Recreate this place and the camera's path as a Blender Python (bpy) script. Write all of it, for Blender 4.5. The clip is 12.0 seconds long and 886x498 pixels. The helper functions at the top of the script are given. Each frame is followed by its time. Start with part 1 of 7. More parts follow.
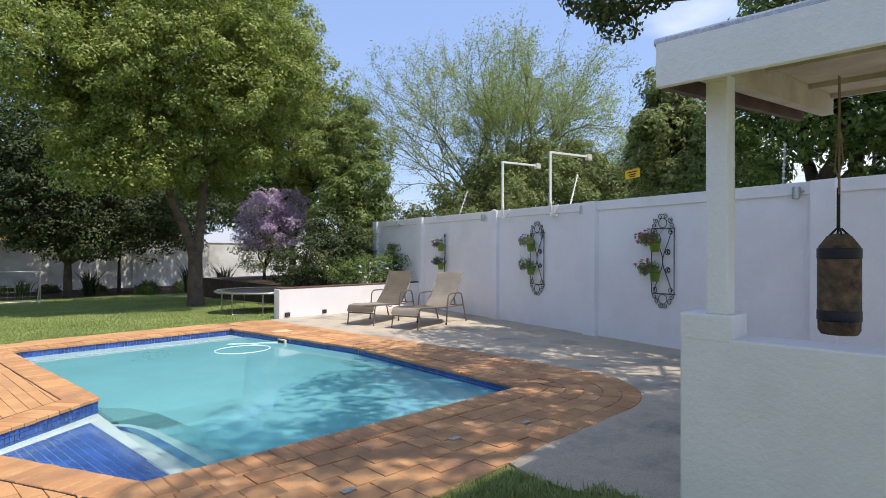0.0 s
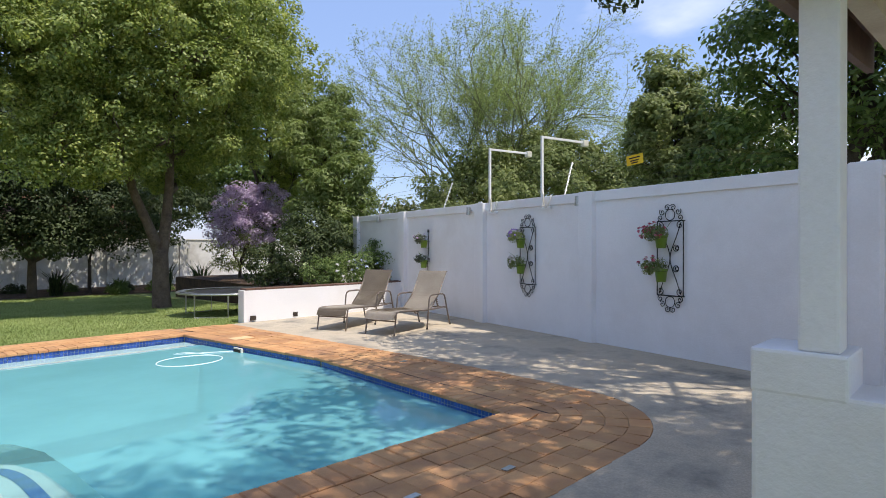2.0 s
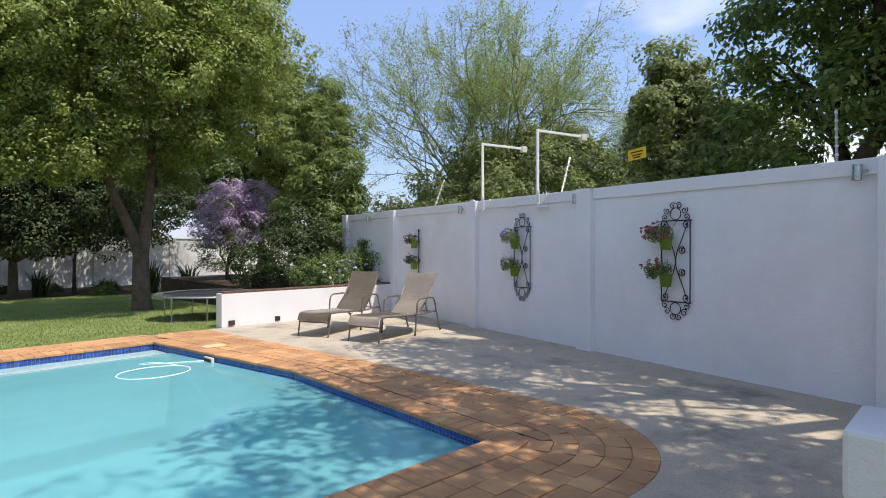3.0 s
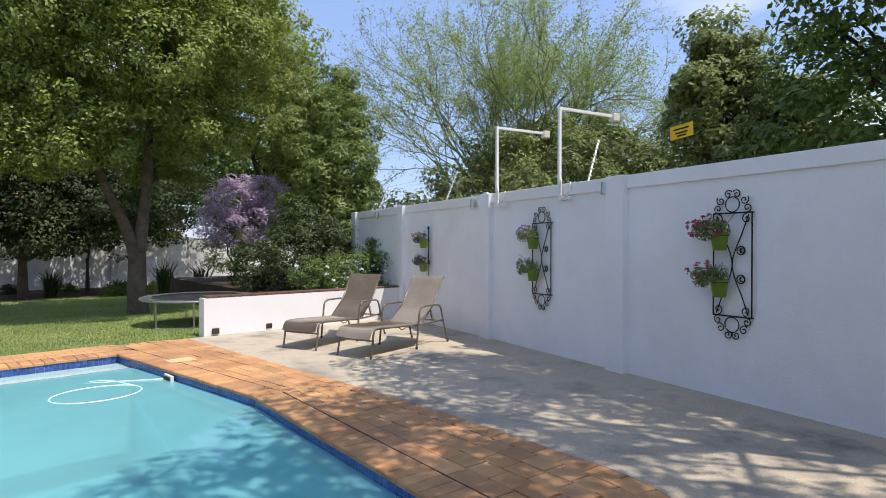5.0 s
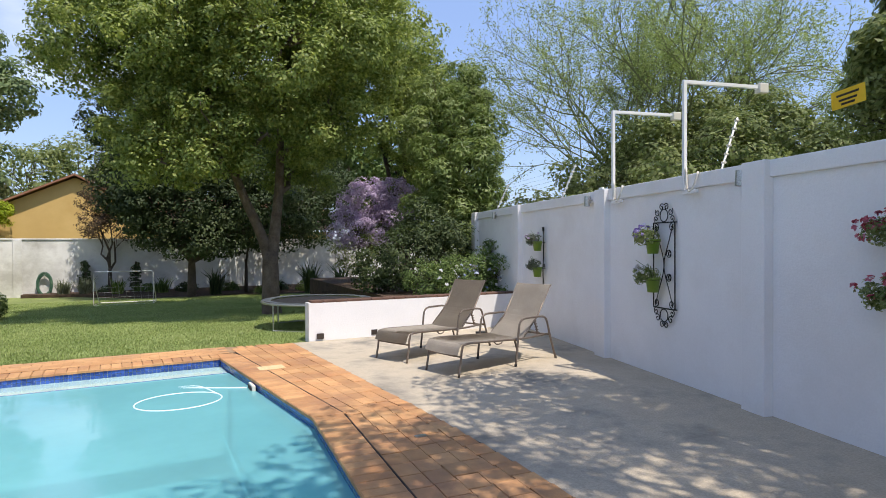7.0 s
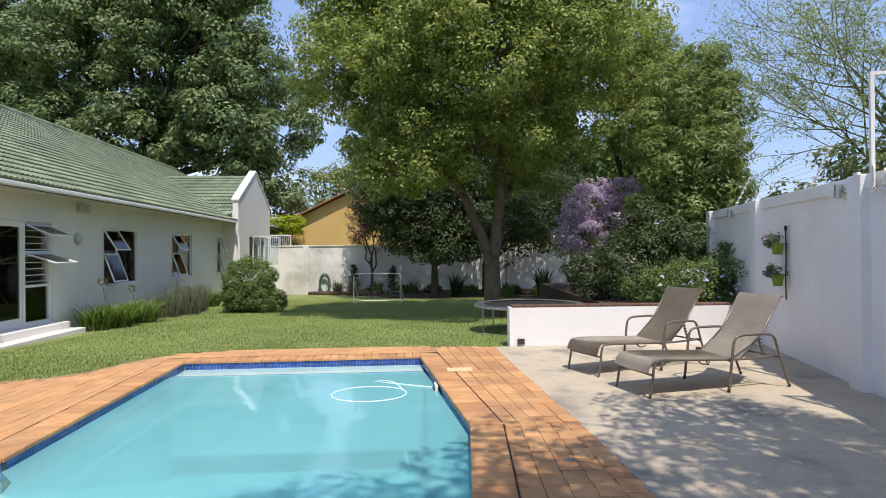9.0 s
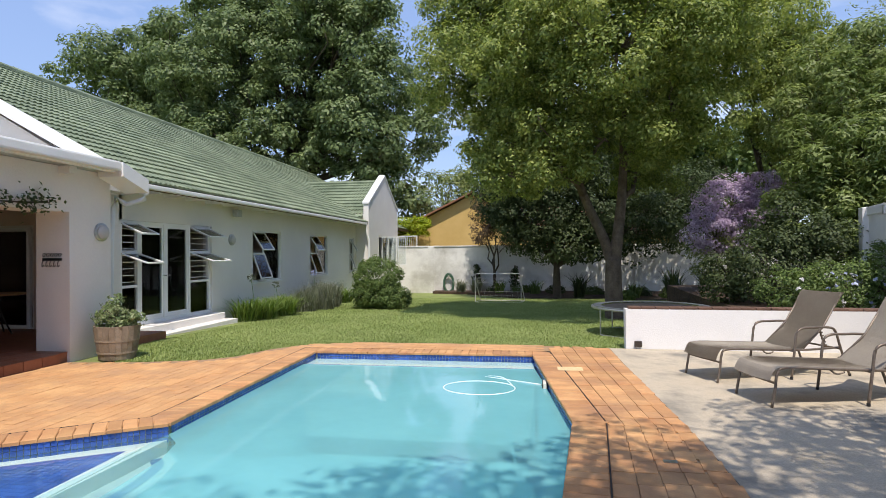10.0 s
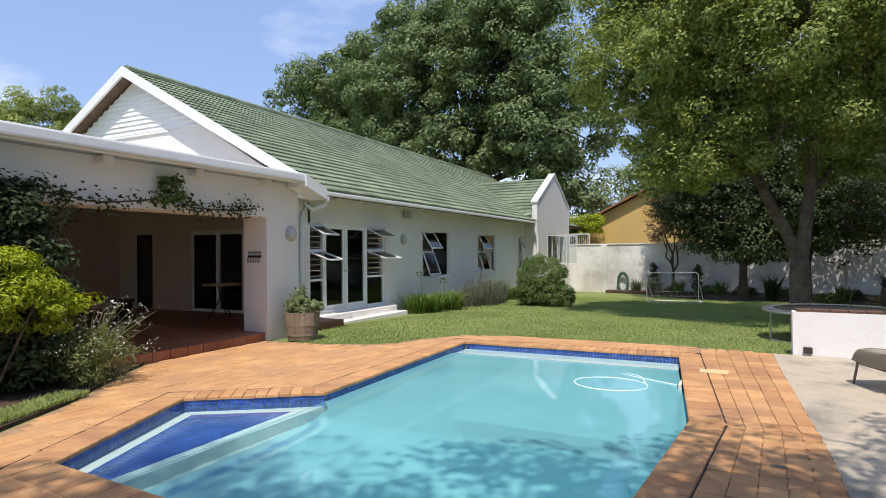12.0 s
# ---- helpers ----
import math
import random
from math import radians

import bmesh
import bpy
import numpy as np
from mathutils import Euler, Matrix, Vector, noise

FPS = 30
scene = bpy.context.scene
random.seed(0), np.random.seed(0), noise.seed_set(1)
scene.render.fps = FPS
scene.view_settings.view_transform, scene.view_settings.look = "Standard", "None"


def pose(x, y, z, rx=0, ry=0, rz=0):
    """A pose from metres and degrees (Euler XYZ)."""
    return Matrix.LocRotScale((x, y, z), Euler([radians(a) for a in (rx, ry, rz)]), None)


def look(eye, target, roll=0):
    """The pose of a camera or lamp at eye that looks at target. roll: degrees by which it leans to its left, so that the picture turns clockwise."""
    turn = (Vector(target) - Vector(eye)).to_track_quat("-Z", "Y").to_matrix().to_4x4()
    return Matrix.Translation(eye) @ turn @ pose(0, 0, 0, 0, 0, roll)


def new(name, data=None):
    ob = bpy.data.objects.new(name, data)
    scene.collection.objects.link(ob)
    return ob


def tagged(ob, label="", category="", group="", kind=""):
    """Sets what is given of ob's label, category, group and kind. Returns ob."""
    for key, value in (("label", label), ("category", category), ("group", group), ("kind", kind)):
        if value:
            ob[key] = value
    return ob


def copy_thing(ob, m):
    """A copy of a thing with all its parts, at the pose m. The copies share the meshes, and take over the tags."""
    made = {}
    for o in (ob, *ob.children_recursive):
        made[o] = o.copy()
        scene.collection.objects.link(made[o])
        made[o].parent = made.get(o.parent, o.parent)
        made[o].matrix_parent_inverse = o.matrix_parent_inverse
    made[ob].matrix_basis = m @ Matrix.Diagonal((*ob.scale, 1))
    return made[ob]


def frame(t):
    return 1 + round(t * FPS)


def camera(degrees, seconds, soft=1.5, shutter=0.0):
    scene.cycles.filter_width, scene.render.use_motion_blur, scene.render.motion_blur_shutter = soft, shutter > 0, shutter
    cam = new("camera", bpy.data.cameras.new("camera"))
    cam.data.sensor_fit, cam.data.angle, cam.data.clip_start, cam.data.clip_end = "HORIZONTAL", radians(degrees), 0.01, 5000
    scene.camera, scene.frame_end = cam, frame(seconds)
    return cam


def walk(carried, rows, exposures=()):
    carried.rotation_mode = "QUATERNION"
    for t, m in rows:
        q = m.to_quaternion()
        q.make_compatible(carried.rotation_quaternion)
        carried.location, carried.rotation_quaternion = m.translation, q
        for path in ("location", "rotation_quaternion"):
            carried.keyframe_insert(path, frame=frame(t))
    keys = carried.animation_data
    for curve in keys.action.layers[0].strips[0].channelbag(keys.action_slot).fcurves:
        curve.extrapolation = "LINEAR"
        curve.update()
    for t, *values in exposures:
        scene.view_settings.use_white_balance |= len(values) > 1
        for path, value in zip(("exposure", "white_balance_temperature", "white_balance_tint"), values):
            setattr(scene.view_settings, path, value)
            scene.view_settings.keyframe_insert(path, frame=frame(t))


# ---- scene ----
cam = camera(75.0, 12.0, 0.9)
PATH = [
    (0, (-0.237, -0.173, 1.504), (1.203, 1.214, 1.508), 0.1),
    (0.5, (-0.01, -0.033, 1.503), (1.433, 1.353, 1.501), 0.1),
    (1, (0.225, 0.149, 1.508), (1.672, 1.53, 1.507), 0.0),
    (1.5, (0.466, 0.313, 1.491), (1.919, 1.687, 1.488), 0.1),
    (2, (0.771, 0.456, 1.492), (2.226, 1.828, 1.486), 0.0),
    (2.5, (1.068, 0.614, 1.496), (2.524, 1.984, 1.488), 0.0),
    (3, (1.356, 0.774, 1.537), (2.814, 2.144, 1.525), 0.0),
    (5, (2.637, 1.444, 1.521), (4.015, 2.894, 1.51), 0.1),
    (5.5, (2.984, 1.548, 1.544), (4.271, 3.079, 1.527), 0.1),
    (6, (3.222, 1.683, 1.552), (4.428, 3.278, 1.54), -0.1),
    (6.5, (3.489, 1.664, 1.606), (4.579, 3.341, 1.591), -0.2),
    (8.5, (4.552, 1.787, 1.567), (4.939, 3.749, 1.569), -0.4),
    (9, (4.689, 1.75, 1.57), (4.817, 3.746, 1.578), -0.5),
    (9.5, (4.738, 1.614, 1.556), (4.632, 3.611, 1.568), -0.3),
    (10, (4.906, 1.516, 1.559), (4.599, 3.493, 1.572), -0.4),
    (10.5, (5.103, 1.484, 1.562), (4.583, 3.416, 1.574), -0.5),
    (11, (5.299, 1.421, 1.559), (4.585, 3.289, 1.572), -0.6),
    (11.5, (5.463, 1.319, 1.549), (4.642, 3.143, 1.561), -0.5),
    (12, (5.645, 1.29, 1.537), (4.741, 3.074, 1.55), -0.5),
]
EXPOSURES = [(0, 0.43, 6800, 13), (6.5, 0.43, 6800, 13), (10, 0.35, 6850, 13), (12, 0.32, 6850, 13)]
walk(cam, [(t, look(eye, target, roll)) for t, eye, target, roll in PATH], EXPOSURES)

# ---------- light ----------
SUN = Vector((0.16, -0.50, 1.06)).normalized()
world = bpy.data.worlds.new("sky")
world.use_nodes = True
scene.world = world
wn = world.node_tree.nodes
sky = wn.new("ShaderNodeTexSky")
sky.sky_type = 'NISHITA'
sky.sun_disc = False
sky.sun_elevation = math.asin(SUN.z)
sky.sun_rotation = math.atan2(SUN.x, SUN.y)
sky.air_density, sky.dust_density, sky.ozone_density = 1.25, 0.3, 3.0
wn["Background"].inputs["Strength"].default_value = 0.15
# thin summer clouds high in the sky
geo_w = wn.new("ShaderNodeTexCoord")
mapw = wn.new("ShaderNodeMapping")
mapw.inputs["Scale"].default_value = (1.0, 1.0, 2.6)
cl = wn.new("ShaderNodeTexNoise")
cl.inputs["Scale"].default_value, cl.inputs["Detail"].default_value = 2.3, 7
cr = wn.new("ShaderNodeValToRGB")
cr.color_ramp.elements[0].position, cr.color_ramp.elements[1].position = 0.53, 0.82
mxw = wn.new("ShaderNodeMixRGB")
mxw.inputs["Color2"].default_value = (7.0, 7.3, 7.8, 1)
wl = world.node_tree.links
wl.new(geo_w.outputs["Generated"], mapw.inputs["Vector"])
wl.new(mapw.outputs["Vector"], cl.inputs["Vector"])
wl.new(cl.outputs["Fac"], cr.inputs["Fac"])
wl.new(cr.outputs["Color"], mxw.inputs["Fac"])
haze = wn.new("ShaderNodeMixRGB")
haze.inputs["Fac"].default_value = 0.62
haze.inputs["Color2"].default_value = (1.75, 2.65, 5.1, 1)
wl.new(sky.outputs["Color"], haze.inputs["Color1"])
wl.new(haze.outputs["Color"], mxw.inputs["Color1"])
wl.new(mxw.outputs["Color"], wn["Background"].inputs["Color"])
sun = new("sun", bpy.data.lights.new("sun", 'SUN'))
sun.data.energy, sun.data.angle, sun.data.color = 3.7, radians(0.53), (1.0, 0.955, 0.88)
sun.matrix_world = look((0, 0, 30), Vector((0, 0, 30)) - SUN)


# ---------- materials ----------
def _node(nt, kind, **ins):
    n = nt.nodes.new(kind)
    for k, v in ins.items():
        n.inputs[k.replace("_", " ")].default_value = v
    return n


def rgba(c):
    return (c[0], c[1], c[2], 1.0)


def mat(name, c1, c2, scale=3.0, rough=0.7, bump=0.25, bscale=70.0, metal=0.0, piece=0.0, island=0.0, fine=0.35, spec=0.4, bdist=0.01, stain=None, stain_scale=0.6):
    """Two tones mixed by coarse and fine noise at real size, with relief."""
    m = bpy.data.materials.new(name)
    m.use_nodes = True
    nt = m.node_tree
    b = nt.nodes["Principled BSDF"]
    b.inputs["Metallic"].default_value = metal
    b.inputs["Specular IOR Level"].default_value = spec
    g = nt.nodes.new("ShaderNodeNewGeometry")
    n1 = _node(nt, "ShaderNodeTexNoise", Scale=scale, Detail=8.0, Roughness=0.6)
    n2 = _node(nt, "ShaderNodeTexNoise", Scale=bscale, Detail=5.0, Roughness=0.65)
    nt.links.new(g.outputs["Position"], n1.inputs["Vector"])
    nt.links.new(g.outputs["Position"], n2.inputs["Vector"])
    ramp = nt.nodes.new("ShaderNodeValToRGB")
    ramp.color_ramp.elements[0].position, ramp.color_ramp.elements[1].position = 0.33, 0.67
    ramp.color_ramp.elements[0].color, ramp.color_ramp.elements[1].color = rgba(c1), rgba(c2)
    nt.links.new(n1.outputs["Fac"], ramp.inputs["Fac"])
    hsv = nt.nodes.new("ShaderNodeHueSaturation")
    nt.links.new(ramp.outputs["Color"], hsv.inputs["Color"])
    val = _node(nt, "ShaderNodeMapRange")
    val.inputs["From Min"].default_value, val.inputs["From Max"].default_value = 0.25, 0.75
    val.inputs["To Min"].default_value, val.inputs["To Max"].default_value = 1 - fine, 1 + fine
    nt.links.new(n2.outputs["Fac"], val.inputs["Value"])
    out = val.outputs["Result"]
    if piece or island:
        mr = nt.nodes.new("ShaderNodeMapRange")
        a = piece or island
        mr.inputs["To Min"].default_value, mr.inputs["To Max"].default_value = 1 - a, 1 + a
        if piece:
            nt.links.new(nt.nodes.new("ShaderNodeObjectInfo").outputs["Random"], mr.inputs["Value"])
        else:
            nt.links.new(g.outputs["Random Per Island"], mr.inputs["Value"])
        mul = nt.nodes.new("ShaderNodeMath")
        mul.operation = 'MULTIPLY'
        nt.links.new(out, mul.inputs[0])
        nt.links.new(mr.outputs["Result"], mul.inputs[1])
        out = mul.outputs["Value"]
    nt.links.new(out, hsv.inputs["Value"])
    col = hsv.outputs["Color"]
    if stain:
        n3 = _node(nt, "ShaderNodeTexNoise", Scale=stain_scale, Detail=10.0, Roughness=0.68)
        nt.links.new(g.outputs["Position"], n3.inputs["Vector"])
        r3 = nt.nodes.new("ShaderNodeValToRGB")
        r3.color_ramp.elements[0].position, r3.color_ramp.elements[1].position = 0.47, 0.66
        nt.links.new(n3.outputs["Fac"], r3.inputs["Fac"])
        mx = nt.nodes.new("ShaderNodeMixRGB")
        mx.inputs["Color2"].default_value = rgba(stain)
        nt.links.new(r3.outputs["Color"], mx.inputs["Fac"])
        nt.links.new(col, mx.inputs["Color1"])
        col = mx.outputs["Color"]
    nt.links.new(col, b.inputs["Base Color"])
    rr = nt.nodes.new("ShaderNodeMapRange")
    rr.inputs["To Min"].default_value, rr.inputs["To Max"].default_value = max(0.02, rough - 0.12), min(1, rough + 0.12)
    nt.links.new(n2.outputs["Fac"], rr.inputs["Value"])
    nt.links.new(rr.outputs["Result"], b.inputs["Roughness"])
    if bump:
        bp = _node(nt, "ShaderNodeBump", Strength=bump, Distance=bdist)
        nt.links.new(n2.outputs["Fac"], bp.inputs["Height"])
        nt.links.new(bp.outputs["Normal"], b.inputs["Normal"])
    return m


def leaf_mat(name, dark, mid, light, trans=0.3, rough=0.62):
    m = bpy.data.materials.new(name)
    m.use_nodes = True
    nt = m.node_tree
    b = nt.nodes["Principled BSDF"]
    b.inputs["Roughness"].default_value = rough
    b.inputs["Specular IOR Level"].default_value = 0.35
    g = nt.nodes.new("ShaderNodeNewGeometry")
    r = nt.nodes.new("ShaderNodeValToRGB")
    r.color_ramp.elements[0].color, r.color_ramp.elements[1].color = rgba(dark), rgba(light)
    e = r.color_ramp.elements.new(0.55)
    e.color = rgba(mid)
    n = _node(nt, "ShaderNodeTexNoise", Scale=0.55, Detail=4.0)
    nt.links.new(g.outputs["Position"], n.inputs["Vector"])
    ad = nt.nodes.new("ShaderNodeMath")
    ad.operation = 'MULTIPLY_ADD'
    ad.inputs[1].default_value, ad.inputs[2].default_value = 1.3, -0.65
    nt.links.new(n.outputs["Fac"], ad.inputs[0])
    su = nt.nodes.new("ShaderNodeMath")
    nt.links.new(ad.outputs[0], su.inputs[0])
    nt.links.new(g.outputs["Random Per Island"], su.inputs[1])
    nt.links.new(su.outputs[0], r.inputs["Fac"])
    nt.links.new(r.outputs["Color"], b.inputs["Base Color"])
    t = nt.nodes.new("ShaderNodeBsdfTranslucent")
    hs = nt.nodes.new("ShaderNodeHueSaturation")
    hs.inputs["Value"].default_value, hs.inputs["Saturation"].default_value = 1.25, 1.1
    nt.links.new(r.outputs["Color"], hs.inputs["Color"])
    nt.links.new(hs.outputs["Color"], t.inputs["Color"])
    mx = nt.nodes.new("ShaderNodeMixShader")
    mx.inputs["Fac"].default_value = trans
    nt.links.new(b.outputs[0], mx.inputs[1])
    nt.links.new(t.outputs[0], mx.inputs[2])
    nt.links.new(mx.outputs[0], nt.nodes["Material Output"].inputs["Surface"])
    return m


def glass_mat(name, tint=(0.92, 0.95, 0.95), ior=1.5, rough=0.02):
    m = bpy.data.materials.new(name)
    m.use_nodes = True
    nt = m.node_tree
    t = _node(nt, "ShaderNodeBsdfTransparent", Color=rgba(tint))
    gl = _node(nt, "ShaderNodeBsdfGlossy", Roughness=rough)
    f = _node(nt, "ShaderNodeFresnel", IOR=ior)
    mx = nt.nodes.new("ShaderNodeMixShader")
    nt.links.new(f.outputs[0], mx.inputs[0])
    nt.links.new(t.outputs[0], mx.inputs[1])
    nt.links.new(gl.outputs[0], mx.inputs[2])
    nt.links.new(mx.outputs[0], nt.nodes["Material Output"].inputs["Surface"])
    return m


def water_mat(name, cloud, tint, body):
    """Pool water: clear and tinted, clouded the more the deeper it is, with a rippled, glossy top."""
    m = bpy.data.materials.new(name)
    m.use_nodes = True
    nt = m.node_tree
    t = _node(nt, "ShaderNodeBsdfTransparent", Color=rgba(tint))
    d = _node(nt, "ShaderNodeBsdfDiffuse", Color=rgba(body))
    g = nt.nodes.new("ShaderNodeNewGeometry")
    n = _node(nt, "ShaderNodeTexNoise", Scale=1.6, Detail=4.0, Roughness=0.55)
    nt.links.new(g.outputs["Position"], n.inputs["Vector"])
    bp = _node(nt, "ShaderNodeBump", Strength=0.05, Distance=0.05)
    nt.links.new(n.outputs["Fac"], bp.inputs["Height"])
    gl = _node(nt, "ShaderNodeBsdfGlossy", Roughness=0.03)
    nt.links.new(bp.outputs["Normal"], gl.inputs["Normal"])
    n2 = _node(nt, "ShaderNodeTexNoise", Scale=0.55, Detail=5.0, Roughness=0.6)
    nt.links.new(g.outputs["Position"], n2.inputs["Vector"])
    mr = nt.nodes.new("ShaderNodeMapRange")
    mr.inputs["From Min"].default_value, mr.inputs["From Max"].default_value = 0.3, 0.7
    mr.inputs["To Min"].default_value, mr.inputs["To Max"].default_value = cloud * 0.88, min(1, cloud * 1.12)
    nt.links.new(n2.outputs["Fac"], mr.inputs["Value"])
    a = nt.nodes.new("ShaderNodeMixShader")
    nt.links.new(mr.outputs["Result"], a.inputs["Fac"])
    nt.links.new(t.outputs[0], a.inputs[1])
    nt.links.new(d.outputs[0], a.inputs[2])
    f = _node(nt, "ShaderNodeFresnel", IOR=1.33)
    nt.links.new(bp.outputs["Normal"], f.inputs["Normal"])
    mx = nt.nodes.new("ShaderNodeMixShader")
    nt.links.new(f.outputs[0], mx.inputs[0])
    nt.links.new(a.outputs[0], mx.inputs[1])
    nt.links.new(gl.outputs[0], mx.inputs[2])
    nt.links.new(mx.outputs[0], nt.nodes["Material Output"].inputs["Surface"])
    return m


M_WALL = mat("white_wall_paint", (0.79, 0.78, 0.775), (0.85, 0.84, 0.835), 0.8, 0.75, 0.35, 45, fine=0.03, stain=(0.73, 0.71, 0.69), stain_scale=0.35, bdist=0.012)
M_HOUSE = mat("house_wall_paint", (0.76, 0.725, 0.685), (0.82, 0.785, 0.745), 0.7, 0.75, 0.3, 40, fine=0.03, bdist=0.012)
M_BACKWALL = mat("weathered_white_paint", (0.66, 0.65, 0.62), (0.80, 0.79, 0.76), 0.9, 0.8, 0.4, 35, fine=0.06, stain=(0.48, 0.46, 0.42), stain_scale=0.5)
M_WHITE = mat("white_gloss_paint", (0.78, 0.78, 0.78), (0.83, 0.83, 0.82), 2, 0.35, 0.05, 60, fine=0.02)
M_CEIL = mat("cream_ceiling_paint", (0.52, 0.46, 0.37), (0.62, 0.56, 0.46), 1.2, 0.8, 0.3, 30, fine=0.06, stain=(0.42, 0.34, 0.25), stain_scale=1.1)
M_BROWN = mat("dark_brown_timber", (0.10, 0.06, 0.04), (0.17, 0.11, 0.075), 3, 0.7, 0.3, 60, fine=0.2)
M_CONC = mat("weathered_concrete", (0.41, 0.345, 0.255), (0.585, 0.50, 0.38), 0.9, 0.85, 0.5, 55, fine=0.22, stain=(0.22, 0.20, 0.165), stain_scale=0.9)
M_BRICK = mat("orange_clay_paver", (0.46, 0.22, 0.095), (0.58, 0.33, 0.15), 2.5, 0.8, 0.5, 110, piece=0.16, fine=0.16, bdist=0.006, stain=(0.36, 0.19, 0.10), stain_scale=1.3)
M_BRICKS = mat("orange_clay_paving", (0.50, 0.255, 0.11), (0.61, 0.35, 0.16), 1.8, 0.8, 0.5, 110, island=0.09, fine=0.14, bdist=0.006, stain=(0.44, 0.25, 0.13), stain_scale=1.1)
M_JOINT = mat("sandy_joint_mortar", (0.28, 0.175, 0.10), (0.40, 0.255, 0.145), 6, 0.9, 0.5, 90, fine=0.3)
M_PLASTER = mat("turquoise_pool_plaster", (0.36, 0.68, 0.70), (0.47, 0.77, 0.79), 0.5, 0.7, 0.1, 40, fine=0.05)
M_LEDGE = mat("pale_pool_cement", (0.62, 0.66, 0.62), (0.72, 0.75, 0.70), 1.5, 0.7, 0.2, 50, fine=0.06)
M_BLUE = mat("blue_glazed_mosaic", (0.030, 0.085, 0.34), (0.055, 0.14, 0.46), 4, 0.18, 0.05, 60, piece=0.2, fine=0.1, spec=0.5)
M_BLUES = mat("blue_glazed_band", (0.025, 0.075, 0.30), (0.05, 0.12, 0.42), 4, 0.18, 0.05, 60, island=0.3, fine=0.1, spec=0.5)
M_GROUT = mat("pale_grout", (0.50, 0.58, 0.68), (0.60, 0.67, 0.75), 8, 0.8, 0.2, 80)
M_WATER = water_mat("deep_pool_water", 0.60, (0.60, 0.88, 0.92), (0.23, 0.60, 0.645))
M_WATER_STEP = water_mat("mid_pool_water", 0.28, (0.74, 0.92, 0.94), (0.26, 0.60, 0.64))
M_WATER_SHELF = water_mat("shallow_pool_water", 0.05, (0.86, 0.95, 0.97), (0.3, 0.6, 0.66))
M_LAWN = mat("lawn_turf", (0.17, 0.22, 0.06), (0.27, 0.32, 0.105), 1.1, 0.9, 0.8, 60, fine=0.35, bdist=0.03, stain=(0.17, 0.19, 0.07), stain_scale=0.45)
M_BLADE = leaf_mat("grass_blade", (0.20, 0.265, 0.08), (0.31, 0.385, 0.13), (0.43, 0.48, 0.20), 0.35)
M_SOIL = mat("garden_soil", (0.055, 0.035, 0.022), (0.11, 0.07, 0.045), 3, 0.95, 0.8, 40, fine=0.4, bdist=0.04)
M_TILE = mat("green_roof_tile", (0.16, 0.20, 0.125), (0.225, 0.27, 0.175), 1.5, 0.6, 0.35, 70, piece=0.14, fine=0.14, stain=(0.105, 0.14, 0.085), stain_scale=0.9)
M_TILES = mat("green_roof_tiles", (0.16, 0.20, 0.125), (0.225, 0.27, 0.175), 1.5, 0.6, 0.35, 70, island=0.14, fine=0.14, stain=(0.105, 0.14, 0.085), stain_scale=0.9)
M_TERRA = mat("terracotta_tile", (0.24, 0.085, 0.05), (0.33, 0.13, 0.075), 4, 0.45, 0.2, 60, piece=0.14, fine=0.12)
M_IRON = mat("black_wrought_iron", (0.015, 0.015, 0.016), (0.03, 0.03, 0.03), 10, 0.45, 0.2, 80, metal=0.6)
M_STEEL = mat("galvanised_steel", (0.42, 0.43, 0.43), (0.56, 0.57, 0.57), 6, 0.35, 0.1, 60, metal=0.9)
M_BRONZE = mat("bronze_painted_tube", (0.16, 0.125, 0.10), (0.22, 0.18, 0.145), 8, 0.4, 0.1, 80, metal=0.4)
M_SLING = mat("taupe_sling_mesh", (0.33, 0.285, 0.23), (0.39, 0.34, 0.275), 4, 0.8, 0.5, 260, fine=0.22, bdist=0.003)
M_POT = mat("green_plastic_pot", (0.16, 0.27, 0.03), (0.21, 0.33, 0.05), 5, 0.4, 0.05, 60, fine=0.06)
M_BARREL = mat("weathered_barrel_wood", (0.19, 0.15, 0.11), (0.30, 0.245, 0.185), 5, 0.8, 0.5, 70, piece=0.18, fine=0.25)
M_BARK = mat("grey_brown_bark", (0.11, 0.080, 0.058), (0.21, 0.16, 0.12), 4, 0.95, 1.0, 26, fine=0.35, bdist=0.05)
M_TWIG = mat("dark_twig_bark", (0.06, 0.045, 0.035), (0.11, 0.085, 0.065), 4, 0.95, 0.6, 40, fine=0.3)
M_PALETWIG = mat("pale_olive_bark", (0.13, 0.14, 0.06), (0.21, 0.22, 0.11), 4, 0.9, 0.5, 40, fine=0.3)
M_OCHRE = mat("ochre_wall_paint", (0.55, 0.36, 0.12), (0.63, 0.43, 0.16), 0.8, 0.8, 0.3, 30, fine=0.05)
M_REDTILE = mat("red_clay_roof", (0.24, 0.11, 0.065), (0.36, 0.17, 0.10), 2, 0.8, 0.5, 9, island=0.15, fine=0.3)
# patio lining tone, with the red floor's bounce light in its colour
M_WARM = mat("warm_patio_bounce", (0.62, 0.48, 0.40), (0.69, 0.55, 0.47), 1, 0.8, 0.15, 40, fine=0.04)
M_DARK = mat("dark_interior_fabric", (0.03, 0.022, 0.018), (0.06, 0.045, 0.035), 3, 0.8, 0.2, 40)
M_ROOM = mat("room_paint", (0.60, 0.55, 0.48), (0.68, 0.63, 0.56), 1, 0.8, 0.1, 40, fine=0.03)
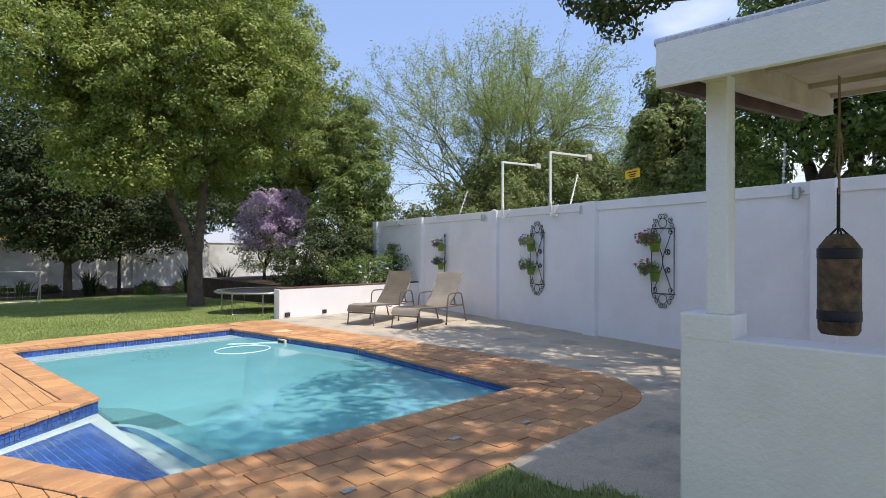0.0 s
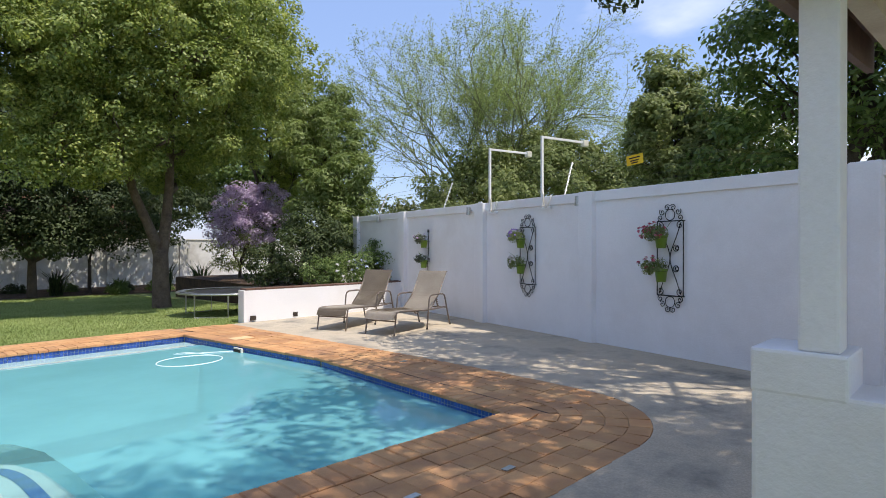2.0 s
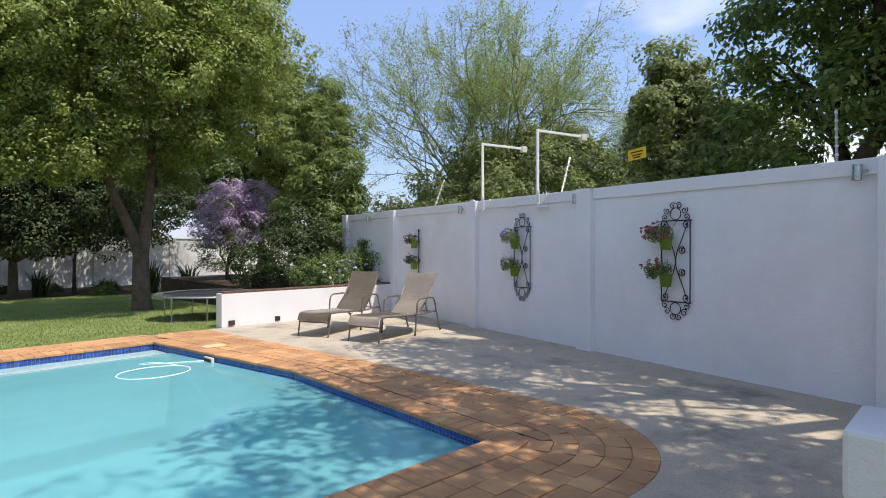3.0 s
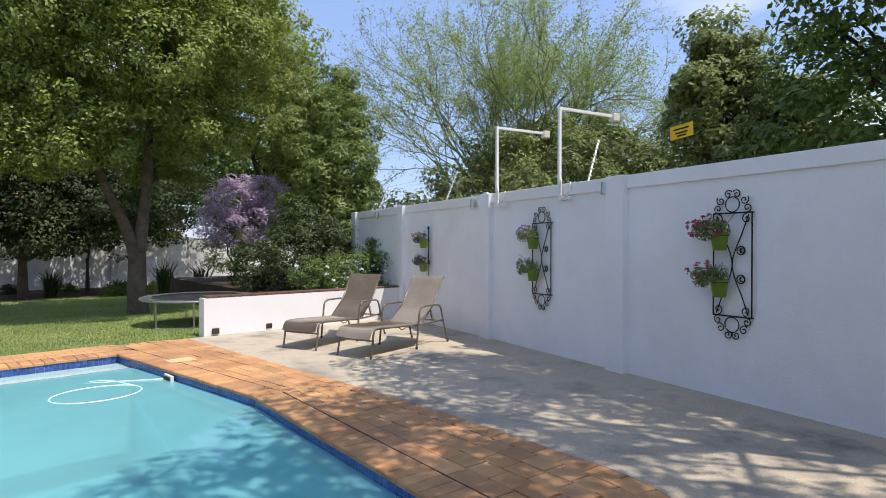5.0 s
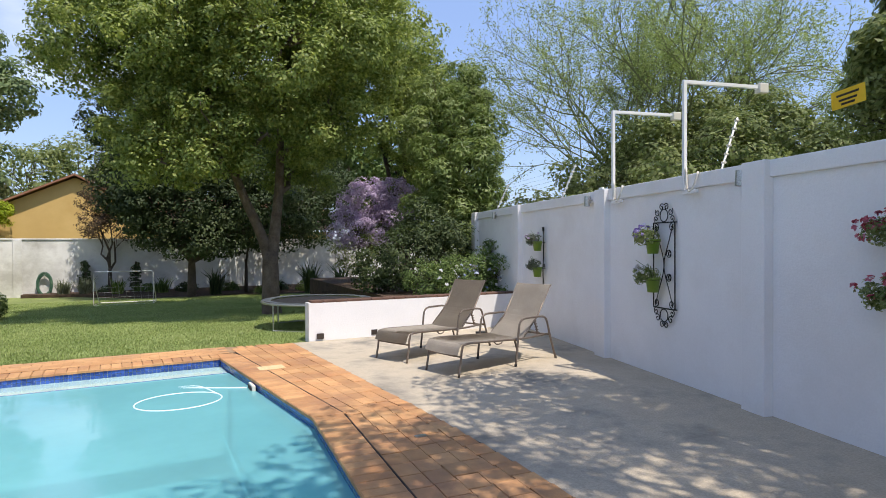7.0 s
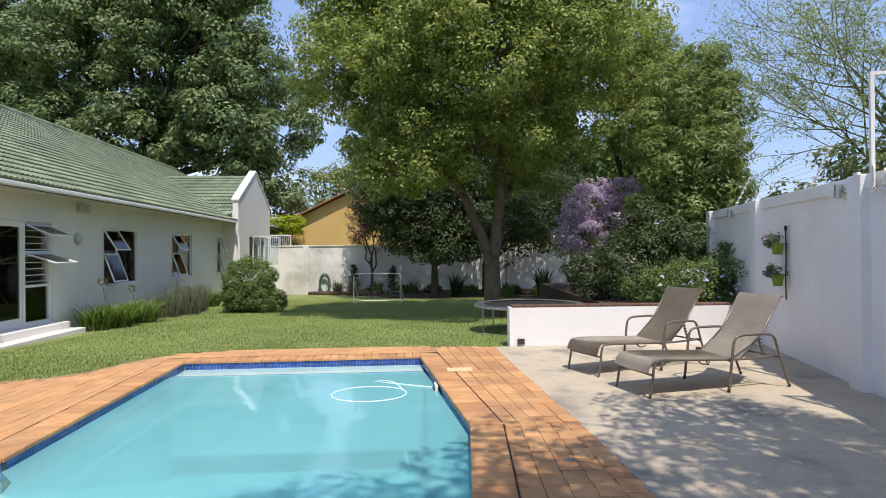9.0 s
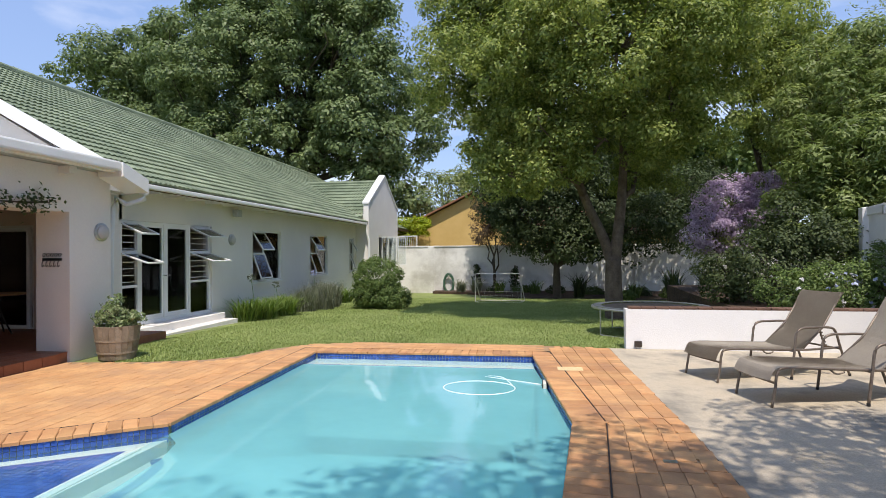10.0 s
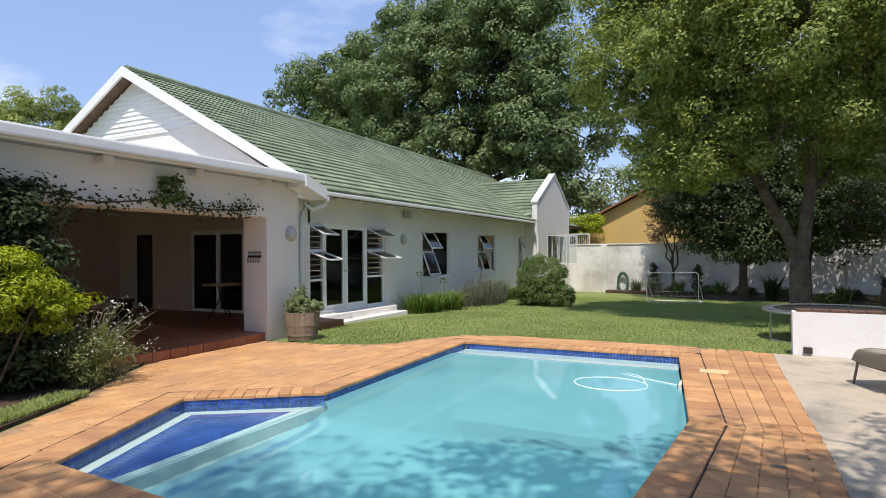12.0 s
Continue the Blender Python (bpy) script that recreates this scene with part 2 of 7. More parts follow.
M_WOOD = mat("varnished_pine", (0.42, 0.24, 0.09), (0.52, 0.31, 0.13), 6, 0.4, 0.2, 60, fine=0.15)
M_BLACK = mat("black_rubber", (0.012, 0.012, 0.014), (0.028, 0.028, 0.03), 6, 0.6, 0.3, 70, fine=0.2)
M_YELLOW = mat("yellow_sign_plastic", (0.80, 0.48, 0.015), (0.86, 0.54, 0.03), 4, 0.5, 0.05, 60, fine=0.05)
M_CREAMPVC = mat("cream_plastic", (0.66, 0.63, 0.54), (0.74, 0.71, 0.63), 4, 0.45, 0.05, 60, fine=0.05)
M_ROPE = mat("tan_rope", (0.22, 0.17, 0.09), (0.34, 0.27, 0.16), 12, 0.9, 0.6, 160, fine=0.3)
M_GLASS = glass_mat("window_glass", ior=1.7)
M_HOSE = mat("pale_blue_hose", (0.55, 0.70, 0.74), (0.68, 0.80, 0.82), 6, 0.4, 0.1, 60, fine=0.05)
M_GREENHOSE = mat("green_hose", (0.05, 0.12, 0.08), (0.08, 0.17, 0.11), 6, 0.4, 0.1, 60)
M_CAPBRICK = mat("brown_wall_cap", (0.10, 0.055, 0.04), (0.18, 0.10, 0.07), 4, 0.8, 0.4, 60, piece=0.2, fine=0.2)
M_CAMO = mat("camouflage_canvas", (0.03, 0.024, 0.018), (0.25, 0.155, 0.09), 13, 0.85, 0.3, 150, fine=0.15, stain=(0.09, 0.08, 0.045), stain_scale=12.0)
M_VINYL = mat("black_vinyl_band", (0.012, 0.012, 0.018), (0.025, 0.025, 0.032), 6, 0.5, 0.2, 70)
M_LAMPG = mat("frosted_lamp_glass", (0.42, 0.42, 0.42), (0.50, 0.50, 0.49), 5, 0.35, 0.05, 60, fine=0.03)

L_MAIN = leaf_mat("bright_garden_leaf", (0.14, 0.19, 0.05), (0.255, 0.315, 0.085), (0.41, 0.45, 0.135), 0.42, 0.5)
L_GREAT = leaf_mat("mid_green_leaf", (0.095, 0.14, 0.055), (0.165, 0.225, 0.09), (0.26, 0.325, 0.14), 0.36, 0.5)
L_DARK = leaf_mat("dark_evergreen_leaf", (0.03, 0.05, 0.018), (0.055, 0.082, 0.03), (0.095, 0.125, 0.045), 0.25)
L_BIG = leaf_mat("deep_green_leaf", (0.07, 0.115, 0.033), (0.125, 0.19, 0.053), (0.21, 0.28, 0.09), 0.38)
L_MIX = leaf_mat("olive_green_leaf", (0.125, 0.165, 0.055), (0.22, 0.265, 0.095), (0.34, 0.375, 0.16), 0.4)
L_FEATHER = leaf_mat("feathery_pale_leaf", (0.17, 0.22, 0.07), (0.27, 0.34, 0.12), (0.40, 0.46, 0.19), 0.45)
L_BAMBOO = leaf_mat("narrow_green_leaf", (0.12, 0.17, 0.05), (0.20, 0.265, 0.085), (0.33, 0.39, 0.15), 0.4, 0.5)
L_PURPLE = leaf_mat("lilac_blossom", (0.43, 0.335, 0.48), (0.58, 0.47, 0.63), (0.75, 0.66, 0.79), 0.45)
L_RED = leaf_mat("bronze_red_leaf", (0.06, 0.04, 0.025), (0.115, 0.078, 0.045), (0.19, 0.125, 0.07), 0.28)
L_YELLOW = leaf_mat("yellow_green_leaf", (0.20, 0.27, 0.015), (0.33, 0.40, 0.025), (0.50, 0.54, 0.06), 0.35)
L_STRAP = leaf_mat("strap_leaf", (0.07, 0.125, 0.025), (0.13, 0.205, 0.04), (0.23, 0.295, 0.075), 0.35)
L_LAV = leaf_mat("grey_lavender_leaf", (0.10, 0.12, 0.07), (0.17, 0.19, 0.12), (0.24, 0.25, 0.19), 0.25)
L_POTP = leaf_mat("variegated_leaf", (0.09, 0.14, 0.045), (0.20, 0.26, 0.11), (0.42, 0.46, 0.27), 0.25)
L_WFLOWER = leaf_mat("white_petal", (0.62, 0.60, 0.58), (0.74, 0.72, 0.70), (0.82, 0.80, 0.80), 0.2)
L_RFLOWER = leaf_mat("red_petal", (0.36, 0.03, 0.04), (0.52, 0.12, 0.16), (0.68, 0.30, 0.38), 0.25)
L_VFLOWER = leaf_mat("violet_petal", (0.16, 0.10, 0.34), (0.28, 0.20, 0.50), (0.42, 0.34, 0.62), 0.25)
L_BFLOWER = leaf_mat("pale_blue_petal", (0.30, 0.34, 0.55), (0.45, 0.50, 0.70), (0.62, 0.66, 0.80), 0.25)


# ---------- mesh helpers ----------
def part(name, bm, material, parent=None, label="", smooth=False):
    me = bpy.data.meshes.new(name)
    if smooth:
        for f in bm.faces:
            f.smooth = True
    bm.to_mesh(me)
    bm.free()
    me.materials.append(material)
    ob = new(name, me)
    if parent:
        ob.parent = parent
    if label:
        ob["label"] = label
    return ob


def empty(name, label, category, group="", kind="", at=(0, 0, 0)):
    ob = new(name)
    ob.location = at
    return tagged(ob, label, category, group, kind)


def sub(name, me, material, parent, m=None):
    """One more piece on shared mesh data."""
    ob = new(name, me)
    if parent:
        ob.parent = parent
    if m is not None:
        ob.matrix_basis = m
    return ob


def box(bm, x0, x1, y0, y1, z0, z1, bev=0.0, m=None):
    r = bmesh.ops.create_cube(bm, size=1.0, matrix=Matrix.Translation(((x0 + x1) / 2, (y0 + y1) / 2, (z0 + z1) / 2)) @ Matrix.Diagonal((x1 - x0, y1 - y0, z1 - z0, 1)))
    vs = r["verts"]
    if bev:
        es = list({e for v in vs for e in v.link_edges})
        vs = bmesh.ops.bevel(bm, geom=es, offset=bev, segments=2, affect='EDGES', profile=0.6)["verts"]
    if m is not None:
        bmesh.ops.transform(bm, matrix=m, verts=vs)
    return vs


def boxes(*bs, bev=0.0):
    bm = bmesh.new()
    for b in bs:
        box(bm, *b, bev=bev)
    return bm


def prism(bm, pts, z0, z1, holes=()):
    """A slab with a polygon outline, flat on top, with holes through it."""
    loops = [pts, *holes]
    edges, rings = [], []
    for lp in loops:
        vs = [bm.verts.new((p[0], p[1], z1)) for p in lp]
        rings.append(vs)
        edges += [bm.edges.new((vs[i], vs[(i + 1) % len(vs)])) for i in range(len(vs))]
    fs = [g for g in bmesh.ops.triangle_fill(bm, edges=edges, use_beauty=True)["geom"] if isinstance(g, bmesh.types.BMFace)]
    for f in fs:
        f.normal_update()
        if f.normal.z < 0:
            f.normal_flip()
    for vs in rings:
        low = [bm.verts.new((v.co.x, v.co.y, z0)) for v in vs]
        for i in range(len(vs)):
            j = (i + 1) % len(vs)
            bm.faces.new((vs[i], low[i], low[j], vs[j]))
    return bm


def tube(bm, pts, r, n=8, r1=None, caps=True):
    """A round tube along points, tapering from r to r1."""
    pts = [Vector(p) for p in pts]
    r1 = r if r1 is None else r1
    rings = []
    ref = Vector((0.31, 0.17, 0.93)).normalized()
    for i, p in enumerate(pts):
        d = (pts[min(i + 1, len(pts) - 1)] - pts[max(i - 1, 0)]).normalized()
        u = d.cross(ref)
        if u.length < 0.2:
            u = d.cross(Vector((1, 0, 0)))
        u.normalize()
        w = d.cross(u)
        rr = r + (r1 - r) * i / max(1, len(pts) - 1)
        rings.append([bm.verts.new(p + (u * math.cos(a) + w * math.sin(a)) * rr) for a in [2 * math.pi * k / n for k in range(n)]])
    for a, b in zip(rings, rings[1:]):
        for k in range(n):
            bm.faces.new((a[k], a[(k + 1) % n], b[(k + 1) % n], b[k]))
    if caps:
        bm.faces.new(rings[0][::-1])
        bm.faces.new(rings[-1])


def tubes(runs, r, n=8, r1=None):
    bm = bmesh.new()
    for p in runs:
        tube(bm, p, r, n, r1)
    return bm


def lathe(bm, profile, cx, cy, n=20):
    rings = [[bm.verts.new((cx + q * math.cos(2 * math.pi * k / n), cy + q * math.sin(2 * math.pi * k / n), z)) for k in range(n)] for q, z in profile]
    for a, b in zip(rings, rings[1:]):
        for k in range(n):
            bm.faces.new((a[k], a[(k + 1) % n], b[(k + 1) % n], b[k]))
    bm.faces.new(rings[0][::-1])
    bm.faces.new(rings[-1])


def smooth_path(pts, n=6):
    """Rounds a polyline by Catmull-Rom."""
    P = [Vector(p) for p in pts]
    P = [P[0] * 2 - P[1]] + P + [P[-1] * 2 - P[-2]]
    out = []
    for i in range(1, len(P) - 2):
        a, b, c, d = P[i - 1:i + 3]
        for k in range(n):
            t = k / n
            out.append(0.5 * ((2 * b) + (c - a) * t + (2 * a - 5 * b + 4 * c - d) * t * t + (3 * b - a - 3 * c + d) * t ** 3))
    return out + [P[-2]]


def leaves_mesh(name, pos, nrm, length, width, rng, spread=0.5):
    """Diamond leaves, folded along the midrib, at positions with rough normals."""
    n = len(pos)
    nrm = nrm + rng.normal(0, spread, (n, 3))
    nrm /= np.linalg.norm(nrm, axis=1)[:, None] + 1e-9
    d = rng.normal(0, 1, (n, 3))
    d[:, 2] -= 0.35
    d -= (d * nrm).sum(1)[:, None] * nrm
    d /= np.linalg.norm(d, axis=1)[:, None] + 1e-9
    s = np.cross(nrm, d)
    L = (length * rng.uniform(0.65, 1.25, n))[:, None]
    W = (width * rng.uniform(0.7, 1.2, n))[:, None]
    v = np.empty((n, 4, 3))
    v[:, 0] = pos - d * L * 0.5
    v[:, 1] = pos + s * W * 0.5 + nrm * W * 0.12
    v[:, 2] = pos + d * L * 0.5 - nrm * L * 0.1
    v[:, 3] = pos - s * W * 0.5 + nrm * W * 0.12
    me = bpy.data.meshes.new(name)
    me.vertices.add(n * 4)
    me.vertices.foreach_set("co", v.reshape(-1).astype(np.float32))
    me.loops.add(n * 4)
    me.loops.foreach_set("vertex_index", np.arange(n * 4, dtype=np.int32))
    me.polygons.add(n)
    me.polygons.foreach_set("loop_start", np.arange(0, n * 4, 4, dtype=np.int32))
    me.update(calc_edges=True)
    return me


def foliage(name, blobs, clusters, per, length, width, material, parent, seed, size=0.35, flat=0.65, shell=0.5, label="", spread=0.32, tips=None):
    """Clumps of leaves scattered in lumpy blobs (x, y, z, rx, ry, rz)."""
    rng = np.random.RandomState(seed)
    B = np.array(blobs, float)
    w = (B[:, 3] * B[:, 4] * B[:, 5]) ** (2 / 3)
    pick = rng.choice(len(B), clusters, p=w / w.sum())
    d = rng.normal(0, 1, (clusters, 3))
    d /= np.linalg.norm(d, axis=1)[:, None]
    r = (shell + (1 - shell) * rng.rand(clusters) ** 0.6)[:, None]
    c = B[pick, :3] + d * r * B[pick, 3:6]
    cs = size * rng.uniform(0.6, 1.4, clusters)
    idx = np.repeat(np.arange(clusters), per)
    on = rng.normal(0, 1, (len(idx), 3)) + d[idx] * 0.35
    on /= np.linalg.norm(on, axis=1)[:, None]
    rad = (0.50 + 0.48 * rng.rand(len(idx)) ** 0.6)[:, None]
    pos = c[idx] + on * rad * cs[idx][:, None] * 1.25 * (1, 1, flat)
    nrm = d[idx] * 0.3 + on * 0.75 + (0, 0, 0.55)
    me = leaves_mesh(name, pos, nrm, length, width, rng, spread)
    me.materials.append(material)
    ob = new(name, me)
    ob.parent = parent
    return tagged(ob, label, kind="stuff"), c


def lumpy(blobs, n, seed, s=0.46):
    """Break each lobe of a crown into billows on its surface, with gaps between them."""
    if not n:
        return list(blobs)
    rng = np.random.RandomState(seed)
    res = []
    for x, y, z, a, b, c in blobs:
        for k in range(n):
            h = 1 - 1.75 * (k + 0.5) / n
            t = 2.4 * k + rng.uniform(-0.5, 0.5)
            q = math.sqrt(max(0.0, 1 - h * h))
            f, r = rng.uniform(0.6, 0.82), s * rng.uniform(0.75, 1.2)
            res.append((x + f * a * q * math.cos(t), y + f * b * q * math.sin(t), z + f * c * h, a * r, b * r, c * r * 0.85))
    return res


def limb(bm, a, b, r0, r1, rng, n=7, wob=0.06, seg=6):
    a, b = Vector(a), Vector(b)
    L = (b - a).length
    pts = []
    for i in range(seg + 1):
        t = i / seg
        p = a.lerp(b, t)
        k = math.sin(math.pi * t) * wob * L
        pts.append(p + Vector((rng.normal() * k, rng.normal() * k, rng.normal() * k * 0.4 + 0.25 * k)))
    tube(bm, pts, r0, n, r1)
    return pts


def tree(name, label, base, trunk_h, r, blobs, clusters, per, length, width, leafm, barkm, seed, size=0.4, forks=None, twigs=40, lean=(0, 0), shell=0.5, flat=0.65, category="tree", crown="crown", spread=0.32, lump=0):
    """Tapered trunk, limbs that reach into the crown's lobes, and a crown of leaf clumps."""
    rng = np.random.RandomState(seed)
    ob = empty(name, label, category)
    ob.location = base
    bx = Vector(base)
    crown_ob, c = foliage(crown, [(b[0] - bx.x, b[1] - bx.y, b[2] - bx.z, *b[3:]) for b in lumpy(blobs, lump, seed)], clusters, per, length, width, leafm, ob, seed, size, flat, shell, spread=spread)
    bm = bmesh.new()
    top = Vector((lean[0], lean[1], trunk_h))
    tube(bm, smooth_path([(0, 0, -0.15), (lean[0] * 0.25, lean[1] * 0.25, trunk_h * 0.3), (lean[0] * 0.7, lean[1] * 0.7, trunk_h * 0.7), top], 3), r * 1.25, 12, r * 0.8)
    tb = bmesh.new()
    for b in blobs:
        q = Vector(b[:3]) - bx
        pts = limb(tb, top - Vector((0, 0, 0.12)), q, r * 0.62, r * 0.14, rng)
    for p in c[rng.choice(len(c), min(twigs, len(c)), replace=False)]:
        bi = min(blobs, key=lambda b: (Vector(b[:3]) - bx - Vector(p)).length)
        q = Vector(bi[:3]) - bx
        limb(tb, top.lerp(q, rng.uniform(0.35, 1.0)), p, r * 0.16, r * 0.04, rng, 5, 0.07, 4)
    part("trunk", bm, barkm, ob, smooth=True)
    part("branchwork", tb, barkm, ob, smooth=True)
    return ob


def blades(name, pts, h, w, material, rng, parent=None, bend=0.5):
    """Curved upright blades: two quads and a tip each."""
    pts = np.asarray(pts, float)
    n = len(pts)
    a = rng.uniform(0, 2 * np.pi, n)
    d = np.stack([np.cos(a), np.sin(a), 0 * a], 1)
    s = np.stack([-np.sin(a), np.cos(a), 0 * a], 1)
    H = (h * rng.uniform(0.55, 1.25, n))[:, None]
    B = (bend * rng.uniform(0.3, 1.2, n))[:, None] * H
    up = np.array([[0, 0, 1.0]])
    v = np.empty((n, 5, 3))
    v[:, 0], v[:, 1] = pts - s * w / 2, pts + s * w / 2
    mid = pts + up * H * 0.6 + d * B * 0.35
    v[:, 2], v[:, 3] = mid + s * w * 0.42, mid - s * w * 0.42
    v[:, 4] = pts + up * H * 0.9 + d * B
    me = bpy.data.meshes.new(name)
    me.vertices.add(n * 5)
    me.vertices.foreach_set("co", v.reshape(-1).astype(np.float32))
    loops = (np.arange(n)[:, None] * 5 + np.array([0, 1, 2, 3, 3, 2, 4])).reshape(-1)
    me.loops.add(len(loops))
    me.loops.foreach_set("vertex_index", loops.astype(np.int32))
    me.polygons.add(n * 2)
    st = (np.arange(n)[:, None] * 7 + np.array([0, 4])).reshape(-1)
    me.polygons.foreach_set("loop_start", st.astype(np.int32))
    me.update(calc_edges=True)
    me.materials.append(material)
    ob = new(name, me)
    if parent:
        ob.parent = parent
    return ob


def inside(p, poly):
    x, y = p[0], p[1]
    c = False
    for i in range(len(poly)):
        x0, y0 = poly[i][:2]
        x1, y1 = poly[i - 1][:2]
        if (y0 > y) != (y1 > y) and x < (x1 - x0) * (y - y0) / (y1 - y0) + x0:
            c = not c
    return c


# ---------- ground, pool, paving ----------
POOL = [(4.93, 3.62), (5.27, 6.95), (4.90, 10.42), (1.46, 10.34), (1.56, 6.42), (0.33, 5.56), (1.10, 3.80)]   # anticlockwise from the near right corner
ARC = [(4.93 + 1.27 * math.cos(radians(a)), 3.62 + 1.27 * math.sin(radians(a))) for a in range(-6, -91, -7)]
PAVE = [(6.12, 11.16), (6.16, 9.6), (6.22, 8.0), (6.27, 6.4), (6.26, 4.8)] + ARC + [(3.6, 2.36), (2.3, 2.3), (1.0, 2.3), (0.25, 3.2), (-0.08, 3.98), (-0.56, 4.89),
        (-1.6, 6.34), (-1.84, 6.75), (-1.84, 9.05), (-0.83, 9.17), (0.05, 9.45), (0.42, 9.8), (0.62, 10.45), (1.0, 10.95), (1.8, 11.25), (3.23, 11.42), (4.91, 11.36), (5.6, 11.2)]
WALL_A, WALL_B = 0.255, 7.748      # boundary wall's face: x = A * y + B


def wx(y):
    return WALL_A * y + WALL_B


def lawn_z(y):
    return -0.02 - 0.027 * min(max(y - 11.2, 0.0), 22.8)


def ground():
    bm = bmesh.new()
    prism(bm, [(900, 11.2), (-900, 11.2), (-900, -900), (900, -900)], -0.3, -0.02, [POOL])
    z1 = lawn_z(34)
    rows = [[bm.verts.new((x, y, z)) for x in (-900, 900)] for y, z in ((11.2, -0.02), (34, z1), (900, z1))]
    for a, b in zip(rows, rows[1:]):
        bm.faces.new((a[0], a[1], b[1], b[0]))
    return tagged(part("ground", bm, M_LAWN), "short green lawn with sunlit and worn patches", "lawn", kind="structure")


ground()


def concrete():
    bm = bmesh.new()
    edge = [(6.12, 11.17), (6.155, 9.6), (6.215, 8.0), (6.265, 6.4), (6.255, 4.8)] + [(4.93 + 1.265 * math.cos(radians(a)), 3.62 + 1.265 * math.sin(radians(a))) for a in range(-6, -91, -7)]
    pts = edge + [(3.6, 2.365), (3.05, 2.34), (2.93, 2.0), (2.95, 1.75), (3.1, 1.5), (3.2, 0.9), (3.2, -6.0), (wx(-6) + 0.1, -6.0), (wx(11.1) + 0.1, 11.1), (6.45, 11.15)]
    prism(bm, pts[::-1], -0.12, -0.003)
    return tagged(part("concrete_patio", bm, M_CONC), "weathered grey concrete slab with stains beside the pool", "patio", kind="structure")


concrete()
DEPTH = -1.5


SHELF = [(1.55, 6.41), (0.33, 5.56), (1.10, 3.80), (1.56, 3.74), (1.52, 5.2)]
STEP = [(1.56, 6.42), (1.52, 5.2), (1.56, 3.70), (1.96, 3.70), (1.965, 4.5), (1.95, 5.2), (1.91, 5.8), (1.78, 6.2)]


def pool():
    ob = empty("swimming_pool", "turquoise swimming pool with blue mosaic waterline and cloudy water", "swimming pool", kind="structure")
    bm = bmesh.new()
    rim = [bm.verts.new((*p, -0.18)) for p in POOL]
    low = [bm.verts.new((*p, DEPTH)) for p in POOL]
    for i in range(len(POOL)):
        j = (i + 1) % len(POOL)
        bm.faces.new((rim[j], rim[i], low[i], low[j]))
    bm.faces.new(low)
    part("basin", bm, M_PLASTER, ob)
    # waterline wall behind the mosaic band
    bm = bmesh.new()
    for i in range(len(POOL)):
        a, b = Vector(POOL[i]), Vector(POOL[(i + 1) % len(POOL)])
        bm.faces.new([bm.verts.new((p.x, p.y, z)) for p, z in ((b, -0.02), (a, -0.02), (a, -0.18), (b, -0.18))])
    part("grout_band", bm, M_GROUT, ob)
    bm = bmesh.new()
    s = 0.048
    for i in range(len(POOL)):
        a, b = Vector(POOL[i]), Vector(POOL[(i + 1) % len(POOL)])
        L = (b - a).length
        u = (b - a) / L
        n = Vector((-u.y, u.x)) * 0.005
        for k in range(int(L / s)):
            for r in range(3):
                z = -0.034 - r * s
                p, q = a + u * (k * s + 0.002) + n, a + u * ((k + 1) * s - 0.003) + n
                bm.faces.new([bm.verts.new((t.x, t.y, h)) for t, h in ((q, z), (p, z), (p, z - s + 0.005), (q, z - s + 0.005))])
    band = part("waterline_mosaic", bm, M_BLUES, ob, "small dark blue glazed mosaic tiles")
    tagged(band, kind="stuff")
    # tanning shelf in the near left corner, with a curved step below it
    bm = bmesh.new()
    prism(bm, SHELF, -0.9, -0.155)
    sh = part("shelf", bm, M_LEDGE, ob, "pale cement shelf with blue mosaic")
    bm = bmesh.new()
    prism(bm, STEP, -1.3, -0.27)
    part("step", bm, M_LEDGE, ob)
    # floor that slopes away below the step
    bm = bmesh.new()
    edge = [Vector((x, y, -0.275)) for x, y in STEP[3:] + STEP[:1]]
    foot = [Vector((x, y, DEPTH + 0.01)) for x, y in ((4.88, 3.66), (5.05, 5.4), (5.2, 6.95), (4.95, 9.2), (3.2, 9.78), (1.5, 9.78))]
    up, dn = [bm.verts.new(p) for p in edge], [bm.verts.new(p) for p in foot]
    for k in range(len(up) - 1):
        bm.faces.new((up[k], dn[k], dn[k + 1], up[k + 1]))
    bmesh.ops.recalc_face_normals(bm, faces=bm.faces)
    part("shallow_floor", bm, M_PLASTER, ob, smooth=True)
    bm = bmesh.new()
    run = smooth_path([(1.60, 6.26, 0), (1.74, 6.08, 0), (1.81, 5.75, 0), (1.83, 5.2, 0), (1.84, 4.5, 0), (1.84, 3.70, 0)], 5)
    for a, b in zip(run, run[1:]):
        na = (b - a).cross(Vector((0, 0, 1))).normalized() * -0.10
        bm.faces.new([bm.verts.new((v.x, v.y, -0.266)) for v in (a, b, b - na, a - na)])
    bmesh.ops.recalc_face_normals(bm, faces=bm.faces)
    part("step_edge_mosaic", bm, M_BLUES, ob, "blue mosaic edge strip")
    inner = [(1.40, 6.07), (0.52, 5.52), (1.17, 3.98), (1.44, 3.90)]
    bm = bmesh.new()
    prism(bm, inner, -0.158, -0.1515)
    part("mosaic_bed", bm, M_GROUT, sh)
    bm = bmesh.new()
    box(bm, -0.0295, 0.0295, -0.0295, 0.0295, 0, 0.005)
    me = bpy.data.meshes.new("mosaic_tile")
    bm.to_mesh(me)
    bm.free()
    me.materials.append(M_BLUE)
